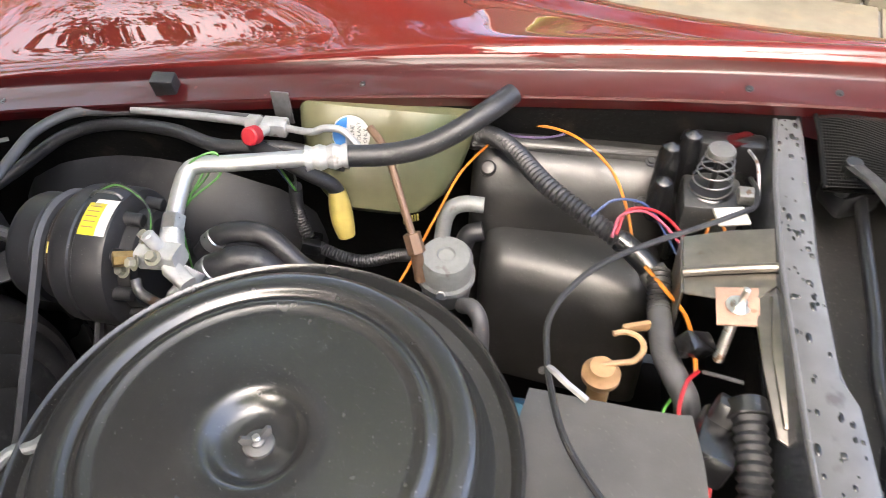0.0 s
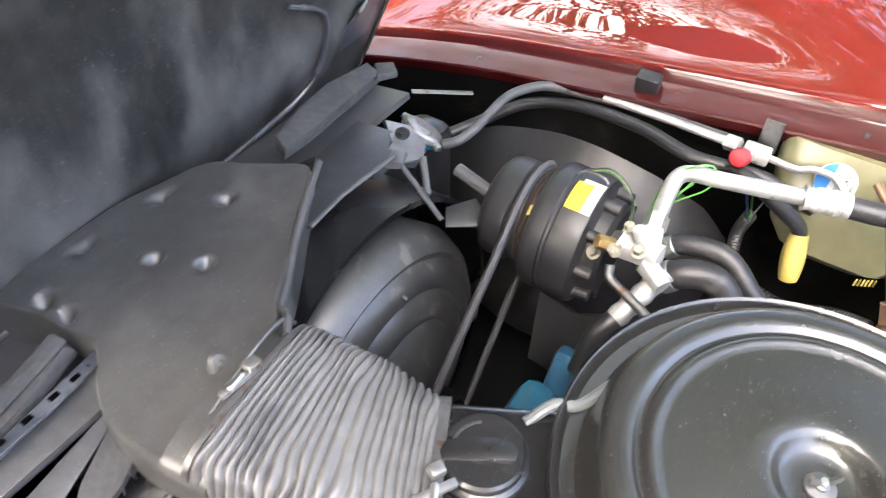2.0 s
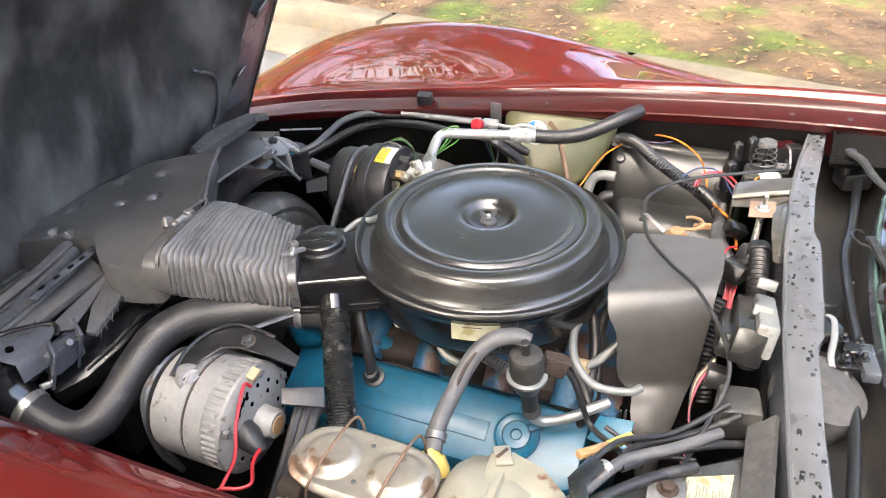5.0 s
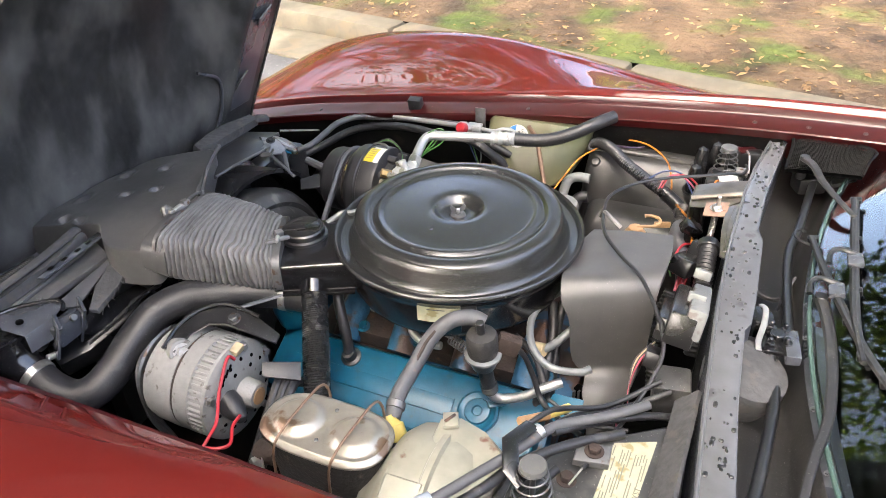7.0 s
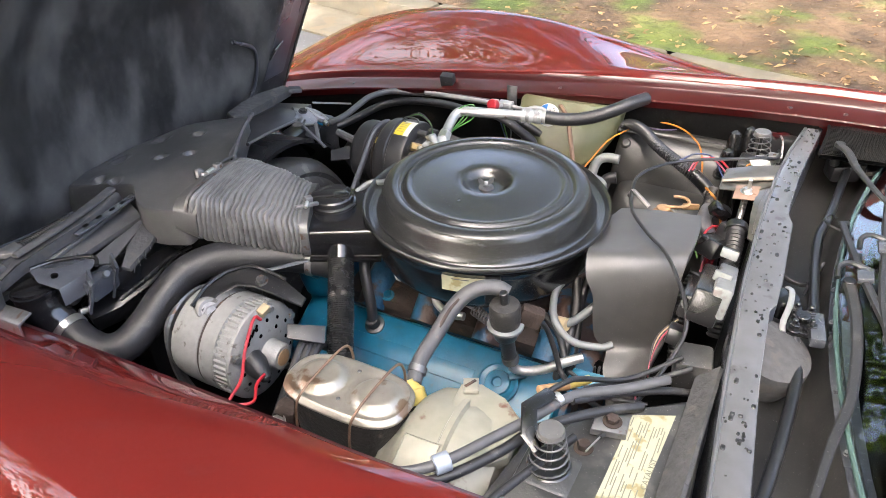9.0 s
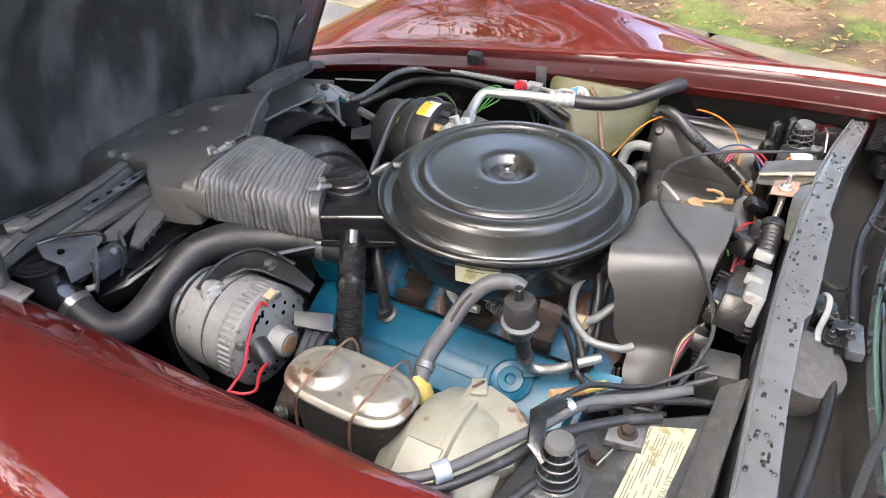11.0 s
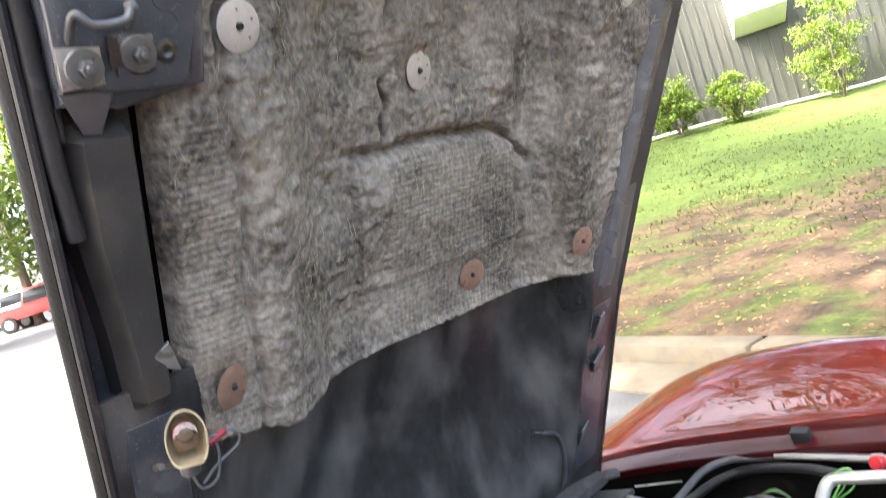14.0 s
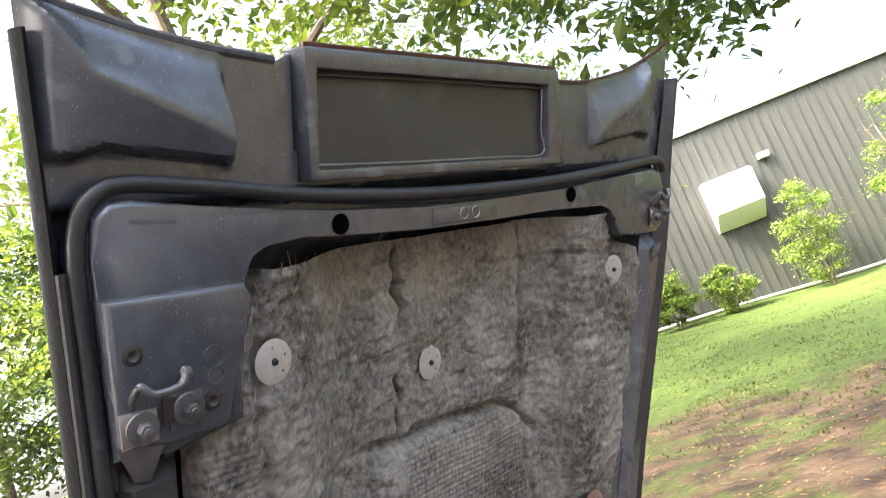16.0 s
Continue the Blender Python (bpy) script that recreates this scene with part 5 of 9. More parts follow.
part("slotted_strip", slab([(-0.64, -0.198, 0.828), (-0.622, -0.202, 0.828), (-0.618, -0.27, 0.826), (-0.620, -0.341, 0.822), (-0.634, -0.345, 0.822), (-0.634, -0.27, 0.826)], 0.004), BLACK_SATIN, arm, "black slotted steel strip")
for y in (-0.215, -0.235, -0.26, -0.29, -0.32):
    part("slot", box((-0.628, y, 0.8265), (0.006, 0.011, 0.002), 0.0008), VOID, arm)
part("spring", coil((-0.687, -0.412, 0.818), (-0.69, -0.300, 0.818), 0.008, 26, 0.0013), BLACK, arm, "black coil spring")
part("end_clip", slab([(-0.706, -0.442, 0.826), (-0.701, -0.408, 0.826), (-0.672, -0.412, 0.828), (-0.668, -0.436, 0.828), (-0.69, -0.448, 0.826)], 0.012, 0.003), DUSTY, arm)
part("end_clip", slab([(-0.70, -0.50, 0.812), (-0.69, -0.455, 0.818), (-0.66, -0.46, 0.822), (-0.665, -0.51, 0.81)], 0.012, 0.003), DUSTY, arm)
ledge = sheet(lambda s, t: Vector((-0.835 + 0.15 * s, -0.56 + 0.98 * t, 0.728 + 0.022 * s + 0.012 * math.sin(math.pi * t))), 6, 24, 0.01)
solo("nose_ledge", ledge, GREY_SATIN, "dusty grey nose panel below the hood hinge line", "panel", kind="structure")
brk = thing("stamped_bracket", (-0.58, -0.42, 0.78), "black stamped steel bracket with a hole", "bracket")
part("plate", slab([(-0.632, -0.44, 0.806), (-0.618, -0.41, 0.806), (-0.593, -0.383, 0.805), (-0.574, -0.368, 0.803), (-0.557, -0.370, 0.80), (-0.551, -0.39, 0.798), (-0.557, -0.446, 0.796), (-0.60, -0.452, 0.80)], 0.003, 0.001), BLACK_SATIN, brk)
part("rolled_edge", tube([(-0.632, -0.438, 0.808), (-0.617, -0.408, 0.808), (-0.598, -0.388, 0.808), (-0.576, -0.367, 0.806), (-0.560, -0.365, 0.803), (-0.549, -0.376, 0.80)], 0.0035, 8, 6), BLACK_GLOSS, brk)
part("hole", cyl((-0.588, -0.428, 0.7985), (-0.5875, -0.428, 0.8036), 0.006, 16), VOID, brk)
part("leg", slab([(-0.557, -0.446, 0.796), (-0.551, -0.39, 0.798), (-0.545, -0.392, 0.765), (-0.55, -0.45, 0.765)], 0.003, 0.001), BLACK_SATIN, brk)
part("bolt", bolt((-0.596, -0.378, 0.806), (0.4, 0, 1), 0.005, 0.010), DULL, brk)
v = thing("pivot_bracket", (-0.535, -0.385, 0.76), "black moulded V bracket on the radiator support", "bracket")
for dy in (-0.02, 0.03):
    part("wing", prism([(-0.022, -0.05), (0.004, -0.05), (0.02, 0.022), (-0.02, 0.03)], (-0.535, -0.385 + dy, 0.775), (1, -0.5, 0), (0.2, 0.2, 1), 0.006, 0.002), BLACK_SATIN, v)
part("base", box((-0.55, -0.38, 0.765), (0.03, 0.06, 0.04), 0.006), BLACK_SATIN, v)
part("rivet", cyl((-0.535, -0.375, 0.785), (-0.528, -0.375, 0.79), 0.006, 12), DULL, v)
elbow = thing("radiator_elbow", (-0.6, -0.46, 0.7), "black moulded radiator outlet with a steel clamp", "pipe elbow")
part("outlet", tube([(-0.552, -0.453, 0.711), (-0.575, -0.452, 0.722), (-0.597, -0.454, 0.742), (-0.608, -0.455, 0.765), (-0.612, -0.452, 0.785)], lambda k: 0.027 + 0.011 * smooth01(k * 1.6), 24, 8), BLACK_GLOSS, elbow)
part("rim", lathe([(0.034, -0.006), (0.041, -0.003), (0.041, 0.003), (0.034, 0.006)], (-0.611, -0.452, 0.782), (-0.1, 0, 1), 32), BLACK_GLOSS, elbow)
part("clamp", cyl((-0.566, -0.4525, 0.717), (-0.553, -0.453, 0.711), 0.0305, 32), STEEL, elbow, "bright worm drive clamp")
part("clamp_screw", cyl((-0.556, -0.428, 0.735), (-0.552, -0.41, 0.731), 0.006, 10), STEEL, elbow)
part("clip", cyl((-0.59, -0.425, 0.768), (-0.56, -0.42, 0.760), 0.016, 16), BLACK, elbow)
rh = thing("radiator_hose", (-0.45, -0.3, 0.64), "thick black radiator hose with a long bend", "hose")
part("hose", tube([(-0.215, -0.168, 0.775), (-0.27, -0.19, 0.785), (-0.333, -0.224, 0.788), (-0.39, -0.258, 0.787), (-0.425, -0.30, 0.774), (-0.44, -0.345, 0.748), (-0.449, -0.39, 0.718), (-0.462, -0.428, 0.698), (-0.487, -0.449, 0.692), (-0.522, -0.456, 0.70), (-0.56, -0.453, 0.714)], 0.0285, 24, 8), RUBBER, rh)
part("clamp", cyl((-0.242, -0.179, 0.7805), (-0.253, -0.183, 0.782), 0.0300, 28), STEEL_WORN, rh, "worn steel hose clamp")
solo("fender_edge_plate", prism([(-0.16, -0.02), (0.08, -0.015), (0.08, 0.012), (-0.16, 0.012)], (-0.60, -0.522, 0.79), (1, -0.1, 0.22), (0, 1, 0.3), 0.004, 0.001), DULL, "scuffed grey strip at the fender edge", "strip")

# ---- compressor ----
comp = thing("compressor", (-0.36, 0.308, 0.6), "dusty black drum-shaped air conditioning compressor with a yellow label", "compressor")
CA, ax = Vector((-0.375, 0.308, 0.722)), Vector((1, 0, 0))
part("body", lathe([(0.055, -0.010), (0.084, -0.007), (0.0885, 0.0), (0.0895, 0.006), (0.0895, 0.020), (0.0875, 0.022), (0.0875, 0.026), (0.090, 0.028), (0.0905, 0.060), (0.088, 0.066), (0.080, 0.070), (0.066, 0.072), (0.064, 0.088), (0.056, 0.094), (0.0005, 0.095)], CA, ax, 72), COMP, comp, smooth=35)
for k in range(9):
    a = 2 * math.pi * k / 9
    part("rear_lug", cyl(CA + ax * 0.066 + Vector((0, -math.sin(a), math.cos(a))) * 0.072, CA + ax * 0.092 + Vector((0, -math.sin(a), math.cos(a))) * 0.070, 0.0085, 12), COMP, comp)
part("gap_ring", lathe([(0.06, -0.020), (0.073, -0.018), (0.076, -0.013), (0.074, -0.010), (0.079, -0.007), (0.076, 0.0), (0.06, 0.002)], CA, ax, 56, cap=False), RUST, comp, "rust brown coil ring behind the pulley", 40)
part("paint_dab", sheet(lambda s, t: CA + ax * (-0.012 + 0.010 * s) + Vector((0, -math.sin(0.62 + 0.17 * t), math.cos(0.62 + 0.17 * t))) * 0.0795, 2, 4, 0.001), CREAM_YEL, comp, "dab of yellow paint")
part("clutch", lathe([(0.012, -0.080), (0.045, -0.082), (0.052, -0.078), (0.062, -0.080), (0.069, -0.075), (0.0725, -0.066), (0.0725, -0.042), (0.067, -0.037), (0.067, -0.023), (0.0725, -0.018), (0.070, -0.014), (0.05, -0.012)], CA, ax, 64), COMP, comp, "dusty black pulley and clutch", 35)


def on_drum(r, a, h):
    """A point on the drum: angle from the top towards the bay, height along the axis."""
    up = (Vector((0, 0, 1)) - ax * ax.z).normalized()
    side = ax.cross(up)
    return CA + ax * h + (up * math.cos(a) + side * math.sin(a)) * r


part("label", sheet(lambda s, t: on_drum(0.0911, -0.02 + 0.50 * s, 0.030 + 0.022 * t), 14, 2, 0.0004), YELLOW, comp, "yellow label")
part("label_border", sheet(lambda s, t: on_drum(0.0911, -0.10 + 0.58 * s, 0.052 + 0.013 * t), 14, 2, 0.0004), WHITE, comp, "silver white label half")
part("label_border", sheet(lambda s, t: on_drum(0.0911, -0.10 + 0.08 * s, 0.036 + 0.016 * t), 4, 2, 0.0004), WHITE, comp)
for i in range(5):
    part("print", sheet(lambda s, t: on_drum(0.0915, 0.04 + 0.08 * i + 0.015 * s, 0.033 + 0.015 * t), 3, 2, 0.0002), TAN, comp)
part("handling_loop", tube([on_drum(0.0905, -0.16, 0.022), on_drum(0.0975, -0.17, 0.032), on_drum(0.0975, -0.17, 0.055), on_drum(0.0915, -0.16, 0.064)], 0.0022, 8), DULL, comp, "thin steel loop over the drum")
part("manifold", block((-0.262, 0.262, 0.788), (-0.212, 0.258, 0.792), 0.034, 0.028, 0.030, 0.026, r=0.5), ALU, comp, "cast aluminium hose manifold")
part("manifold_neck", cyl((-0.275, 0.29, 0.755), (-0.245, 0.265, 0.785), 0.017, 16, 0.003), ALU_DULL, comp)
part("manifold_foot", block((-0.225, 0.25, 0.782), (-0.195, 0.232, 0.776), 0.022, 0.02, 0.022, 0.018, r=0.5), ALU, comp)
for x, y, z, d in ((-0.262, 0.242, 0.792, (-0.5, -0.6, 0.6)), (-0.258, 0.272, 0.803, (-0.4, 0, 1)), (-0.236, 0.243, 0.803, (0, -0.4, 1)), (-0.29, 0.25, 0.765, (-0.2, -0.6, 0.7))):
    part("bolt", bolt((x, y, z), d, 0.0065, 0.010), GOLD, comp)
part("relief_valve", cyl((-0.268, 0.250, 0.790), (-0.286, 0.238, 0.798), 0.0095, 6), BRASS, comp, "brass fitting")
part("service_stub", cyl((-0.238, 0.262, 0.80), (-0.247, 0.262, 0.822), 0.0085, 14, 0.002), ALU, comp)
part("ferrule", corrugated([(-0.203, 0.262, 0.768), (-0.214, 0.235, 0.752), (-0.232, 0.196, 0.728)], 0.0145, 0.002, 0.018, 18), ALU, comp, "crimped aluminium ferrule")
part("hose_tail", tube([(-0.228, 0.204, 0.733), (-0.245, 0.175, 0.71), (-0.25, 0.15, 0.66)], 0.0125, 14), RUBBER, comp)
part("bent_pipe", tube([(-0.262, 0.232, 0.775), (-0.255, 0.222, 0.763), (-0.225, 0.212, 0.757), (-0.185, 0.195, 0.75)], 0.0062, 12), DULL, comp, "dull steel pipe")
part("mount_arm", slab([(-0.35, 0.242, 0.665), (-0.29, 0.225, 0.665), (-0.255, 0.215, 0.70), (-0.235, 0.205, 0.70), (-0.25, 0.17, 0.59), (-0.33, 0.18, 0.59)], 0.012, 0.003), BLACK, comp)
part("pivot_arm", sweep([Vector((-0.52, 0.299, 0.757)), Vector((-0.44, 0.29, 0.742))], 0.0095, 10), GREY_SATIN, comp, "dusty grey brace rod")
part("brace_plate", slab([(-0.501, 0.239, 0.742), (-0.476, 0.277, 0.742), (-0.45, 0.262, 0.735), (-0.452, 0.240, 0.73), (-0.487, 0.216, 0.73)], 0.006, 0.002), COMP, comp)
for i in range(3):
    part("wire", tube([(-0.345, 0.325, 0.818), (-0.31, 0.328, 0.826 + 0.003 * i), (-0.275, 0.315, 0.812), (-0.262, 0.29 - 0.01 * i, 0.785)], 0.0014, 5), (RUBBER, WIRE_GREEN, RUBBER)[i], comp)
belt = thing("drive_belt", (-0.36, 0.1, 0.6), "worn grey rubber drive belt down to the crank pulley", "belt")
arc = [(-0.405, 0.308 - 0.0705 * math.sin(a), 0.722 + 0.0705 * math.cos(a)) for a in np.linspace(-1.9, 0.76, 16)]
part("span", sweep([Vector(p) for p in arc + [(-0.405, 0.18, 0.697), (-0.405, 0.08, 0.604), (-0.405, -0.005, 0.528)]], 0.0095, 6, flat=0.6, up=(1, 0, 0)), RUBBER_GREY, belt)
part("span", sweep([Vector(p) for p in (arc[0], (-0.405, 0.30, 0.62), (-0.405, 0.14, 0.44))], 0.0085, 6, flat=0.6, up=(1, 0, 0)), RUBBER_GREY, belt)
solo("crank_pulley", cyl((-0.44, 0.05, 0.47), (-0.395, 0.05, 0.47), 0.085, 40, 0.006), DARK, "black crank pulley deep in the bay", "pulley")
for pts, m in (([(-0.27, 0.30, 0.75), (-0.255, 0.32, 0.775), (-0.235, 0.345, 0.80), (-0.2, 0.37, 0.825), (-0.205, 0.38, 0.85), (-0.235, 0.365, 0.84), (-0.255, 0.35, 0.80), (-0.25, 0.325, 0.745), (-0.245, 0.31, 0.70)], WIRE_GREEN), ([(-0.245, 0.335, 0.79), (-0.225, 0.36, 0.82), (-0.212, 0.39, 0.842), (-0.222, 0.375, 0.815), (-0.25, 0.35, 0.79)], WIRE_GREEN), ([(-0.155, 0.43, 0.80), (-0.15, 0.44, 0.765), (-0.145, 0.45, 0.73)], WIRE_GREEN), ([(-0.135, 0.425, 0.80), (-0.14, 0.445, 0.765), (-0.147, 0.452, 0.73)], GREYHOSE), ([(-0.165, 0.435, 0.80), (-0.158, 0.445, 0.765), (-0.148, 0.452, 0.73)], WIRE_BLUE)):
    solo("thin_wire", tube(pts, 0.0014, 6), m, "loose thin wire near the compressor", "wire", "loose wires")

# ---- refrigerant lines ----
line = thing("refrigerant_line", (-0.235, 0.331, 0.74), "bent aluminium air conditioning line with a black hose", "pipe")
part("pipe", tube([(-0.232, 0.270, 0.792), (-0.236, 0.300, 0.806), (-0.240, 0.338, 0.820), (-0.239, 0.362, 0.829), (-0.226, 0.373, 0.834), (-0.19, 0.379, 0.836), (-0.13, 0.394, 0.836), (-0.068, 0.41, 0.836)], 0.0105, 16), ALU_PIPE, line)
part("ferrule", corrugated([(-0.098, 0.402, 0.836), (-0.075, 0.408, 0.836), (-0.048, 0.415, 0.836)], 0.0165, 0.003, 0.016, 20), ALU, line, "crimped aluminium ferrule")
part("hose", tube([(-0.055, 0.413, 0.836), (-0.01, 0.424, 0.834), (0.035, 0.436, 0.84), (0.075, 0.455, 0.853), (0.115, 0.487, 0.868), (0.14, 0.52, 0.872)], 0.0138, 16), RUBBER, line, "thick black hose")
part("fitting", block((-0.231, 0.266, 0.785), (-0.235, 0.292, 0.801), 0.030, 0.024, 0.030, 0.024, r=0.5), ALU, line)
part("nut", cyl((-0.235, 0.290, 0.8005), (-0.2375, 0.308, 0.8085), 0.0145, 6), STEEL, line)
for a, b, r, m in (((-0.205, 0.338, 0.750), (-0.09, 0.325, 0.715), 0.0135, RUBBER), ((-0.19, 0.292, 0.745), (-0.10, 0.298, 0.70), 0.0185, RUBBER)):
    mid = (Vector(a) + Vector(b)) / 2 + Vector((0, 0.01, 0.022))
    h = thing("heater_hose", a, "black heater hose curving behind the air cleaner", "hose", "heater hoses")
    part("hose", tube([Vector(a) - Vector((0.03, 0.01, 0.03)), a, mid, b, Vector(b) + Vector((0.06, 0.03, -0.05))], r, 16), m, h)
    part("clamp", cyl(Vector(a) - Vector((0.018, 0.006, 0.014)), Vector(a) - Vector((0.006, 0.002, 0.004)), r * 1.1, 24), STEEL, h)
small = thing("service_line", (-0.2, 0.48, 0.80), "thin aluminium line with a red service cap", "pipe")
part("pipe", tube([(-0.40, 0.515, 0.795), (-0.30, 0.508, 0.80), (-0.222, 0.498, 0.806), (-0.205, 0.494, 0.81)], 0.006, 12), ALU_PIPE, small)
part("nut", cyl((-0.215, 0.497, 0.806), (-0.195, 0.492, 0.81), 0.011, 6), ALU, small)
part("block", box((-0.172, 0.486, 0.812), (0.035, 0.022, 0.02), 0.003), ALU, small)
part("stem", cyl((-0.182, 0.475, 0.815), (-0.183, 0.45, 0.826), 0.008, 14), ALU, small)
part("cap", cyl((-0.184, 0.452, 0.824), (-0.187, 0.436, 0.832), 0.0125, 20, 0.002), WIRE_RED, small, "red plastic service cap")
part("pipe", tube([(-0.158, 0.483, 0.814), (-0.12, 0.478, 0.815), (-0.10, 0.48, 0.822), (-0.075, 0.478, 0.822), (-0.05, 0.463, 0.81)], 0.005, 10), ALU_PIPE, small)
part("tab", box((-0.165, 0.505, 0.83), (0.025, 0.003, 0.05), 0.001), DULL, small)

# ---- coolant bottle ----
bottle = thing("coolant_bottle", (-0.04, 0.5, 0.64), "yellowed translucent coolant bottle with a round label", "bottle")
BT = [(0.836, -0.152, 0.10, 0.5125, 0.63), (0.80, -0.150, 0.092, 0.494, 0.62), (0.762, -0.141, 0.078, 0.474, 0.60), (0.732, -0.128, 0.060, 0.458, 0.585), (0.712, -0.108, 0.036, 0.450, 0.575), (0.701, -0.085, 0.010, 0.456, 0.56), (0.698, -0.06, -0.01, 0.47, 0.55)]
loops = []
for z, xa, xb, ya, yb in BT:
    cx, cy, hx, hy = (xa + xb) / 2, (ya + yb) / 2, (xb - xa) / 2, (yb - ya) / 2
    loops.append([Vector((cx + hx * math.copysign(abs(math.cos(a)) ** 0.35, math.cos(a)), cy + hy * math.copysign(abs(math.sin(a)) ** 0.35, math.sin(a)), z)) for a in (2 * math.pi * k / 48 for k in range(48))])
part("tank", rings(bmesh.new(), loops), BOTTLE, bottle, smooth=50)
part("spout", tube([(-0.082, 0.441, 0.750), (-0.079, 0.434, 0.728), (-0.075, 0.426, 0.706), (-0.071, 0.420, 0.686)], lambda t: 0.0115 + 0.004 * math.sin(3 * t), 16), CREAM_YEL, bottle, "yellow outlet spout")
part("label", lathe([(0.025, -0.004), (0.026, 0.0), (0.026, 0.001), (0.0005, 0.001)], (-0.07, 0.4925, 0.805), (0, -1, 0.45), 40), WHITE, bottle, "round blue and white label")
part("label_half", prism([(0.0245 * math.cos(a), 0.0245 * math.sin(a)) for a in np.linspace(radians(100), radians(250), 16)], (-0.07, 0.4912, 0.8056), (1, 0, 0), (0, 0.45, 1), 0.0012), BLUE_LABEL, bottle)


def text(name, body, size, at, u, up, material, parent):
    """Raised lettering in the built-in font, as a mesh."""
    cu = bpy.data.curves.new(name, "FONT")
    cu.body, cu.size, cu.extrude, cu.align_x, cu.align_y, cu.resolution_u = body, size, 0.0002, "CENTER", "CENTER", 2
    tmp = bpy.data.objects.new("tmp", cu)
    scene.collection.objects.link(tmp)
    me = bpy.data.meshes.new_from_object(tmp.evaluated_get(bpy.context.evaluated_depsgraph_get()))
    bpy.data.objects.remove(tmp)
    bm = bmesh.new()
    bm.from_mesh(me)
    bpy.data.meshes.remove(me)
    u, up = Vector(u).normalized(), Vector(up).normalized()
    w = u.cross(up).normalized()
    up = w.cross(u)
    bm.transform(Matrix((Vector((u.x, up.x, w.x, at[0])), Vector((u.y, up.y, w.y, at[1])), Vector((u.z, up.z, w.z, at[2])), Vector((0, 0, 0, 1)))))
    return part(name, bm, material, parent, smooth=0)


for i, word in enumerate(("ENGINE", "COOLANT", "ONLY")):
    text("lettering", word, 0.0074, (-0.067 + 0.0088 * i, 0.4905, 0.8064), (0, 0.45, 1), (-1, 0, 0), BLACK, bottle)
for i in range(6):
    part("scale_mark", box((0.005 + 0.004 * i, 0.447, 0.70 + 0.002 * i), (0.0022, 0.002, 0.012), 0.0005), CREAM_YEL, bottle)
solo("coolant_hose", tube([(-0.19, 0.45, 0.805), (-0.15, 0.437, 0.800), (-0.115, 0.434, 0.782), (-0.09, 0.440, 0.762), (-0.081, 0.441, 0.745)], 0.0105, 12), RUBBER, "black hose into the coolant bottle", "hose")
loom = thing("wiring_loom", (-0.13, 0.45, 0.63), "black split loom sagging below the coolant bottle", "wiring")
part("sleeve", corrugated([(-0.148, 0.455, 0.735), (-0.155, 0.462, 0.69), (-0.145, 0.452, 0.645), (-0.12, 0.442, 0.628), (-0.06, 0.43, 0.625), (0.0, 0.423, 0.655), (0.04, 0.40, 0.68)], 0.0095, 0.0018, 0.005), RUBBER, loom)
part("clip", box((-0.138, 0.445, 0.634), (0.028, 0.03, 0.022), 0.003, (0, 20, 10)), PLASTIC, loom)
line = thing("copper_line", (0.03, 0.37, 0.74), "tarnished copper line with a brass union", "pipe")
part("pipe", tube([(-0.03, 0.455, 0.85), (-0.008, 0.435, 0.838), (0.004, 0.42, 0.82), (0.022, 0.39, 0.79), (0.04, 0.362, 0.758)], 0.0052, 10), COPPER, line)
part("union", cyl((0.037, 0.366, 0.763), (0.046, 0.352, 0.742), 0.0115, 6), COPPER, line)
part("tail", cyl((0.044, 0.356, 0.745), (0.05, 0.345, 0.70), 0.008, 12), COPPER, line)
solo("orange_wire", tube([(0.12, 0.52, 0.80), (0.085, 0.46, 0.79), (0.062, 0.41, 0.76), (0.035, 0.35, 0.72), (0.01, 0.30, 0.69)], 0.0018, 6), WIRE_ORANGE, "orange wire below the heater box", "wire", "loose wires")
can = thing("vacuum_canister", (0.079, 0.36, 0.6), "silver cast round vacuum valve with a grey hose", "valve")
part("dome", lathe([(0.032, -0.06), (0.0345, -0.03), (0.038, -0.026), (0.038, -0.018), (0.0345, -0.014), (0.034, 0.012), (0.030, 0.018), (0.012, 0.0195), (0.010, 0.017), (0.0005, 0.017)], (0.079, 0.368, 0.712), (0.05, -0.08, 1), 48), ALU_DULL, can, smooth=40)
part("screw", bolt((0.078, 0.335, 0.690), (0, -1, 0.3), 0.006, 0.005), STEEL, can)
part("hose", tube([(0.105, 0.335, 0.672), (0.12, 0.32, 0.69), (0.132, 0.305, 0.685), (0.135, 0.295, 0.65), (0.135, 0.29, 0.60)], 0.0105, 14), RUBBER_GREY, can)

# ---- heater box and right rear corner ----
heater = thing("heater_box", (0.22, 0.46, 0.5), "dusty black plastic heater and blower housing", "heater box")


def moulded(x0, x1, profile, r, cut=0.0):
    """A moulded shell: a smooth (y, z) profile run along x, with rounded ends."""
    pr = spline([(0, *q) for q in profile], 6)

    def pt(s, t):
        k = t * (len(pr) - 1)
        i = min(int(k), len(pr) - 2)
        c = pr[i].lerp(pr[i + 1], k - i)
        x = x0 + (x1 - x0) * s
        e = min(x - x0, x1 - x)
        d = r * (1 - math.sqrt(max(0.0, 1 - (1 - min(1, e / r)) ** 2)))
        return Vector((x, c.y + d * 0.8 - cut * (s - 0.5), c.z - d * 0.6))
    return sheet(pt, 60, 40, 0.004)


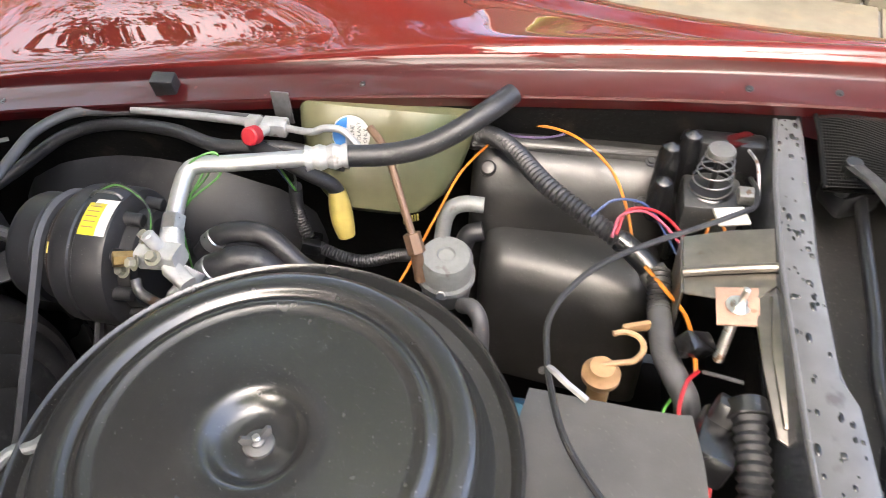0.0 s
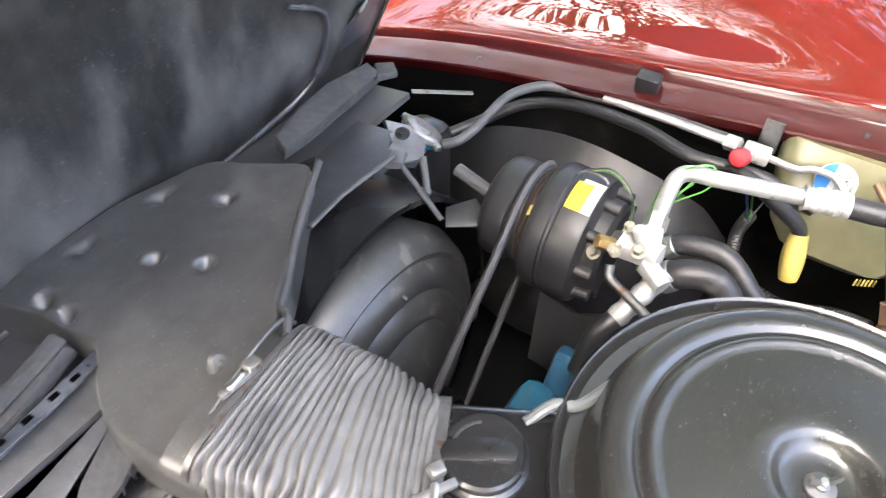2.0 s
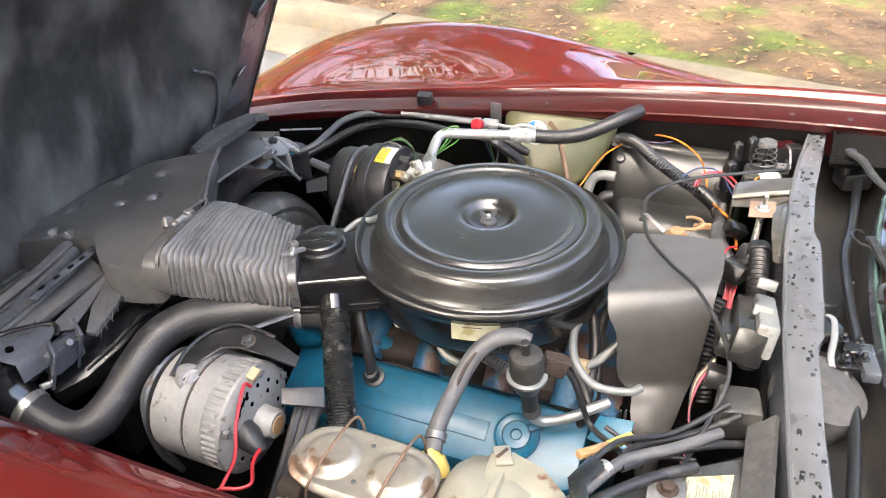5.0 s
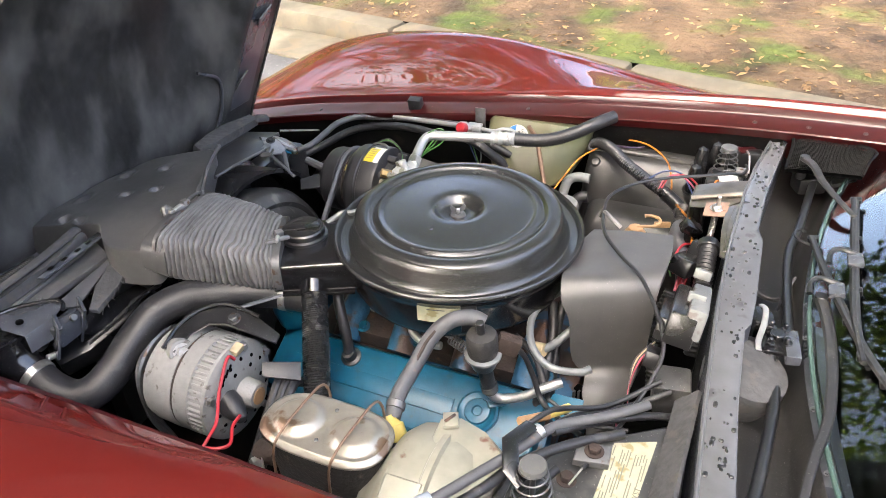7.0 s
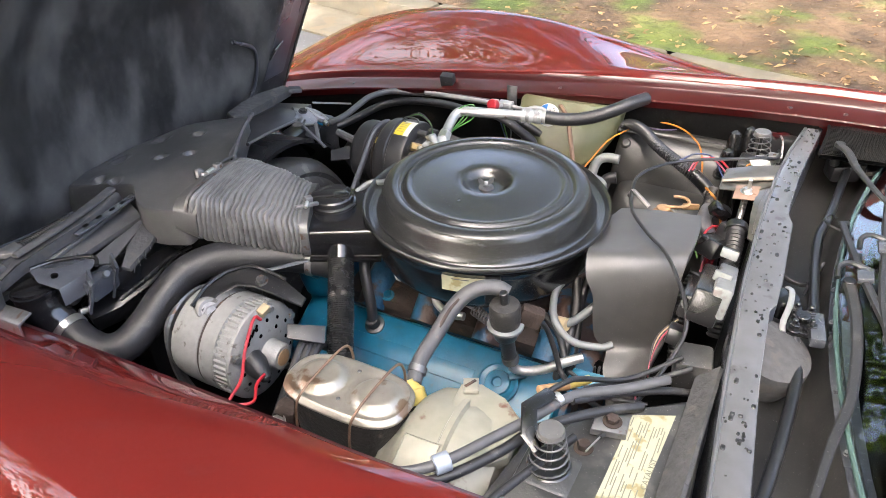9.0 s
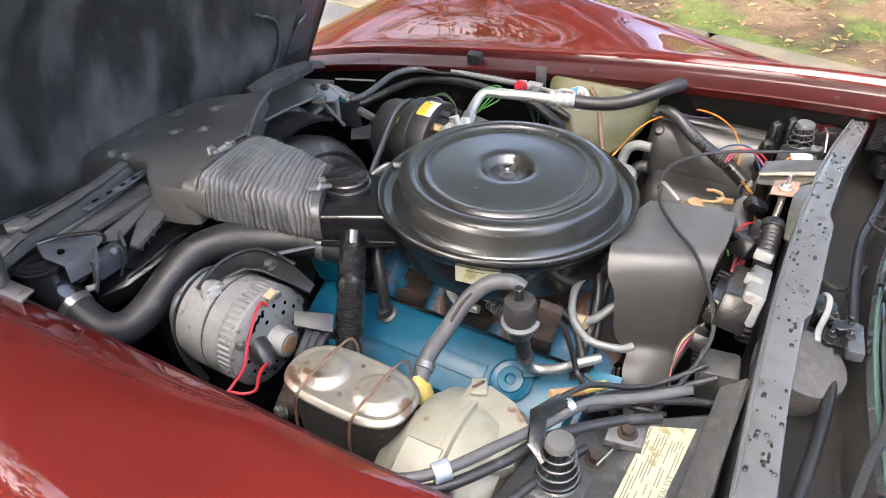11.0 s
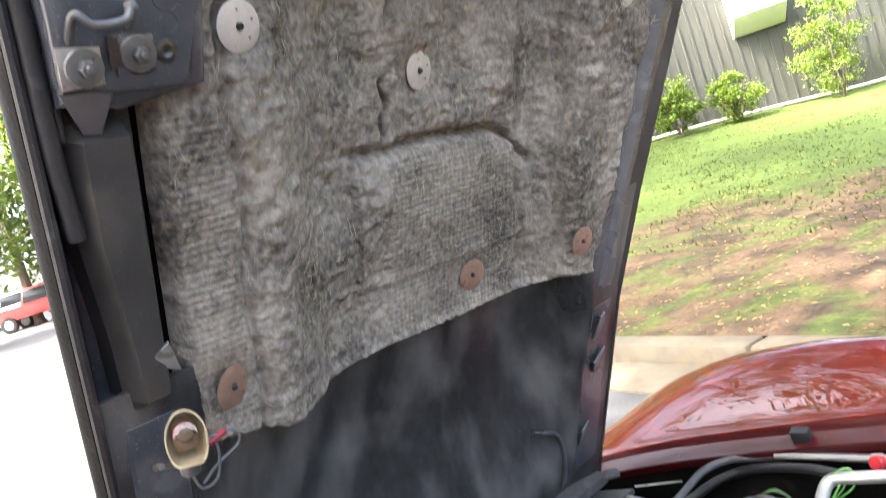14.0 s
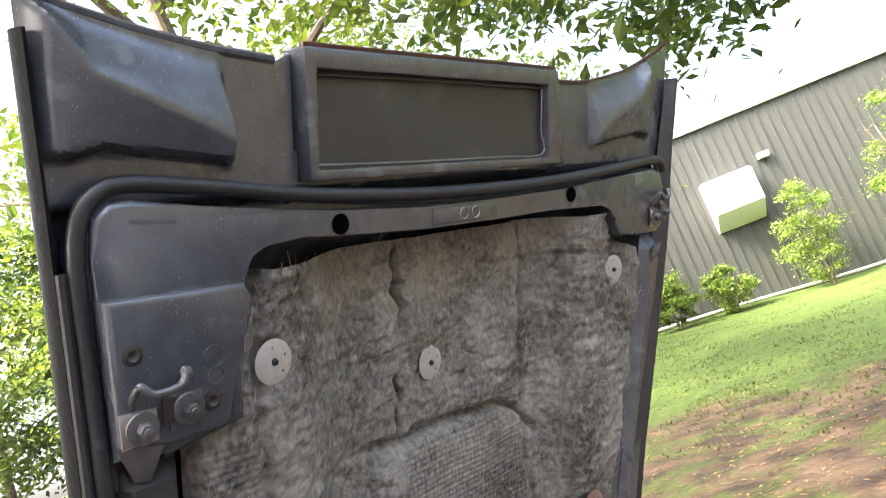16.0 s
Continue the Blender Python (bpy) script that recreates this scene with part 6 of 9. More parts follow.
part("case", moulded(0.095, 0.352, [(0.62, 0.785), (0.54, 0.79), (0.515, 0.787), (0.495, 0.776), (0.475, 0.752), (0.46, 0.72), (0.45, 0.68), (0.445, 0.52)], 0.022), HEATER, heater, "scuffed brown black case", 60)
part("lid", moulded(0.088, 0.345, [(0.64, 0.794), (0.54, 0.797), (0.522, 0.796), (0.516, 0.79), (0.518, 0.782)], 0.006), HEATER, heater)
part("rim", tube([(0.09, 0.514, 0.790), (0.22, 0.516, 0.793), (0.35, 0.518, 0.797)], 0.0035, 8), HEATER, heater)
part("end_rib", tube([(0.352, 0.52, 0.797), (0.355, 0.495, 0.785), (0.357, 0.475, 0.76), (0.358, 0.46, 0.72), (0.358, 0.452, 0.68)], 0.005, 8), HEATER, heater)
part("blower_step", moulded(0.118, 0.345, [(0.46, 0.704), (0.435, 0.703), (0.41, 0.698), (0.39, 0.688), (0.372, 0.668), (0.362, 0.64), (0.355, 0.58), (0.35, 0.50)], 0.03, 0.03), HEATER, heater, "scuffed blower housing step", 60)
part("boss", lathe([(0.012, -0.02), (0.011, 0.004), (0.008, 0.007), (0.0005, 0.008)], (0.318, 0.472, 0.752), (0, -0.8, 0.6), 20), HEATER, heater)
part("boss", lathe([(0.012, -0.02), (0.011, 0.004), (0.008, 0.007), (0.0005, 0.008)], (0.115, 0.49, 0.772), (0, -0.6, 0.8), 20), HEATER, heater)
for x, y, z in ((0.125, 0.505, 0.783), (0.322, 0.512, 0.792), (0.33, 0.40, 0.69)):
    part("screw", bolt((x, y, z), (0, -0.4, 1), 0.005, 0.004), BLACK, heater)
part("pipe", tube([(0.118, 0.43, 0.762), (0.09, 0.428, 0.762), (0.072, 0.42, 0.75), (0.066, 0.405, 0.71), (0.066, 0.40, 0.66)], 0.0105, 14), ALU_DULL, heater, "grey heater pipe")
part("pipe", tube([(0.118, 0.425, 0.72), (0.10, 0.42, 0.715), (0.09, 0.41, 0.69)], 0.013, 14), RUBBER, heater, "black heater pipe stub")
part("back_panel", box((0.40, 0.50, 0.72), (0.10, 0.03, 0.26), 0.008), PLASTIC, heater)
harness = thing("engine_harness", (0.25, 0.4, 0.7), "black corrugated wiring harness across the heater box", "wiring")
part("sleeve", corrugated([(0.095, 0.525, 0.795), (0.115, 0.515, 0.808), (0.15, 0.475, 0.818), (0.195, 0.42, 0.816), (0.245, 0.385, 0.806), (0.292, 0.355, 0.797)], 0.0125, 0.0025, 0.0062, 16), RUBBER, harness)
part("taped_end", tube([(0.285, 0.359, 0.799), (0.31, 0.342, 0.79), (0.326, 0.327, 0.782)], 0.0135, 14), PLASTIC, harness, "taped harness junction")
part("band", cyl((0.322, 0.331, 0.785), (0.336, 0.317, 0.776), 0.016, 20), STEEL_WORN, harness)
part("sleeve", corrugated([(0.330, 0.322, 0.790), (0.331, 0.305, 0.788), (0.332, 0.285, 0.781), (0.332, 0.268, 0.781)], 0.0138, 0.0025, 0.0062, 16), RUBBER, harness)
part("hose", tube([(0.333, 0.285, 0.778), (0.332, 0.25, 0.785), (0.335, 0.216, 0.788), (0.345, 0.19, 0.786), (0.358, 0.168, 0.775), (0.365, 0.15, 0.73)], 0.0132, 14), RUBBER_GREY, harness, "grey rubber sleeve")
for pts, m, r in (([(0.105, 0.53, 0.80), (0.16, 0.535, 0.815), (0.22, 0.515, 0.82), (0.268, 0.461, 0.818), (0.29, 0.40, 0.812), (0.30, 0.352, 0.80)], WIRE_ORANGE, 0.0026), ([(0.105, 0.54, 0.80), (0.15, 0.525, 0.802), (0.20, 0.53, 0.805), (0.235, 0.555, 0.815), (0.225, 0.59, 0.83)], WIRE_PURPLE, 0.0022), ([(0.28, 0.355, 0.81), (0.29, 0.38, 0.826), (0.32, 0.375, 0.834), (0.345, 0.35, 0.832), (0.365, 0.325, 0.815)], WIRE_RED, 0.0026), ([(0.275, 0.35, 0.81), (0.283, 0.372, 0.824), (0.31, 0.372, 0.834), (0.34, 0.345, 0.828), (0.36, 0.32, 0.81)], WIRE_PINK, 0.0024), ([(0.25, 0.375, 0.815), (0.275, 0.395, 0.826), (0.31, 0.385, 0.832), (0.335, 0.345, 0.822), (0.352, 0.325, 0.805)], WIRE_BLUE, 0.0022), ([(0.372, 0.345, 0.83), (0.378, 0.36, 0.842), (0.39, 0.355, 0.84), (0.398, 0.335, 0.825)], WIRE_ORANGE, 0.0026), ([(0.315, 0.325, 0.795), (0.335, 0.29, 0.80), (0.355, 0.255, 0.802), (0.362, 0.215, 0.80), (0.365, 0.195, 0.79)], WIRE_ORANGE, 0.0034), ([(0.365, 0.19, 0.80), (0.352, 0.17, 0.806), (0.345, 0.14, 0.80), (0.35, 0.11, 0.785)], WIRE_RED, 0.003), ([(0.37, 0.19, 0.80), (0.385, 0.18, 0.81), (0.405, 0.18, 0.805)], RUBBER_GREY, 0.003), ([(0.345, 0.175, 0.77), (0.335, 0.15, 0.775), (0.345, 0.12, 0.77)], WIRE_GREEN, 0.0022), ([(0.39, 0.16, 0.79), (0.385, 0.14, 0.80), (0.39, 0.12, 0.795), (0.40, 0.10, 0.78)], WIRE_GREEN, 0.0022), ([(0.40, 0.17, 0.785), (0.392, 0.15, 0.79), (0.402, 0.13, 0.785)], WHITE, 0.002), ([(0.385, 0.13, 0.82), (0.392, 0.142, 0.832), (0.405, 0.135, 0.83)], WIRE_PINK, 0.003)):
    part("wire", tube(pts, r * 0.72, 8), m, harness)
relay = thing("fuse_connector", (0.375, 0.115, 0.78), "black plastic wiring connector with red leads", "connector")
part("shell", box((0.370, 0.102, 0.815), (0.036, 0.075, 0.032), 0.005, (-22, 10, -20)), PLASTIC, relay)
part("collar", box((0.381, 0.125, 0.826), (0.03, 0.02, 0.036), 0.004, (-22, 10, -20)), BLACK, relay)
for i in range(4):
    part("lead", tube([(0.362 + 0.004 * i, 0.088, 0.80), (0.36 + 0.004 * i, 0.07, 0.785), (0.362 + 0.003 * i, 0.05, 0.76)], 0.0024, 6), WIRE_RED if i % 2 else WIRE_PINK, relay)
part("clip", box((0.358, 0.205, 0.822), (0.036, 0.022, 0.022), 0.004, (15, 30, 30)), PLASTIC, relay)
loom = thing("wiring_loom", (0.397, 0.09, 0.7), "black ribbed loom with a clamp collar", "wiring")
part("sleeve", corrugated([(0.396, 0.128, 0.838), (0.399, 0.10, 0.832), (0.401, 0.06, 0.82), (0.405, 0.02, 0.79), (0.41, -0.01, 0.72)], 0.0155, 0.003, 0.0085, 18), RUBBER, loom)
part("collar", cyl((0.395, 0.136, 0.838), (0.397, 0.12, 0.836), 0.019, 20), PLASTIC, loom)
for z, x, y in ((0.0, 0.345, 0.06), (0.0, 0.35, 0.02)):
    part("sleeve", corrugated([(x + 0.01, y, 0.785), (x, y - 0.04, 0.74), (x + 0.01, y - 0.08, 0.68)], 0.0115, 0.002, 0.007, 14), RUBBER, loom)
cover = thing("steel_cover", (0.40, 0.30, 0.72), "brushed steel cover box at the cowl", "cover")
part("top", slab([(0.347, 0.332, 0.842), (0.392, 0.334, 0.856), (0.437, 0.333, 0.868), (0.433, 0.282, 0.867), (0.346, 0.284, 0.840)], 0.004), STEEL_BRUSHED, cover)
part("front_lip", slab([(0.346, 0.278, 0.838), (0.432, 0.274, 0.864), (0.433, 0.262, 0.864), (0.411, 0.244, 0.857), (0.381, 0.246, 0.847), (0.346, 0.258, 0.836)], 0.003), STEEL_BRUSHED, cover)
part("bead", tube([(0.345, 0.281, 0.841), (0.390, 0.280, 0.855), (0.434, 0.278, 0.868)], 0.0048, 10), STEEL_BRUSHED, cover)
part("corner_strip", slab([(0.436, 0.262, 0.862), (0.412, 0.246, 0.856), (0.408, 0.219, 0.854), (0.410, 0.166, 0.851), (0.416, 0.100, 0.845), (0.424, 0.094, 0.845), (0.434, 0.096, 0.845), (0.436, 0.195, 0.856)], 0.004), STEEL_BRUSHED, cover)
part("raised_tongue", slab([(0.431, 0.250, 0.863), (0.422, 0.246, 0.860), (0.418, 0.18, 0.856), (0.421, 0.108, 0.849), (0.430, 0.106, 0.850), (0.431, 0.18, 0.859)], 0.004, 0.0018), STEEL_BRUSHED, cover)
part("end_wall", slab([(0.347, 0.332, 0.842), (0.346, 0.258, 0.836), (0.347, 0.256, 0.78), (0.348, 0.33, 0.78)], 0.003), STEEL_BRUSHED, cover)
part("side", prism([(0.0, -0.17), (0.12, -0.17), (0.10, 0.0), (0.0, 0.0)], (0.428, 0.235, 0.842), (0, -1, 0), (0, 0, 1), 0.006, 0.002), BLACK_SATIN, cover)
adj = thing("adjuster_bracket", (0.393, 0.215, 0.8), "square plated bracket with an adjusting screw", "bracket")
part("plate", prism([(-0.020, -0.022), (0.020, -0.022), (0.020, 0.022), (-0.020, 0.022)], (0.393, 0.235, 0.850), (1, 0, 0.15), (0, 1, 0.1), 0.003, 0.001), WASHER_PINK, adj)
part("nut", bolt((0.393, 0.235, 0.853), (0, 0, 1), 0.008, 0.007), STEEL, adj)
part("screw", cyl((0.393, 0.235, 0.80), (0.395, 0.235, 0.878), 0.0035, 10), STEEL, adj)
part("rod", corrugated([(0.393, 0.235, 0.85), (0.392, 0.230, 0.82), (0.39, 0.222, 0.78)], 0.006, 0.001, 0.003), STEEL_WORN, adj)


def latch_spring(x, y, z, label):
    """A hood latch: black pan, pop-up spring and round button."""
    t = thing("hood_latch", (x, y, z - 0.06), label, "hood latch", "hood latches")
    part("pan", box((x + 0.002, y - 0.006, z - 0.025), (0.068, 0.06, 0.05), 0.006), PLASTIC_DUSTY, t)
    part("seat", lathe([(0.027, 0), (0.025, 0.0015), (0.015, 0.0005), (0.0005, 0.0005)], (x, y, z), (0, 0, 1), 30), BLACK, t)
    part("spring", coil((x, y, z + 0.002), (x, y, z + 0.055), 0.025, 4.5, 0.0013, taper=0.6), DULL, t, "coil spring")
    part("stem", cyl((x, y, z), (x, y, z + 0.052), 0.0035, 12), BLACK, t)
    part("button", lathe([(0.008, 0), (0.0155, 0.002), (0.016, 0.006), (0.0145, 0.009), (0.0005, 0.0095)], (x, y, z + 0.05), (0, 0, 1), 28), DUSTY, t, "round grey button")
    return t


lt = latch_spring(0.386, 0.442, 0.818, "black hood latch with a coil spring beside the cowl")
for dx, dy, h in ((-0.05, 0.03, 0.055), (-0.025, 0.05, 0.06), (-0.055, -0.005, 0.03)):
    part("guide", lathe([(0.016, -0.03), (0.014, h - 0.02), (0.010, h - 0.006), (0.0005, h)], (0.386 + dx, 0.442 + dy, 0.802), (0, 0, 1), 20), PLASTIC, lt)
part("cable_clip", box((0.418, 0.402, 0.846), (0.022, 0.018, 0.014), 0.002), STEEL_WORN, lt)
part("hook", box((0.398, 0.366, 0.846), (0.04, 0.022, 0.004), 0.001, (15, 12, 25)), WHITE, lt, "bare bright latch plate")
part("clevis", tube([(0.418, 0.455, 0.868), (0.425, 0.43, 0.868), (0.43, 0.405, 0.845)], 0.002, 6), STEEL_WORN, lt)
cable = thing("release_cable", (0.3, 0.0, 0.8), "black hood release cable looping over the ignition shield", "cable")
part("sheath", tube([(0.422, 0.428, 0.850), (0.426, 0.406, 0.852), (0.420, 0.375, 0.857), (0.400, 0.352, 0.865), (0.357, 0.320, 0.869), (0.306, 0.285, 0.873), (0.258, 0.246, 0.875), (0.228, 0.205, 0.875), (0.215, 0.169, 0.874), (0.217, 0.135, 0.873), (0.222, 0.106, 0.873), (0.240, 0.049, 0.876), (0.278, -0.007, 0.879), (0.318, -0.056, 0.883), (0.350, -0.110, 0.878), (0.370, -0.149, 0.868), (0.379, -0.18, 0.85), (0.372, -0.217, 0.83), (0.354, -0.28, 0.812), (0.335, -0.36, 0.82), (0.33, -0.40, 0.84)], 0.0030, 8, 8), RUBBER, cable)
part("clip", tube([(0.214, 0.125, 0.86), (0.222, 0.118, 0.875), (0.236, 0.108, 0.872), (0.255, 0.10, 0.862)], 0.0035, 6), STEEL_WORN, cable)
part("inner_wire", sweep([Vector((0.33, -0.40, 0.84)), Vector((0.325, -0.44, 0.855))], 0.0012, 6), STEEL, cable)
dip = thing("dipstick", (0.268, 0.16, 0.7), "tan dipstick with a curled handle", "dipstick")
part("cap", lathe([(0.0165, 0.0), (0.0185, 0.004), (0.0185, 0.010), (0.014, 0.014), (0.012, 0.020), (0.0005, 0.021)], (0.270, 0.158, 0.812), (0, 0, 1), 28), TAN, dip)
part("tube", cyl((0.272, 0.16, 0.64), (0.270, 0.158, 0.812), 0.011, 14), TAN, dip)
part("handle", sweep(spline([(0.268, 0.160, 0.830), (0.282, 0.163, 0.833), (0.298, 0.168, 0.834), (0.307, 0.181, 0.835), (0.303, 0.194, 0.836), (0.290, 0.199, 0.836), (0.278, 0.195, 0.836)], 8), 0.0030, 8), TAN, dip)
part("clip", box((0.305, 0.235, 0.80), (0.03, 0.006, 0.012), 0.002, (0, 0, 20)), TAN, dip)

# ---- ignition shield ----
shield = thing("ignition_shield", (0.28, 0.0, 0.55), "grained black plastic shield over the distributor", "shield")
SHL = [(0.208, 0.122, 0.832), (0.200, 0.060, 0.838), (0.205, -0.020, 0.850), (0.208, -0.068, 0.862), (0.213, -0.090, 0.856), (0.219, -0.103, 0.838), (0.234, -0.104, 0.800), (0.240, -0.095, 0.725), (0.262, -0.099, 0.702), (0.268, -0.130, 0.690), (0.284, -0.155, 0.650), (0.290, -0.165, 0.60)]
SHR = [(0.338, 0.094, 0.866), (0.345, 0.050, 0.868), (0.347, 0.000, 0.871), (0.345, -0.030, 0.867), (0.344, -0.044, 0.856), (0.343, -0.052, 0.836), (0.342, -0.055, 0.800), (0.337, -0.058, 0.725), (0.331, -0.070, 0.700), (0.324, -0.105, 0.680), (0.316, -0.135, 0.650), (0.31, -0.15, 0.60)]
SHL, SHR = spline(SHL, 4), spline(SHR, 4)


def shell_pt(s, t):
    """The shield: a flat top, a sharp bend, a slanting front; its edges turned down."""
    i = min(len(SHL) - 1, round(t * (len(SHL) - 1)))
    if s < 0.08 or s > 0.92:
        k = (0.08 - s) / 0.08 if s < 0.5 else (s - 0.92) / 0.08
        e = SHL[i] if s < 0.5 else SHR[i]
        return e + Vector(((0.004 if s < 0.5 else -0.002) * k, 0.016 * k * smooth01((0.88 - e.z) / 0.06), -0.022 * k))
    u = (s - 0.08) / 0.84
    p = SHL[i].lerp(SHR[i], u)
    return p + Vector((0, -0.004, 0.004)) * math.sin(math.pi * u) + Vector((0, 0, 0.002 * noise.noise(p * 25)))


part("cover", sheet(shell_pt, 25, len(SHL) - 1, 0.003), GRAINED, shield, smooth=50)
part("vent_slot", box((0.262, -0.115, 0.66), (0.03, 0.014, 0.05), 0.004, (0, 0, -20)), VOID, shield)
for i in range(4):
    part("vent_bar", box((0.25 + 0.007 * i, -0.125 + 0.003 * i, 0.66), (0.003, 0.006, 0.05), 0.001, (0, 0, -20)), GRAINED, shield)
blue = thing("blue_bracket", (0.21, 0.11, 0.78), "blue painted bracket beside the ignition shield", "bracket")
part("plate", prism([(-0.018, -0.022), (0.018, -0.018), (0.016, 0.016), (-0.012, 0.018)], (0.205, 0.118, 0.775), (1, -0.2, 0), (0, 1, 0.4), 0.006, 0.002), TEAL, blue)
part("plate", prism([(-0.03, -0.02), (0.03, -0.02), (0.03, 0.03), (-0.02, 0.02)], (0.245, -0.175, 0.685), (1, -0.2, 0), (0, 1, 0.6), 0.005, 0.002), TEAL, blue)
part("hose", tube([(0.205, 0.10, 0.775), (0.19, 0.085, 0.80), (0.205, 0.07, 0.81), (0.22, 0.06, 0.80)], 0.007, 10), GREYHOSE, blue)

# ---- cowl ----
cowl = thing("cowl_rail", (0.455, 0, 0.82), "black painted cowl rail wet with rain drops", "cowl rail")


def rail_z(y):
    return 0.860 + 0.018 * (1 - min(1, (y / 0.55) ** 2))


RAIL_FRONT = [(-0.56, 0.474), (-0.44, 0.460), (-0.37, 0.454), (-0.26, 0.445), (-0.09, 0.434), (0.09, 0.430), (0.28, 0.433), (0.40, 0.442), (0.55, 0.460)]
RAIL_REAR = [(-0.56, 0.515), (-0.42, 0.497), (-0.26, 0.481), (-0.118, 0.473), (-0.112, 0.4735), (-0.106, 0.4795), (-0.04, 0.480), (0.06, 0.4765), (0.125, 0.475), (0.148, 0.4645), (0.29, 0.467), (0.53, 0.486), (0.56, 0.489)]


def rail_pt(s, t):
    y = -0.56 + 1.105 * t
    a, b = curve(y, RAIL_FRONT), curve(y, RAIL_REAR)
    return Vector((a + (b - a) * s, y, rail_z(y) - 0.003 * abs(2 * s - 1) ** 3))


part("top", sheet(rail_pt, 6, 220, 0.003), WET_BLACK, cowl)
part("front_flange", sheet(lambda s, t: rail_pt(0, t) + Vector((-0.001 - 0.004 * s, 0, -0.075 * s)), 2, 60, 0.003), BLACK_SATIN, cowl)
part("front_edge", tube([rail_pt(0, t) + Vector((-0.001, 0, 0.001)) for t in np.linspace(0, 1, 24)], 0.0028, 8, 3), GREY_SATIN, cowl)
part("rear_flange", sheet(lambda s, t: rail_pt(1, t) + Vector((0.001, 0, -0.08 * s)), 2, 60, 0.003), BLACK_SATIN, cowl)
bm = bmesh.new()
rng = random.Random(9)
for i in range(120):
    t, s = rng.random(), rng.uniform(0.08, 0.92)
    c = rail_pt(s, t)
    r = rng.choice((0.0012, 0.0016, 0.002, 0.003))
    st = rng.uniform(0.8, 2.2)
    n = 10
    loops = [[c + Vector((r * k * math.cos(a), r * k * st * math.sin(a) + 0.2 * r * math.sin(3 * a), h * r)) for a in (2 * math.pi * j / n for j in range(n))] for k, h in ((1, 0.0), (0.85, 0.28), (0.5, 0.45), (0.1, 0.5))]
    rings(bm, loops)
for yc, sc in ((0.33, 0.4), (0.10, 0.7), (0.02, 0.3), (-0.14, 0.6), (-0.36, 0.5), (0.24, 0.8)):
    for k in range(5):
        c = rail_pt(min(0.95, max(0.05, sc + rng.gauss(0, 0.16))), (yc + 0.56 + rng.gauss(0, 0.010)) / 1.105)
        r = rng.uniform(0.0014, 0.0032)
        loops = [[c + Vector((r * q * math.cos(a) * 0.8, r * q * (1.3 + 0.4 * math.sin(2 * a + k)) * math.sin(a), h * r)) for a in (2 * math.pi * j / 12 for j in range(12))] for q, h in ((1, 0.0), (0.85, 0.2), (0.5, 0.3), (0.1, 0.32))]
        rings(bm, loops)
tagged(part("rain_drop", bm, DROP, cowl, "rain drops and runs, their lens shade in the colour"), kind="stuff")
part("corner_post", block((0.418, 0.50, 0.85), (0.415, 0.505, 0.72), 0.035, 0.035, 0.02, 0.02, r=0.6), RED_IN, cowl, "red overspray on the corner")
def well_pt(s, t):
    y = -0.62 + 1.24 * t
    x0 = curve(y, RAIL_REAR) - 0.004
    x1 = 0.560 + 0.3 * (y - 0.05) ** 2
    return Vector((x0 + (x1 - x0) * s, y, 0.795 - 0.028 * math.sin(math.pi * min(1, s * 1.15)) ** 0.7 + 0.05 * smooth01((s - 0.72) / 0.28)))


solo("cowl_well", sheet(well_pt, 14, 40, 0.004), DUSTY_WELL, "dusty black wiper well behind the rail", "cowl", kind="structure")
rib = thing("well_divider", (0.525, 0.12, 0.78), "bare black divider plate in the wiper well", "panel")
part("plate", prism([(-0.035, 0.0), (0.035, 0.0), (0.03, 0.03), (-0.03, 0.022)], (0.525, 0.115, 0.775), (0.25, 1, 0), (0.1, 0, 1), 0.004, 0.001), BLACK_SATIN, rib)
part("seam", tube([(0.474, 0.098, 0.80), (0.49, 0.096, 0.788), (0.508, 0.094, 0.785), (0.52, 0.092, 0.79)], 0.004, 8), RUBBER, rib)
vent = thing("cowl_grille", (0.56, 0.48, 0.86), "black woven mesh over the cowl intake", "grille")


def mesh_pt(s, t):
    a = Vector((0.492, 0.405, 0.868)).lerp(Vector((0.620, 0.410, 0.872)), s)
    b = Vector((0.503, 0.575, 0.878)).lerp(Vector((0.640, 0.508, 0.880)), s)
    return a.lerp(b, t) + Vector((0, 0, 0.004 * math.sin(7 * s) * math.sin(3 * t)))


part("panel", sheet(lambda s, t: mesh_pt(s, t) - Vector((0, 0, 0.006)), 10, 8, 0.002), VOID, vent)
bm = bmesh.new()
for i in range(44):
    sweep([mesh_pt(i / 43, j / 6) for j in range(7)], 0.0006, 4, bm)
for j in range(34):
    sweep([mesh_pt(i / 6, j / 33) + Vector((0, 0, 0.0008)) for i in range(7)], 0.0006, 4, bm)
tagged(part("mesh", bm, DARK, vent, "fine black mesh"), kind="stuff")
part("rim", tube([mesh_pt(0, 0), mesh_pt(0, 0.5), mesh_pt(0, 1), mesh_pt(0.5, 1), mesh_pt(1, 1), mesh_pt(1, 0.5), mesh_pt(1, 0)], 0.003, 6, 4), DARK, vent)

motor = thing("wiper_motor", (0.49, -0.12, 0.8), "greasy wiper motor and linkage in the well", "wiper motor")
part("gear_case", lathe([(0.048, -0.045), (0.056, -0.01), (0.053, 0.010), (0.03, 0.018), (0.0005, 0.02)], (0.486, -0.150, 0.828), (0.25, -0.1, 1), 36), FOAM, motor)
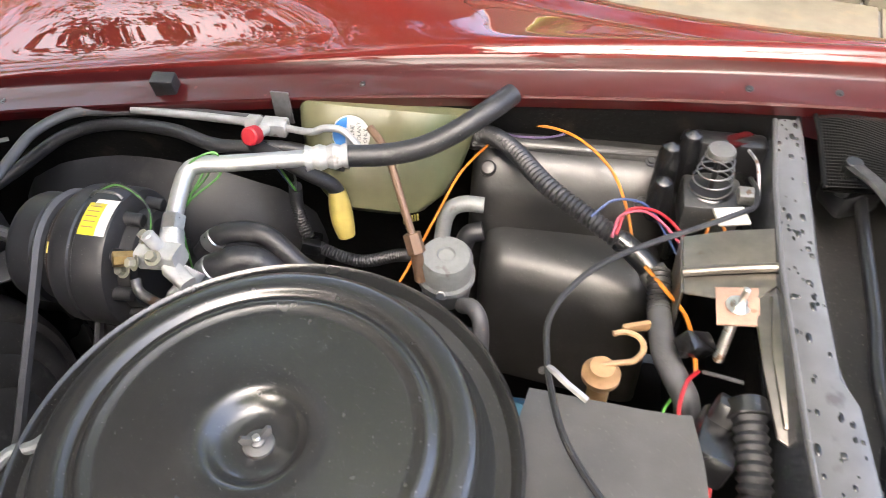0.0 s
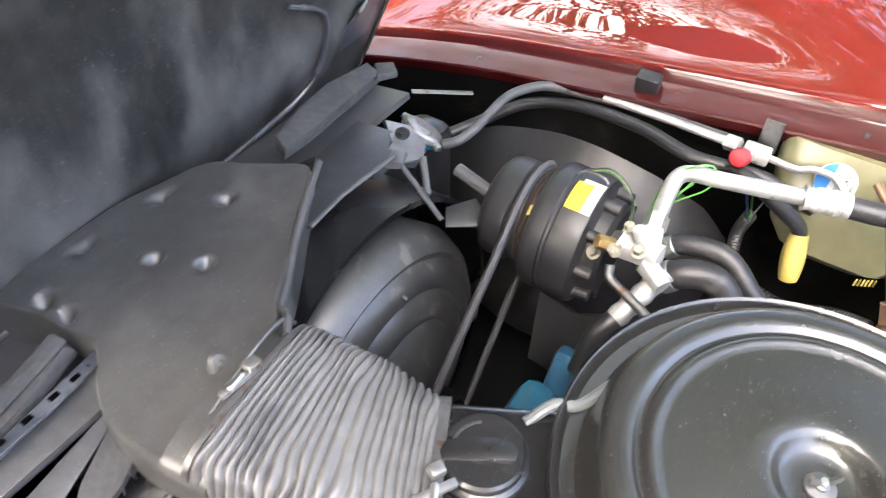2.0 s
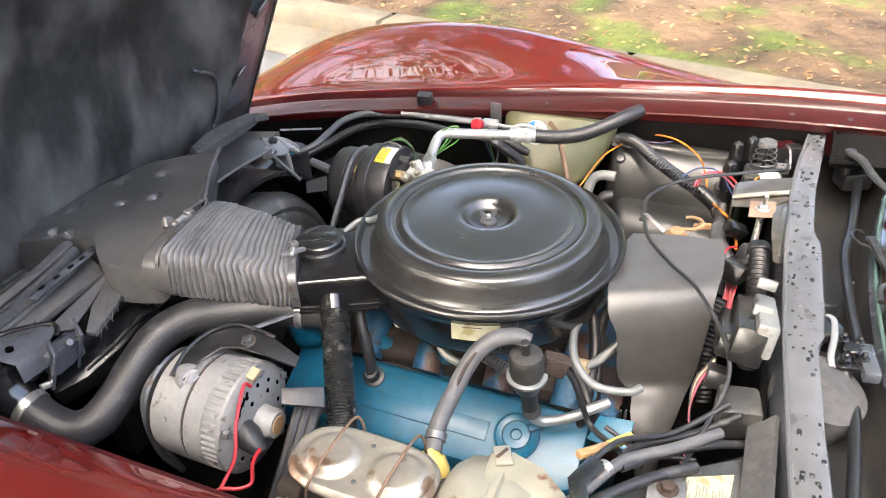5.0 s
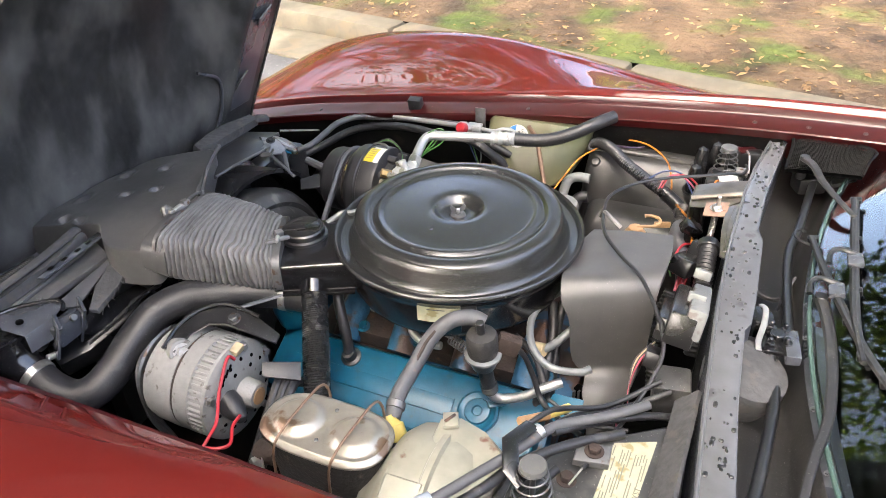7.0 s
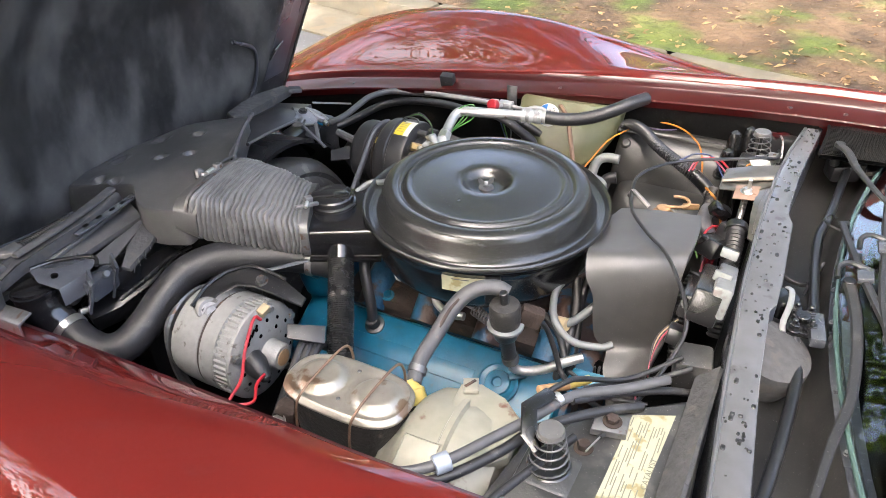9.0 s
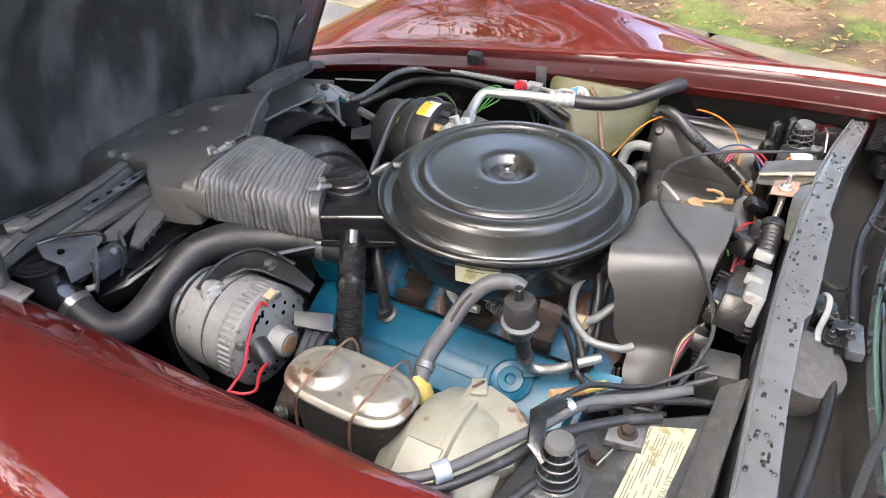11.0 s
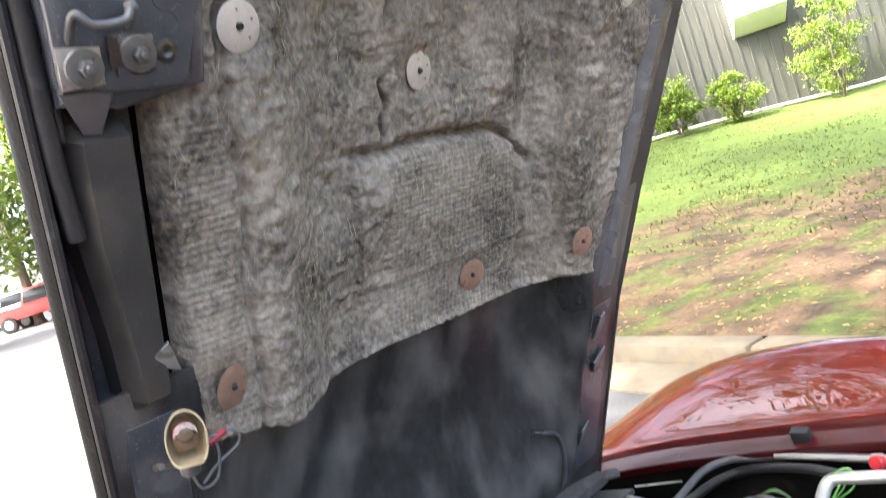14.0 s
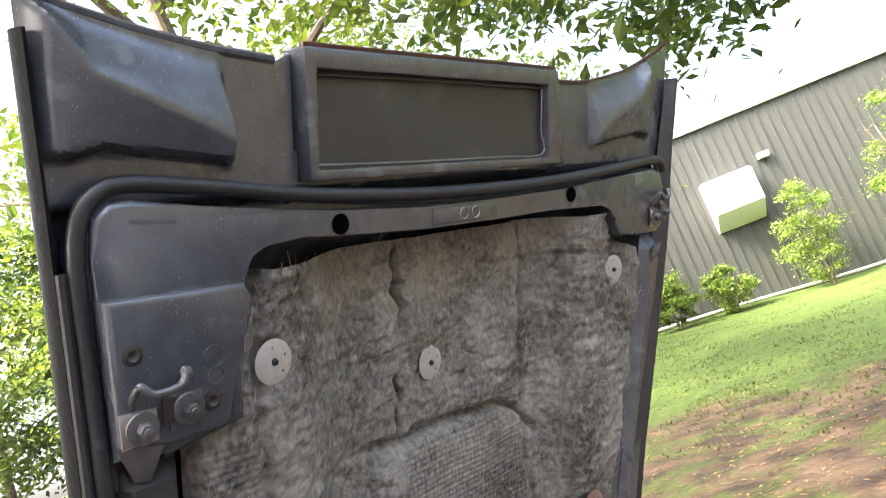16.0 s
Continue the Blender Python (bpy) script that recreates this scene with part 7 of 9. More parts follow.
part("crank_cover", lathe([(0.020, -0.02), (0.022, 0.0), (0.018, 0.008), (0.0005, 0.010)], (0.490, -0.045, 0.845), (0.1, 0, 1), 28), BLACK_GLOSS, motor)
part("bracket", tube([(0.490, -0.022, 0.853), (0.4965, -0.035, 0.856), (0.4975, -0.065, 0.853), (0.494, -0.10, 0.850), (0.496, -0.118, 0.846)], 0.0042, 8, flat=0.5), ALU_PIPE, motor, "bare steel crank arm")
for dx, dy in ((0, 0), (0.018, 0.0), (0.001, -0.038), (0.022, -0.030)):
    c = (0.507 + dx, -0.072 + dy, 0.846)
    part("stud", cyl(c, (c[0], c[1], 0.866), 0.0035, 10), BLACK_GLOSS, motor)
    part("nut", bolt((c[0], c[1], 0.850), (0.1, 0, 1), 0.0068, 0.009), BLACK_GLOSS, motor)
part("plate", box((0.519, -0.088, 0.844), (0.045, 0.052, 0.008), 0.002, (0, 0, 8)), BLACK_GLOSS, motor)
part("clevis", box((0.536, -0.098, 0.848), (0.020, 0.060, 0.016), 0.003, (0, 0, 8)), BLACK_SATIN, motor)
part("link_eye", cyl((0.516, -0.090, 0.848), (0.516, -0.090, 0.862), 0.010, 20), BLACK_GLOSS, motor)


def link_rod(pts, r, label):
    solo("wiper_link", tube(pts, r, 12, 8), BLACK, label, "link rod", "wiper links")


link_rod([(0.553, 0.452, 0.838), (0.545, 0.425, 0.832), (0.531, 0.262, 0.826), (0.520, 0.180, 0.825), (0.5235, 0.075, 0.825), (0.5315, -0.035, 0.830), (0.533, -0.075, 0.842)], 0.0072, "satin black wiper link rod along the well")
link_rod([(0.510, -0.105, 0.838), (0.517, -0.128, 0.828), (0.525, -0.178, 0.824), (0.524, -0.252, 0.82), (0.516, -0.364, 0.82), (0.502, -0.47, 0.82)], 0.0078, "satin black bent wiper link rod in the well")
solo("washer_hose", tube([(0.478, -0.235, 0.80), (0.486, -0.29, 0.812), (0.496, -0.36, 0.815), (0.500, -0.42, 0.81)], 0.0055, 10), RUBBER, "thin black hose beside the cowl rail", "hose")
pivot = thing("wiper_pivot", (0.548, 0.44, 0.81), "black cast wiper pivot under the mesh", "wiper pivot")
part("housing", box((0.538, 0.447, 0.825), (0.055, 0.045, 0.035), 0.008, (0, 0, 25)), BLACK, pivot)
part("boss", lathe([(0.017, -0.012), (0.017, 0.010), (0.012, 0.016), (0.0005, 0.017)], (0.560, 0.452, 0.838), (0.1, -0.1, 1), 24), BLACK_ROUGH, pivot)
for dx in (-0.015, 0.012):
    part("bolt", bolt((0.536 + dx, 0.452, 0.842), (0, 0, 1), 0.006, 0.006), BLACK, pivot)
part("arm_plate", slab([(0.57, 0.475, 0.84), (0.615, 0.488, 0.845), (0.62, 0.455, 0.842), (0.575, 0.425, 0.838)], 0.01, 0.003), PLASTIC_DUSTY, pivot)


def wiper(arm, blade, label):
    """A pressed arm tapering from its pivot head, with a blade frame, claws and rubber."""
    t = thing("wiper", arm[0], label, "wiper", "wipers")
    a = [Vector(p) for p in arm]
    part("pivot", cyl(a[0] - Vector((0, 0, 0.04)), a[0] + Vector((0, 0, 0.006)), 0.009, 16), BLACK, t)
    part("arm", sweep(spline(a, 6), lambda k: 0.0095 - 0.0048 * k, 8, flat=0.55), DUSTY_ARM, t, "dusty black pressed arm")
    q = [Vector(p) for p in blade]
    line = spline(q, 6)
    part("blade_frame", sweep(line, lambda k: 0.0055 + 0.0012 * math.sin(math.pi * k), 8, flat=0.8), DUSTY_ARM, t)
    part("rubber", sweep([p + Vector((0.006, 0, -0.008)) for p in line], 0.0032, 6), RUBBER, t)
    for k in (0.04, 0.34, 0.66, 0.96):
        c = line[int(k * (len(line) - 1))]
        part("claw", box(tuple(c + Vector((0.002, 0, -0.002))), (0.017, 0.014, 0.009), 0.002, (0, -12, 0)), BLACK, t)
    c = line[len(line) // 2]
    part("coupling", box(tuple(c + Vector((0, 0, 0.006))), (0.022, 0.03, 0.010), 0.003, (0, -12, 4)), BLACK_SATIN, t)
    part("coupling_hook", tube([c + Vector((0.004, 0.014, 0.008)), c + Vector((-0.022, 0.018, 0.010)), c + Vector((-0.034, 0.008, 0.006)), c + Vector((-0.034, -0.012, 0.0))], 0.004, 8), BLACK, t)
    return t


wiper(((0.521, 0.430, 0.880), (0.536, 0.385, 0.890), (0.552, 0.335, 0.888), (0.578, 0.28, 0.886), (0.603, 0.229, 0.886)), ((0.606, 0.300, 0.880), (0.605, 0.20, 0.881), (0.605, 0.09, 0.882), (0.606, -0.05, 0.884), (0.615, -0.147, 0.888)), "black wiper arm with its blade over the glass")
wiper(((0.566, 0.012, 0.862), (0.574, -0.028, 0.862), (0.580, -0.075, 0.862), (0.584, -0.15, 0.864), (0.582, -0.235, 0.864), (0.569, -0.31, 0.862), (0.560, -0.38, 0.86), (0.552, -0.45, 0.855)), ((0.548, 0.185, 0.858), (0.562, 0.11, 0.864), (0.583, 0.016, 0.872), (0.614, -0.112, 0.886), (0.640, -0.20, 0.90)), "black wiper arm crossing the lower windshield edge")
solo("wiper_clip", tube([(0.545, 0.155, 0.862), (0.528, 0.165, 0.862), (0.521, 0.185, 0.861), (0.529, 0.202, 0.860), (0.538, 0.196, 0.860)], 0.0022, 8), BLACK, "bent black wire clip in the wiper well", "wire")
sill = thing("windshield_trim", (0.57, -0.1, 0.82), "black windshield trim with small clips", "trim")
part("strip", sheet(lambda s, t: Vector((0.548 + 0.3 * (-0.55 + 1.0 * t - 0.05) ** 2 + 0.010 * s, -0.55 + 1.0 * t, 0.832 + 0.014 * s)), 2, 40, 0.003), BLACK_SATIN, sill)
for y in (0.02, -0.06, -0.2, -0.30):
    part("clip", bolt((0.552 + 0.3 * (y - 0.05) ** 2, y, 0.840), (-0.6, 0, 1), 0.0035, 0.003), DULL, sill)


def shield_pt(s, t):
    y = -0.75 + 1.5 * t
    return Vector((0.557 + 0.3 * (y - 0.05) ** 2 + 0.62 * s, y * (1 - 0.12 * s), 0.847 + 0.33 * s))


ws = thing("windshield", (0.56, 0, 0.85), "wet raked windshield mirroring trees", "windshield")
part("glass", sheet(shield_pt, 6, 40, 0.005), GLASS, ws)
part("seal", tube([shield_pt(0, t) + Vector((-0.003, 0, -0.001)) for t in np.linspace(0.02, 0.98, 30)], 0.0035, 8, 3), GLASS_EDGE, ws, "green grey glass edge")
# Black sheet added under the glass in place of the unlit cabin.
solo("dashboard", sheet(lambda s, t: shield_pt(s, t) + Vector((0.035, 0, -0.05)), 4, 16, 0.01), VOID, "black sheet added behind the glass for the unlit cabin", "dashboard", kind="structure")

# ---- engine, left bank ----
engine = thing("engine_block", (0, 0, 0.4), "blue painted engine with rusty manifold", "engine")
part("valley", box((0.0, 0.0, 0.56), (0.5, 0.24, 0.2), 0.02), BLUE_RUST, engine)
part("cylinder_head", box((-0.03, -0.17, 0.585), (0.52, 0.10, 0.10), 0.01, (30, 0, 0)), BLUE_RUST, engine)
part("cylinder_head", box((-0.03, 0.19, 0.585), (0.52, 0.10, 0.10), 0.01, (-30, 0, 0)), BLUE_RUST, engine)
part("intake_manifold", box((-0.02, -0.06, 0.68), (0.42, 0.13, 0.04), 0.012, (10, 0, 0)), RUST, engine, "rust stained intake manifold")
for x in (-0.17, -0.06, 0.06, 0.17):
    part("runner", tube([(x, -0.03, 0.71), (x, -0.08, 0.705), (x, -0.13, 0.665)], 0.026, 12), BLUE_RUST, engine)
    part("bolt", bolt((x + 0.03, -0.115, 0.69), (0, -0.4, 1), 0.008, 0.008), BLUE, engine)
part("carburettor", box((0.0, -0.01, 0.74), (0.13, 0.12, 0.07), 0.01), ALU_DULL, engine, "dull cast carburettor under the air cleaner")
part("carburettor_arm", box((-0.10, -0.10, 0.755), (0.05, 0.05, 0.035), 0.01, (0, 0, 20)), WHITE, engine, "pale choke housing")
part("choke_pipe", tube([(-0.03, -0.12, 0.755), (-0.028, -0.14, 0.735), (0.0, -0.15, 0.725), (0.03, -0.15, 0.728)], 0.007, 10), ALU_PIPE, engine)
part("throttle_spring", coil((0.045, -0.145, 0.745), (0.115, -0.165, 0.735), 0.0085, 14, 0.0014), DULL, engine)
part("linkage", tube([(-0.02, -0.11, 0.73), (0.05, -0.13, 0.73), (0.12, -0.15, 0.74)], 0.003, 6), DULL, engine)
part("front_cover", box((-0.27, -0.03, 0.60), (0.05, 0.25, 0.2), 0.02), BLUE, engine)
part("thermostat_housing", lathe([(0.035, 0), (0.033, 0.03), (0.028, 0.05), (0.001, 0.055)], (-0.262, -0.14, 0.70), (-0.3, -0.2, 1), 20), BLUE, engine)
part("water_outlet", cyl((-0.25, -0.15, 0.745), (-0.30, -0.175, 0.775), 0.027, 18), BLUE, engine)

vc = thing("valve_cover", (-0.03, -0.2, 0.6), "blue painted steel valve cover with a filler cap", "valve cover")


def vc_pt(x, across, up):
    """A point on the cover: along the engine, across the sloping face, out of it."""
    return Vector((x, -0.198 + across * 0.88 - up * -0.0 - up * 0.47, 0.652 + across * 0.47 + up * 0.88))


def vc_ring(grow, up):
    out = []
    for x, a in ((-0.285, -0.055), (-0.27, -0.066), (0.205, -0.066), (0.22, -0.055), (0.22, 0.052), (0.205, 0.064), (-0.27, 0.064), (-0.285, 0.052)):
        out.append(vc_pt(-0.0325 + (x + 0.0325) * grow[0], a * grow[1], up))
    return out


part("pressing", rings(bmesh.new(), [vc_ring((1.03, 1.14), -0.048), vc_ring((1.03, 1.14), -0.044), vc_ring((1.0, 1.0), -0.042), vc_ring((0.985, 0.92), -0.010), vc_ring((0.975, 0.84), -0.002), vc_ring((0.965, 0.74), 0.0)]), BLUE, vc, smooth=30)
part("ridge", prism([(-0.24, -0.03), (0.07, -0.03), (0.07, 0.0), (-0.24, 0.0)], vc_pt(0, 0.01, 0.0), (1, 0, 0), (0, 0.88, 0.47), 0.003, 0.0012), BLUE, vc)
oc = vc_pt(0.115, 0.0, 0.0)
vn = Vector((0, -0.47, 0.88))
cap = part("filler_cap", lathe([(0.030, 0), (0.034, 0.003), (0.034, 0.010), (0.030, 0.0125), (0.026, 0.0105), (0.022, 0.010), (0.020, 0.0125), (0.009, 0.0135), (0.007, 0.011), (0.0005, 0.011)], oc, vn, 48), BLUE, vc, "round blue oil filler cap", 40)
part("cap_wing", box(tuple(oc + Vector((0.026, 0.014, 0.018))), (0.03, 0.012, 0.008), 0.003, (28, 0, 40)), BLUE, cap)
g = vc_pt(-0.135, 0.03, 0.0)
part("grommet", lathe([(0.018, 0.0), (0.018, 0.004), (0.012, 0.006), (0.010, 0.02), (0.0005, 0.02)], g, vn, 24), RUBBER, vc, "black rubber grommet")
part("breather_hose", tube([g + vn * 0.01, g + Vector((-0.005, 0.0, 0.05)), g + Vector((-0.025, 0.02, 0.10)), g + Vector((-0.04, 0.05, 0.13))], 0.0095, 12), RUBBER, vc)
for x in (-0.24, -0.05, 0.17):
    part("hold_down", bolt(vc_pt(x, -0.068, -0.04), vn, 0.006, 0.008), BLUE, vc)

riser = thing("warm_air_tube", (-0.17, -0.2, 0.6), "black ribbed warm air tube below the snorkel", "hose")
part("sleeve", corrugated([(-0.187, -0.178, 0.802), (-0.168, -0.211, 0.775), (-0.146, -0.250, 0.745), (-0.124, -0.290, 0.712), (-0.105, -0.325, 0.66)], 0.0222, 0.0012, 0.0036, 28), BLACK_RIB, riser)
part("collar", cyl((-0.193, -0.168, 0.812), (-0.184, -0.184, 0.797), 0.0228, 28), BLACK_GLOSS, riser)
part("rusty_end", cyl((-0.109, -0.318, 0.672), (-0.10, -0.334, 0.645), 0.024, 24), RUST, riser)

# ---- alternator ----
alt = thing("alternator", (-0.28, -0.345, 0.6), "silver cast alternator with red wires", "alternator")
AA, aax = Vector((-0.365, -0.345, 0.708)), Vector((1, 0, 0))
part("front_frame", lathe([(0.03, -0.006), (0.066, -0.003), (0.078, 0.006), (0.081, 0.018), (0.083, 0.058), (0.082, 0.062), (0.080, 0.063)], AA, aax, 64), ALT, alt, "plain cast aluminium front frame", 35)
part("stator", lathe([(0.079, 0.060), (0.0805, 0.062), (0.0805, 0.068), (0.079, 0.070)], AA, aax, 64), RUST, alt, "dark rusty stator gap")
part("rear_frame", lathe([(0.080, 0.067), (0.0825, 0.068), (0.083, 0.096), (0.0795, 0.0985), (0.0795, 0.120), (0.0825, 0.1225), (0.0815, 0.127), (0.073, 0.133), (0.052, 0.139), (0.03, 0.141), (0.0005, 0.141)], AA, aax, 64), ALT, alt, "finned cast aluminium rear frame", 35)
up = (Vector((0, 0, 1)) - aax * aax.z).normalized()
sd = up.cross(aax)


def on_alt(r, a, h):
    return AA + aax * h + (up * math.cos(a) + sd * math.sin(a)) * r


for k in range(52):
    a = 2 * math.pi * k / 52
    part("fin", box(tuple(on_alt(0.0808, a, 0.1095)), (0.025, 0.0026, 0.0045), 0.0007, (math.degrees(a), 0, 0)), ALT, alt)
for k in range(14):
    a = 2 * math.pi * k / 14 + 0.2
    part("vent", cyl(on_alt(0.058, a, 0.1350), on_alt(0.058, a, 0.1385), 0.0034, 12), VOID, alt, "vent hole with its shade as a black disc")
    if k % 2:
        part("vent", cyl(on_alt(0.043, a, 0.1380), on_alt(0.043, a, 0.1405), 0.004, 10), VOID, alt, "vent hole with its shade as a black disc")
for k in range(4):
    part("vent", box(tuple(on_alt(0.060, 5.55 + 0.16 * k, 0.1372)), (0.003, 0.003, 0.018), 0.001, (math.degrees(5.55 + 0.16 * k), 12, 0)), VOID, alt, "vent slot with its shade as a black bar")
part("bearing_cap", lathe([(0.026, 0.138), (0.0235, 0.142), (0.0225, 0.163), (0.0195, 0.168), (0.0005, 0.168)], AA, aax, 36), ALT, alt)
part("bearing_plug", cyl(on_alt(0, 0, 0.1675), on_alt(0, 0, 0.1695), 0.0145, 24), TAN, alt, "rust brown plug")
for a in (0.35, 1.25, 2.6, 5.2):
    part("through_bolt", bolt(on_alt(0.074, a, 0.129), aax, 0.0065, 0.010), STEEL_WORN, alt)
part("ear", lathe([(0.0205, -0.03), (0.0205, 0.006), (0.0185, 0.009), (0.0005, 0.009)], (-0.316, -0.366, 0.779), Vector((0.75, -0.35, 0.35)), 28), ALT, alt)
part("top_bolt", bolt((-0.309, -0.369, 0.782), Vector((0.75, -0.35, 0.35)), 0.0095, 0.008), STEEL_WORN, alt, "grey adjuster bolt")
part("pulley", lathe([(0.02, -0.045), (0.036, -0.044), (0.038, -0.036), (0.030, -0.028), (0.038, -0.02), (0.036, -0.012)], AA, aax, 36), DULL, alt)
part("fan", lathe([(0.065, -0.012), (0.074, -0.010), (0.071, -0.007), (0.03, -0.007)], AA, aax, 44), DULL, alt)
for dz in (0.0, 0.012):
    part("fan_belt", tube([on_alt(0.036 + dz, 0.0, -0.03), on_alt(0.038 + dz, -0.8, -0.03), on_alt(0.04 + dz, -1.6, -0.03), on_alt(0.085 + dz, -2.6, -0.03), on_alt(0.16, -3.0, -0.03)], 0.0055, 6), RUBBER_GREY, alt)
part("bracket", slab([(-0.335, -0.378, 0.789), (-0.338, -0.338, 0.799), (-0.326, -0.303, 0.806), (-0.303, -0.279, 0.809), (-0.279, -0.271, 0.806), (-0.235, -0.268, 0.796), (-0.191, -0.276, 0.782), (-0.187, -0.294, 0.780), (-0.234, -0.300, 0.794), (-0.270, -0.305, 0.804), (-0.295, -0.316, 0.805), (-0.312, -0.344, 0.799), (-0.314, -0.380, 0.789)], 0.005), BLACK, alt, "black arched adjuster bracket")
part("bracket_lip", tube([(-0.336, -0.380, 0.790), (-0.339, -0.338, 0.801), (-0.327, -0.301, 0.808), (-0.303, -0.277, 0.811), (-0.279, -0.269, 0.808), (-0.235, -0.266, 0.798)], 0.0028, 6), BLACK, alt)
part("bracket_bolt", bolt((-0.263, -0.292, 0.803), (0, -0.3, 1), 0.0075, 0.009), DULL, alt)
part("stay", sweep([Vector((-0.275, -0.27, 0.805)), Vector((-0.235, -0.20, 0.795))], 0.005, 6, flat=0.5), GREY_SATIN, alt)
part("wire", tube([(-0.224, -0.350, 0.780), (-0.226, -0.362, 0.790), (-0.216, -0.402, 0.762), (-0.195, -0.44, 0.745), (-0.189, -0.469, 0.74), (-0.19, -0.492, 0.73)], 0.0026, 8), WIRE_RED, alt, "red wire")
part("wire", tube([(-0.178, -0.41, 0.735), (-0.172, -0.435, 0.738), (-0.155, -0.462, 0.738), (-0.165, -0.476, 0.738), (-0.185, -0.484, 0.738), (-0.20, -0.49, 0.725)], 0.0026, 8), WIRE_RED, alt, "red wire")
part("boot", lathe([(0.019, -0.012), (0.0195, 0.004), (0.015, 0.020), (0.008, 0.034), (0.0005, 0.038)], (-0.222, -0.383, 0.716), (0.85, -0.3, -0.35), 20), RUBBER, alt, "black rubber terminal boot")
part("plug", box(tuple(on_alt(0.077, 0.15, 0.134)), (0.014, 0.020, 0.012), 0.002, (10, 12, 0)), CREAM, alt)
clip = thing("hose_clip", (-0.17, -0.33, 0.7), "black plastic clip holding dark hoses", "clip")
part("strap", prism([(-0.03, -0.012), (0.03, -0.015), (0.03, 0.015), (-0.03, 0.012)], (-0.168, -0.315, 0.745), (0.85, 0.5, -0.2), (-0.4, 0.7, 0.5), 0.006, 0.002), RUBBER, clip)
for i in range(3):
    part("hose", tube([(-0.18 + 0.014 * i, -0.285, 0.70), (-0.172 + 0.013 * i, -0.32, 0.728), (-0.165 + 0.012 * i, -0.37, 0.70), (-0.17 + 0.008 * i, -0.42, 0.64)], 0.008, 10), RUBBER, clip)

# ---- brake cylinder and booster ----
mc = thing("brake_master_cylinder", (0.006, -0.447, 0.72), "black brake master cylinder with a domed steel lid", "brake cylinder")


def oval(cx, cy, hx, hy, z, n=56, p=0.62):
    return [Vector((cx + hx * math.copysign(abs(math.cos(a)) ** p, math.cos(a)), cy + hy * math.copysign(abs(math.sin(a)) ** (p + 0.15), math.sin(a)), z)) for a in (2 * math.pi * k / n for k in range(n))]


MX, MY = 0.007, -0.447
part("reservoir", rings(bmesh.new(), [oval(MX, MY, 0.070, 0.036, 0.70), oval(MX, MY, 0.078, 0.042, 0.735), oval(MX, MY, 0.082, 0.044, 0.78), oval(MX, MY, 0.082, 0.044, 0.808), oval(MX, MY, 0.087, 0.047, 0.811), oval(MX, MY, 0.087, 0.047, 0.816)]), BLACK_ROUGH, mc)


def mc_z(x, y):
    z = 0.8255
    for dx in (-0.041, 0.045):
        r = math.hypot(x - MX - dx, (y - MY) * 1.05)
        z += 0.0075 * smooth01((0.037 - r) / 0.014) - 0.0012 * math.exp(-((r - 0.037) / 0.003) ** 2)
    return z


bm = bmesh.new()
loops = [oval(MX, MY, 0.090, 0.0495, 0.815), oval(MX, MY, 0.0915, 0.051, 0.8175), oval(MX, MY, 0.0905, 0.050, 0.8205), oval(MX, MY, 0.087, 0.0465, 0.8225)]
for i in range(0, 26):
    k = 1 - i / 26
    loop = oval(MX, MY, 0.085 * k + 0.0002, 0.0445 * k + 0.0001, 0)
    for c in loop:
        c.z = mc_z(c.x, c.y)
    loops.append(loop)
rings(bm, loops)
part("lid", bm, LID_STEEL, mc, "stained domed steel lid", 60)
for dx in (-0.038, 0.044):
    bail = part("bail", tube([(MX + dx + 0.012, MY + 0.052, 0.80), (MX + dx + 0.011, MY + 0.052, 0.832), (MX + dx + 0.006, MY + 0.042, 0.846), (MX + dx, MY - 0.004, 0.842), (MX + dx - 0.004, MY - 0.038, 0.834), (MX + dx - 0.008, MY - 0.053, 0.815), (MX + dx - 0.010, MY - 0.055, 0.76), (MX + dx - 0.008, MY - 0.045, 0.725)], 0.0019, 8), COPPER, mc, "rusty wire bail")
for dx, dy in ((0.0, 0.028), (0.002, -0.026)):
    part("rivet", cyl((MX + dx, MY + dy, 0.8255), (MX + dx, MY + dy, 0.828), 0.003, 12), DULL, mc)
part("outlet", cyl((-0.09, -0.44, 0.72), (-0.125, -0.44, 0.715), 0.017, 18), RUST, mc, "rusty outlet fitting")
part("outlet_bolt", bolt((-0.115, -0.455, 0.71), (-0.4, -0.8, 0.2), 0.010, 0.012), STEEL, mc)
part("lower_cap", lathe([(0.03, 0), (0.032, 0.006), (0.026, 0.012), (0.0005, 0.013)], (-0.035, -0.505, 0.72), (0, -0.3, 1), 30), DULL, mc)
boost = thing("brake_booster", (0.165, -0.45, 0.55), "pale plated brake booster with rust stains", "brake booster")
BA = Vector((0.066, -0.452, 0.706))
part("front_shell", lathe([(0.045, 0.0), (0.068, 0.004), (0.080, 0.018), (0.090, 0.030), (0.110, 0.040), (0.121, 0.055), (0.124, 0.075), (0.124, 0.095)], BA, (1, 0.05, 0.04), 64), GOLD, boost, "pale plated front shell", 40)
part("rear_shell", lathe([(0.124, 0.095), (0.128, 0.097), (0.128, 0.105), (0.123, 0.108), (0.118, 0.14), (0.10, 0.165), (0.05, 0.17)], BA, (1, 0.05, 0.04), 64), GOLD, boost, "pale plated rear shell", 40)
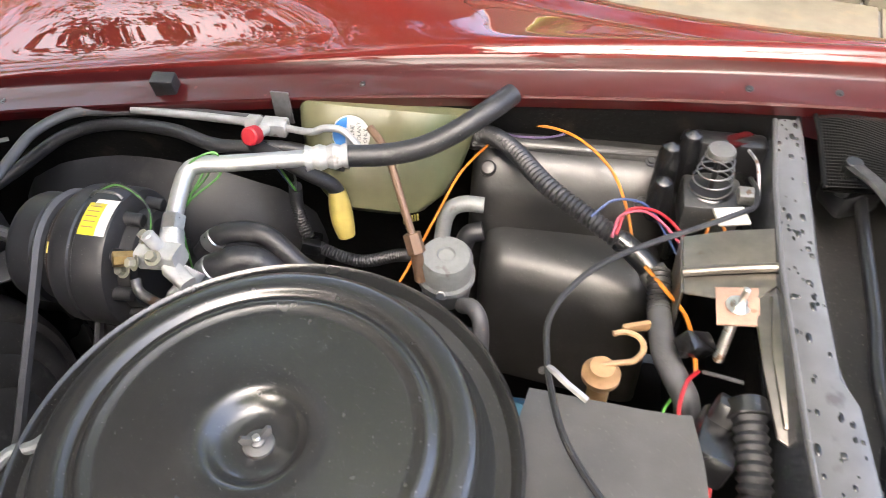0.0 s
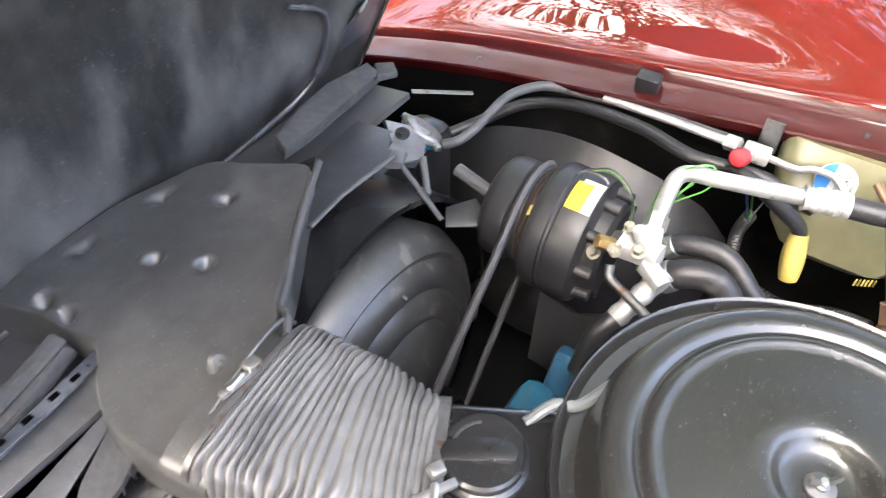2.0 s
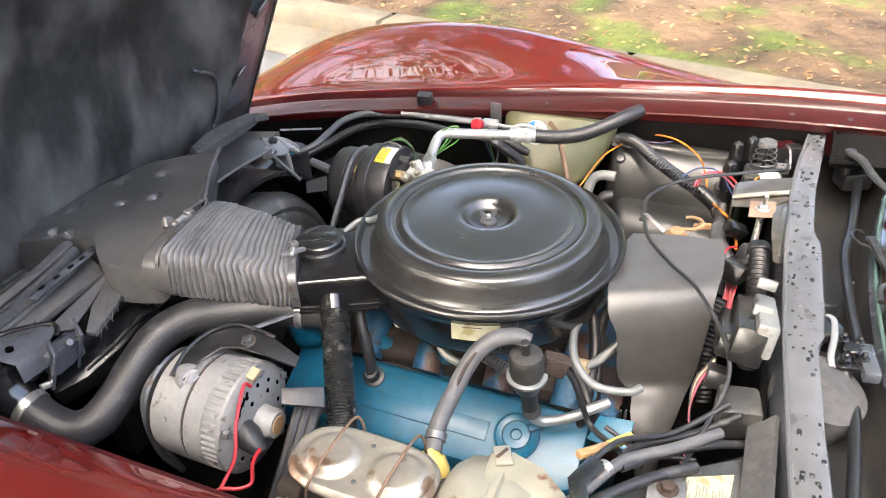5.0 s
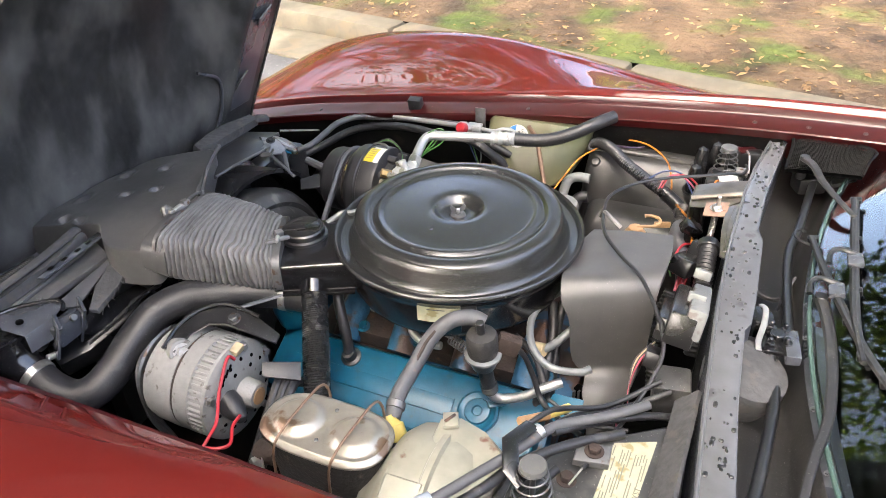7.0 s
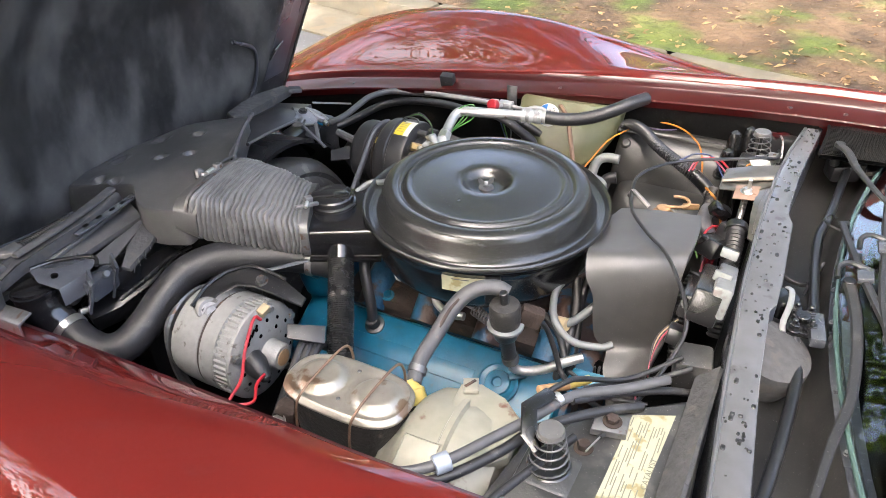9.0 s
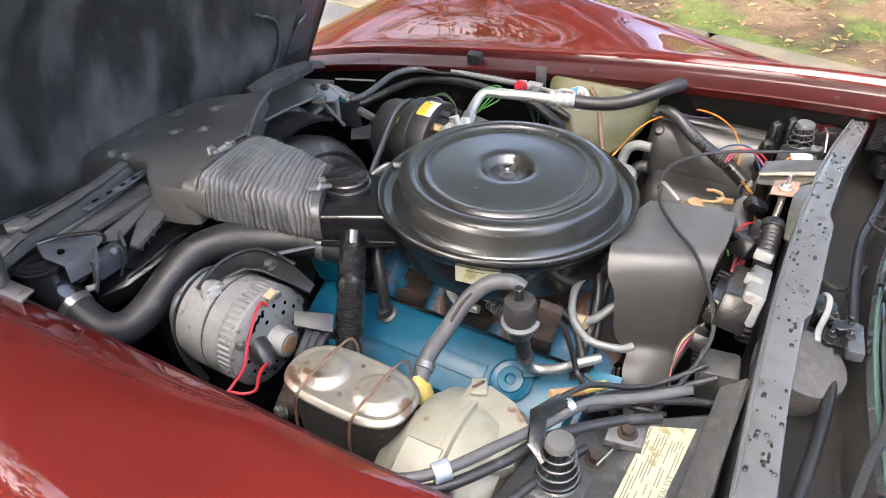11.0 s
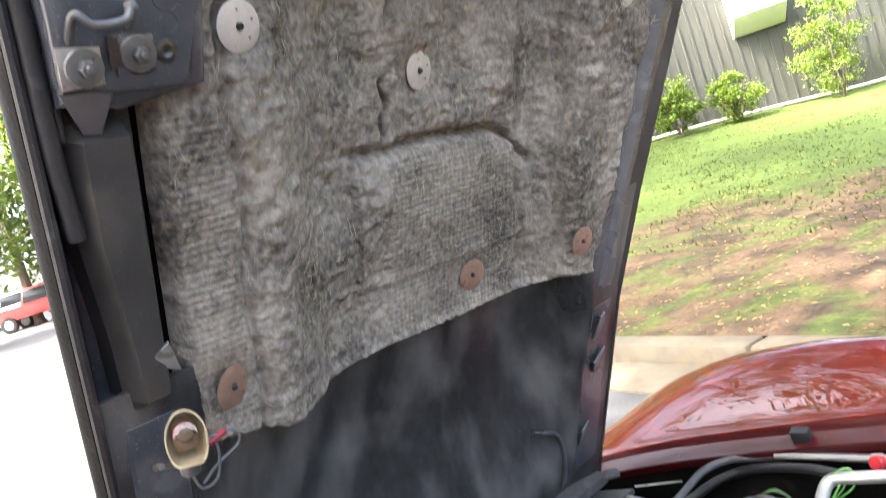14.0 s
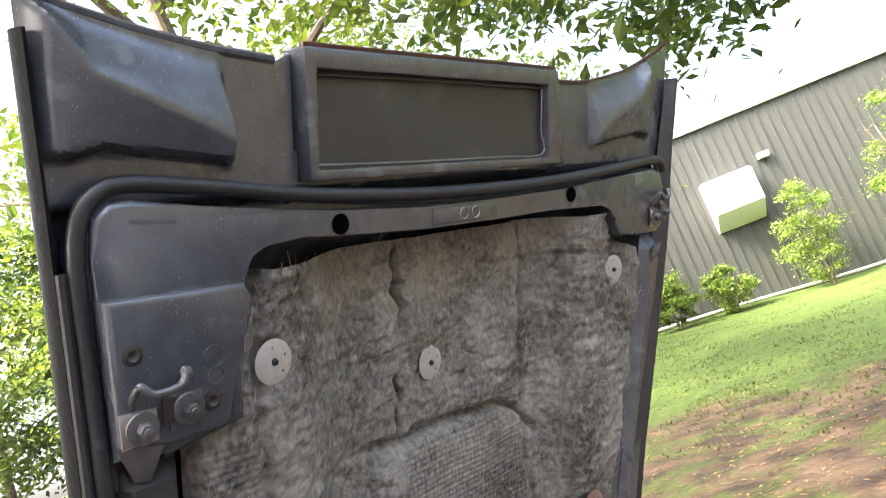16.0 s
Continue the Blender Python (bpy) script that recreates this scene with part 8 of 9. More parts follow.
for a in (-0.25, 0.45, 2.6, 3.6):
    c = BA + Vector((0.075, 0.118 * math.sin(a), 0.118 * math.cos(a)))
    part("crimp", box(tuple(c), (0.06, 0.03, 0.012), 0.004, (-math.degrees(a), -6, 0)), GOLD, boost)
part("embossed_square", prism([(-0.024, -0.024), (0.024, -0.024), (0.024, 0.024), (-0.024, 0.024)], BA + Vector((0.075, -0.055, 0.1115)), (1, 0, 0.05), (0, 0.85, 0.5), 0.004, 0.003), GOLD, boost)
part("stamped_plate", slab([(0.138, -0.378, 0.826), (0.145, -0.43, 0.832), (0.168, -0.452, 0.832), (0.17, -0.48, 0.824), (0.198, -0.50, 0.812), (0.24, -0.46, 0.82), (0.24, -0.412, 0.832), (0.204, -0.384, 0.835), (0.165, -0.37, 0.83)], 0.02, 0.005), GOLD, boost, "stamped overlapping shell edge")
part("tab", slab([(0.14, -0.375, 0.834), (0.152, -0.40, 0.838), (0.17, -0.392, 0.839), (0.158, -0.366, 0.834)], 0.006, 0.002), GOLD, boost)
part("slot", box((0.155, -0.385, 0.839), (0.004, 0.018, 0.002), 0.001, (0, 0, -25)), RUST, boost)
part("flange", prism([(-0.05, -0.035), (0.0, -0.04), (0.0, 0.04), (-0.05, 0.03)], (0.11, -0.448, 0.757), (1, 0, 0), (0, 1, 0.2), 0.006, 0.002), GOLD, boost)
chk = part("check_valve", lathe([(0.011, -0.012), (0.016, 0.0), (0.0165, 0.014), (0.012, 0.018), (0.008, 0.03), (0.0005, 0.03)], (0.072, -0.385, 0.770), (-0.5, 0.35, 0.6), 24), CREAM_YEL, boost, "yellow plastic check valve")
part("grommet", cyl((0.085, -0.40, 0.755), (0.078, -0.39, 0.765), 0.019, 20), RUBBER, boost)
bh = thing("booster_hose", (0.07, -0.28, 0.78), "grey black vacuum hose to the brake booster", "hose")
part("hose", tube([(0.06, -0.37, 0.785), (0.055, -0.34, 0.80), (0.058, -0.295, 0.815), (0.07, -0.255, 0.845), (0.09, -0.232, 0.862), (0.115, -0.215, 0.862), (0.132, -0.212, 0.855)], 0.0115, 14), RUBBER_GREY, bh)
part("clamp", cyl((0.058, -0.358, 0.791), (0.0565, -0.348, 0.796), 0.0135, 18), DULL, bh, "dull wire hose clamp")
part("scuff", tube([(0.062, -0.292, 0.8262), (0.067, -0.272, 0.8425), (0.075, -0.255, 0.8555)], 0.0035, 6), RUST, bh, "red brown scuff along the hose")
valve = thing("purge_valve", (0.135, -0.22, 0.7), "black vacuum valve with a grey collar", "valve")
part("nipple", cyl((0.133, -0.226, 0.845), (0.132, -0.228, 0.868), 0.0065, 12), BLACK, valve)
part("body", lathe([(0.012, 0.0), (0.022, 0.004), (0.0235, 0.012), (0.0235, 0.034), (0.021, 0.040), (0.008, 0.043)], (0.134, -0.223, 0.805), (-0.02, -0.05, 1), 32), BLACK_ROUGH, valve)
part("collar", lathe([(0.024, -0.006), (0.0275, -0.004), (0.0275, 0.0), (0.024, 0.002)], (0.134, -0.222, 0.806), (-0.02, -0.05, 1), 36), GREYHOSE, valve, "grey plastic collar")
part("lower_body", lathe([(0.008, -0.03), (0.017, -0.026), (0.022, -0.012), (0.023, -0.004)], (0.134, -0.222, 0.806), (-0.02, -0.05, 1), 30), BLACK, valve)
part("stem_hose", tube([(0.135, -0.22, 0.785), (0.136, -0.213, 0.75), (0.137, -0.205, 0.725)], 0.0115, 12), RUBBER, valve)
part("clamp", corrugated([(0.136, -0.209, 0.735), (0.137, -0.206, 0.727), (0.1375, -0.204, 0.718)], 0.0135, 0.002, 0.004), RUBBER, valve)
part("pipe", tube([(0.137, -0.203, 0.718), (0.14, -0.198, 0.70), (0.155, -0.19, 0.692), (0.185, -0.18, 0.70), (0.215, -0.165, 0.715), (0.235, -0.15, 0.72)], 0.0078, 12), ALU_PIPE, valve, "dull metal pipe")
part("mount", box((0.165, -0.20, 0.815), (0.035, 0.02, 0.03), 0.004, (0, 20, 20)), RUST, valve)
for pts, r, m, lab in (([(0.195, -0.005, 0.79), (0.178, -0.045, 0.792), (0.167, -0.085, 0.79), (0.172, -0.12, 0.778), (0.188, -0.145, 0.765), (0.218, -0.157, 0.752), (0.26, -0.15, 0.75), (0.275, -0.138, 0.752)], 0.006, GREYHOSE, "pale grey vacuum hose loop"), ([(0.238, -0.06, 0.772), (0.225, -0.08, 0.765), (0.206, -0.10, 0.748), (0.186, -0.108, 0.735)], 0.0068, GREYHOSE, "pale grey vacuum hose"), ([(0.20, 0.0, 0.78), (0.195, -0.04, 0.75), (0.205, -0.09, 0.70), (0.21, -0.13, 0.64)], 0.0085, RUBBER, "black hose behind the shield"), ([(0.18, -0.03, 0.775), (0.195, -0.07, 0.74), (0.20, -0.13, 0.70), (0.198, -0.17, 0.65)], 0.0085, RUBBER, "black hose behind the shield"), ([(0.165, -0.205, 0.82), (0.185, -0.195, 0.80), (0.20, -0.19, 0.76), (0.22, -0.20, 0.72), (0.26, -0.24, 0.735), (0.30, -0.28, 0.76)], 0.0042, RUBBER, "thin black cable beside the valve"), ([(0.14, -0.10, 0.745), (0.18, -0.12, 0.735), (0.21, -0.15, 0.70)], 0.006, RUBBER, "black hose under the air cleaner")):
    solo("vacuum_line", tube(pts, r, 12), m, lab, "hose", "vacuum lines")
solo("hose_tee", cyl((0.175, -0.105, 0.735), (0.195, -0.11, 0.74), 0.011, 14), CREAM, "cream plastic hose connector", "connector")

# ---- left rear corner ----
cover = thing("battery_cover", (0.36, -0.38, 0.6), "dull black cover panel with an aged sticker", "cover")
part("panel", prism([(0.245, -0.53), (0.262, -0.44), (0.30, -0.348), (0.345, -0.335), (0.418, -0.27), (0.436, -0.29), (0.452, -0.56), (0.30, -0.60)], (0, 0, 0.806), (1, 0, 0), (0, 1, 0), 0.018, 0.006), PLASTIC_DUSTY, cover)
part("side", box((0.35, -0.36, 0.72), (0.15, 0.08, 0.16), 0.01, (0, 0, 25)), PLASTIC, cover)
part("edge_putty", sheet(lambda s, t: Vector((0.408 + 0.026 * s, -0.54 + 0.30 * t, 0.83 + 0.03 * s + 0.004 * noise.noise(Vector((s * 4, t * 30, 1))))), 5, 40, 0.006), FOAM, cover, "wrinkled black sealer")
sticker = part("sticker", prism([(0.353, -0.335), (0.401, -0.313), (0.396, -0.425), (0.40, -0.53), (0.347, -0.53), (0.35, -0.45)], (0, 0, 0.8252), (1, 0, 0), (0, 1, 0), 0.0006), PAPER, cover, "yellowed instruction sticker")
rng = random.Random(31)
for i in range(13):
    y, x = -0.338 - rng.uniform(0, 0.008), 0.3555 + 0.0033 * i
    while y > -0.515:
        ln = rng.uniform(0.012, 0.05)
        if rng.random() < 0.85 and not (x > 0.388 and -0.43 < y < -0.36):
            part("print", box((x, y - ln / 2, 0.826), (0.0013, ln * 0.94, 0.0003), 0), PRINT, sticker)
        y -= ln + rng.choice((0.002, 0.003, 0.009))
text("lettering", "CATALYST", 0.010, (0.394, -0.415, 0.8262), (0.02, 1, 0), (-1, 0, 0), PRINT, sticker)
lt = latch_spring(0.287, -0.452, 0.826, "black hood latch with a coil spring beside the booster")
part("bracket", box((0.29, -0.47, 0.803), (0.10, 0.13, 0.03), 0.006, (0, 0, -8)), PLASTIC_DUSTY, lt)
part("bolt", bolt((0.315, -0.41, 0.824), (0, 0, 1), 0.008, 0.01), RUST, lt, "rusty bolt")
part("bolt", bolt((0.262, -0.525, 0.82), (0, 0, 1), 0.010, 0.008), DULL, lt)
part("cable_anchor", prism([(-0.022, -0.012), (0.02, -0.015), (0.025, 0.012), (-0.015, 0.015)], (0.333, -0.37, 0.826), (1, 0.3, 0), (-0.3, 1, 0.1), 0.012, 0.002), DULL, lt)
part("anchor_bolt", bolt((0.336, -0.368, 0.838), (0, 0, 1), 0.008, 0.008), RUST, lt)
cab = thing("battery_cable", (0.24, -0.45, 0.8), "thick black cables strapped across the booster", "cable")
for pts, r, m in (([(0.05, -0.585, 0.855), (0.10, -0.575, 0.858), (0.150, -0.565, 0.862), (0.19, -0.535, 0.866), (0.228, -0.475, 0.866), (0.252, -0.43, 0.862), (0.28, -0.37, 0.855), (0.30, -0.345, 0.85), (0.335, -0.315, 0.845), (0.38, -0.27, 0.84)], 0.0085, RUBBER_GREY), ([(0.05, -0.60, 0.84), (0.13, -0.58, 0.848), (0.19, -0.548, 0.852), (0.235, -0.485, 0.852), (0.262, -0.43, 0.85), (0.31, -0.37, 0.842), (0.36, -0.32, 0.83)], 0.0085, RUBBER), ([(0.23, -0.58, 0.82), (0.25, -0.52, 0.825), (0.275, -0.46, 0.826), (0.30, -0.40, 0.825)], 0.0075, RUBBER), ([(0.285, -0.37, 0.852), (0.33, -0.31, 0.83), (0.38, -0.27, 0.82), (0.41, -0.25, 0.81)], 0.007, RUBBER), ([(0.28, -0.335, 0.83), (0.30, -0.30, 0.82), (0.35, -0.255, 0.81), (0.40, -0.215, 0.82)], 0.0062, RUBBER), ([(0.25, -0.27, 0.80), (0.30, -0.285, 0.79), (0.36, -0.275, 0.79)], 0.004, RUBBER), ([(0.245, -0.40, 0.862), (0.27, -0.35, 0.86), (0.285, -0.32, 0.845), (0.33, -0.27, 0.82), (0.385, -0.21, 0.83)], 0.0048, RUBBER)):
    part("cable", tube(pts, r * 0.75, 12), m, cab)
part("tie", sweep([Vector(p) for p in ((0.262, -0.38, 0.866), (0.248, -0.42, 0.873), (0.262, -0.455, 0.868), (0.278, -0.46, 0.858))], 0.010, 8, flat=0.16), PLASTIC, cab, "black plastic strap")
part("tie", cyl((0.186, -0.542, 0.867), (0.198, -0.528, 0.868), 0.0115, 14), BLUE_GREY, cab, "grey cable clip")
part("splice", cyl((0.262, -0.318, 0.822), (0.285, -0.292, 0.82), 0.006, 12), CREAM_YEL, cab, "yellow crimp splice")
part("splice_tape", cyl((0.235, -0.352, 0.832), (0.264, -0.318, 0.822), 0.0062, 10), TAN, cab)
part("ring", cyl((0.268, -0.386, 0.858), (0.272, -0.378, 0.858), 0.0098, 12), STEEL, cab)
fuse = thing("fuse_block", (0.405, -0.09, 0.8), "grey white fuse block mounted on the firewall", "fuse block")
part("base", box((0.392, -0.10, 0.862), (0.04, 0.13, 0.05), 0.005, (-18, 8, 0)), PLASTIC, fuse)
part("body", box((0.408, -0.10, 0.874), (0.026, 0.12, 0.045), 0.004, (-18, 8, 0)), ALU_DULL, fuse, "dirty white plastic")
for i in range(3):
    part("lug", box((0.405, -0.145 + 0.042 * i, 0.887 + 0.012 * i), (0.024, 0.010, 0.014), 0.002, (-18, 8, 0)), ALU_DULL, fuse)
part("connector", box((0.372, -0.09, 0.842), (0.03, 0.10, 0.035), 0.004, (-18, 8, 0)), PLASTIC, fuse)
part("pins", box((0.365, -0.155, 0.82), (0.024, 0.03, 0.025), 0.003, (-18, 8, 0)), BLACK, fuse)
for i in range(4):
    part("lead", tube([(0.362, -0.145 + 0.006 * i, 0.83), (0.348 - 0.002 * i, -0.165, 0.815), (0.342, -0.19, 0.79), (0.35, -0.22, 0.76)], 0.0016, 6), (WIRE_PINK, RUBBER, CREAM, RUBBER)[i], fuse)
for i in range(2):
    part("lead", tube([(0.33 + 0.006 * i, -0.235, 0.785), (0.34 + 0.006 * i, -0.25, 0.77), (0.35, -0.275, 0.755)], 0.0014, 6), WIRE_PINK, fuse)
part("bracket", box((0.398, -0.19, 0.80), (0.05, 0.05, 0.05), 0.006, (0, 0, 10)), PLASTIC_DUSTY, fuse)

# ---- ground and distance ----


def kerb_y(x):
    return 2.68 - 0.19 * x


def ground_z(x, y):
    d = y - kerb_y(x)
    rise = max(0.0, -(x + 3)) * 0.045
    if d > 0.12:
        rise += 0.13 + min(d, 40) * 0.012 + 0.26 * smooth01(-(x + 6) / 6) * smooth01(d / 12)
    return rise


def flat_sheet(name, xs, ys, zf, material, label, category):
    bm = bmesh.new()
    g = [[bm.verts.new((x, y, zf(x, y))) for y in ys(x)] for x in xs]
    for a, b in zip(g, g[1:]):
        for j in range(len(a) - 1):
            bm.faces.new((a[j], b[j], b[j + 1], a[j + 1]))
    return solo(name, bm, material, label, category, kind="structure", smooth=80)


XS = [-500, -150, -80, -50, -40, -30, -25, -20, -17, -14, -12, -10, -8.5, -7, -6, -5, -4, -3, -2, -1, 0, 1, 2, 3, 4, 5, 8, 12, 20, 50, 150, 500]
flat_sheet("road", XS, lambda x: [-500, -100, -30, -10, -5, -2, 0, 1.5, kerb_y(x) + 0.05], lambda x, y: max(0.0, -(x + 3)) * 0.045, ASPHALT, "worn grey asphalt of the car park", "road")


def rough_ground(x, y):
    return ground_z(x, y) + (0.05 * noise.fractal(Vector((x * 0.8, y * 0.8, 0)), 1.0, 2.0, 4) if y - kerb_y(x) > 0.3 else 0)


flat_sheet("ground", XS, lambda x: [kerb_y(x) + 0.17 + d for d in (0, 0.25, 0.5, 0.75, 1, 1.3, 1.6, 2, 2.5, 3, 3.5, 4, 4.5, 5, 6, 7, 8, 9.5, 11, 13, 15, 17, 20, 25, 30, 60, 150, 500)], rough_ground, SOIL, "bare brown soil rising to a green lawn", "ground")
kerb = thing("kerb", (0, kerb_y(0), 0), "pale concrete kerb edging the car park", "kerb", kind="structure")
for i in range(-10, 6):
    x0, x1 = i * 1.5 - 1.78 + 0.006, (i + 1) * 1.5 - 1.78 - 0.006
    xm = (x0 + x1) / 2
    zz = max(0.0, -(xm + 3)) * 0.045
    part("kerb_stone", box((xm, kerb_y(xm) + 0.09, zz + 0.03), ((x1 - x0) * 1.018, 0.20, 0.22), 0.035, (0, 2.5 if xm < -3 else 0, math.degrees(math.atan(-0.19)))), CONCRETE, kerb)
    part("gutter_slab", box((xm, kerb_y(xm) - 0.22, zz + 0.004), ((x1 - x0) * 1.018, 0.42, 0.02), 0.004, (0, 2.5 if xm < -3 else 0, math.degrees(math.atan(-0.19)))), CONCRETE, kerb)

rng = random.Random(21)
bm = bmesh.new()
for i in range(7000):
    x = rng.uniform(-11, 5)
    d = 0.2 + rng.random() ** 1.4 * 6.5
    y = kerb_y(x) + d
    s, a = rng.uniform(0.012, 0.034), rng.uniform(0, 6.28)
    q = pose(x, y, rough_ground(x, y) + rng.uniform(0.0, 0.012), rng.uniform(-20, 20), rng.uniform(-20, 20), math.degrees(a))
    vs = [bm.verts.new(q @ Vector(p)) for p in ((-s, 0, 0), (0, -s * 0.5, 0.004), (s, 0, 0), (0, s * 0.5, 0.006))]
    bm.faces.new(vs)
solo("leaf_litter", bm, LITTER, "dry leaves and mulch scattered on the soil", "leaf litter", kind="stuff", smooth=0)
bm = bmesh.new()
for i in range(42000):
    x = rng.uniform(-16, 6)
    d = 2.4 + rng.random() ** 1.3 * 15
    if d + rng.gauss(0, 0.8) < 3.6 and rng.random() < 0.85:
        continue
    y = kerb_y(x) + d
    h, a = rng.uniform(0.02, 0.055), rng.uniform(0, 6.28)
    c = Vector((x, y, rough_ground(x, y) - 0.01))
    w = Vector((math.cos(a), math.sin(a), 0)) * rng.uniform(0.006, 0.014)
    tip = c + Vector((rng.gauss(0, 0.03), rng.gauss(0, 0.03), h))
    bm.faces.new([bm.verts.new(p) for p in (c - w, c + w, tip)])
solo("lawn_grass", bm, GRASS, "short green lawn grass", "grass", kind="stuff", smooth=0)


def crown_bm(rng, centre, size, clumps, leaves, leaf, tight=0.36):
    """Clumps of small leaves round the tips of the limbs, uneven and gappy."""
    bm = bmesh.new()
    for i in range(clumps):
        while True:
            p = Vector((rng.uniform(-1, 1), rng.uniform(-1, 1), rng.uniform(-1, 1)))
            if 0.25 < p.length < 1:
                break
        c = Vector(centre) + Vector((p.x * size[0], p.y * size[1], p.z * size[2]))
        r = rng.uniform(0.4, 1.15) * min(size) * tight
        for k in range(leaves):
            o = Vector((rng.gauss(0, 0.5), rng.gauss(0, 0.5), rng.gauss(0, 0.33))) * r
            s = leaf * rng.uniform(0.6, 1.3)
            q = Matrix.Translation(c + o) @ Euler((rng.uniform(-1, 1), rng.uniform(-1, 1), rng.uniform(0, 6.28))).to_matrix().to_4x4()
            bm.faces.new([bm.verts.new(q @ Vector(v)) for v in ((-s, 0, 0), (0, -s * 0.45, 0), (s, 0, -s * 0.2), (0, s * 0.45, 0))])
    return bm


def tree(x, y, height, spread, seed, label, leaves=LEAF, clumps=70, per=120, leaf=0.11, bare=0.35, lean=(0, 0), tight=0.36):
    rng = random.Random(seed)
    z0 = ground_z(x, y) if y > kerb_y(x) else max(0.0, -(x + 3)) * 0.045
    t = thing("tree", (x, y, z0 - 0.05), label, "tree", "trees round the car park")
    r0 = height * 0.018
    top = Vector((x + lean[0], y + lean[1], z0 + height * 0.9))
    base = Vector((x, y, z0 - 0.1))
    part("trunk", sweep([base, base.lerp(top, 0.02) + Vector((0.02, 0, 0)), base.lerp(top, 0.3) + Vector((rng.gauss(0, 0.15), rng.gauss(0, 0.15), 0)), base.lerp(top, 0.6), top], lambda k: r0 * (1.3 - 0.3 * min(1, k * 6)) * (1 - 0.85 * k) + 0.01, 10), BARK, t)
    for k in range(7):
        f = bare + (0.9 - bare) * (k + 0.5) / 7
        a = k * 2.4 + rng.random()
        s = base.lerp(top, f)
        e = s + Vector((math.cos(a) * spread * (1.1 - 0.6 * f), math.sin(a) * spread * (1.1 - 0.6 * f), height * 0.12))
        part("limb", sweep(spline([s, s.lerp(e, 0.5) + Vector((0, 0, height * 0.03)), e], 4), lambda u: r0 * 0.4 * (1 - 0.85 * u) + 0.006, 7), BARK, t)
    c = base.lerp(top, (1 + bare) / 2)
    part("crown", crown_bm(rng, c, (spread, spread, height * (1 - bare) * 0.52), clumps, per, leaf, tight), leaves, t, smooth=0)
    return t


# trees behind the hood, by the lawn and behind the camera
for i, (x, y, h, s, lf, m) in enumerate(((-17, 6.5, 12, 4.0, 0.085, LEAF_LIGHT), (-23, 12, 14, 4.6, 0.12, LEAF_LIGHT), (-30, 1.5, 13, 4.5, 0.18, LEAF_LIGHT), (-38, 8, 16, 5.5, 0.22, LEAF), (-46, 16, 17, 6.0, 0.25, LEAF_LIGHT), (-27, 20, 16, 5.0, 0.18, LEAF_LIGHT), (-20, 27, 15, 5.0, 0.18, LEAF), (-13.5, 12.5, 9.5, 3.4, 0.11, LEAF_LIGHT), (-55, 4, 18, 7.0, 0.28, LEAF), (-52, -8, 17, 7.0, 0.28, LEAF), (-34, 32, 17, 6.0, 0.22, LEAF), (-60, 28, 20, 8.0, 0.3, LEAF))):
    tree(x, y, h, s, 100 + i, "tall green broadleaf tree beyond the car park", m, 80, 130, lf, 0.22 if i > 0 else 0.3)
tree(-10.8, 9.0, 9.0, 3.6, 150, "leafy tree on the lawn with overhanging twigs", LEAF_LIGHT, 80, 150, 0.07, 0.45, (1.5, 0.8))
tree(2.6, 9.5, 13.5, 4.4, 160, "tall shade tree on the lawn", LEAF, 75, 90, 0.12, 0.30, tight=0.20)
tree(1.0, 7.2, 14.0, 5.0, 161, "tall shade tree leaning over the car", LEAF_LIGHT, 110, 110, 0.075, 0.42, (-5.4, -4.2), tight=0.17)
tree(3.6, 5.0, 12.0, 4.6, 163, "tall shade tree leaning over the car", LEAF, 100, 110, 0.09, 0.42, (-1.8, -1.6), tight=0.18)
tree(4.8, 3.6, 13.0, 3.8, 165, "tall shade tree arching over the car", LEAF, 40, 90, 0.10, 0.5, (-5.6, -2.4), tight=0.2)
tree(0.8, 7.8, 14.5, 4.6, 162, "tall leaning shade tree on the lawn", LEAF, 120, 130, 0.11, 0.33, (-3.4, -0.4), tight=0.25)
for i, (x, y, h, s) in enumerate(((7.0, 24.0, 13, 4.6), (14.0, 18.0, 14, 5.0), (1.5, 33.0, 15, 5.0), (20.0, 30.0, 15, 5.5))):
    tree(x, y, h, s, 240 + i, "broadleaf tree at the far edge of the lawn", LEAF_LIGHT if i % 2 else LEAF, 80, 120, 0.17, 0.12, tight=0.26)
# Unseen trees added to darken the sky and fill reflections on these sides.
for i, (x, y, h, s) in enumerate(((3.5, -15.0, 12, 5.0), (-11.0, -14.0, 12, 5.0), (11.0, -14.0, 12, 5.0), (34.0, -8.0, 12, 4.5), (32.0, 9.0, 12, 4.5))):
    tree(x, y, h, s, 200 + i, "unseen tree added to darken the sky beside the car park", LEAF if i % 2 else LEAF_LIGHT, 85, 240, 0.16, 0.22)


# Out-of-view crowns placed towards the sun: shade on car and kerb, dappled soil.
tree(-2.3, -6.3, 10.6, 2.9, 220, "unseen dense tree added to keep the sun off the car", LEAF, 120, 130, 0.15, 0.5)
tree(-6.0, -5.1, 14.0, 4.4, 222, "unseen leafy tree added to shade the kerb", LEAF, 110, 110, 0.12, 0.32, (0.8, 1.0), tight=0.23)
tree(-1.0, -12.5, 20.0, 4.6, 221, "unseen very tall tree added to dapple the soil", LEAF_LIGHT, 80, 90, 0.13, 0.5, tight=0.16)
tree(4.6, -9.5, 15.0, 4.2, 223, "unseen airy tree added to dapple the ground", LEAF, 70, 90, 0.12, 0.4, tight=0.17)
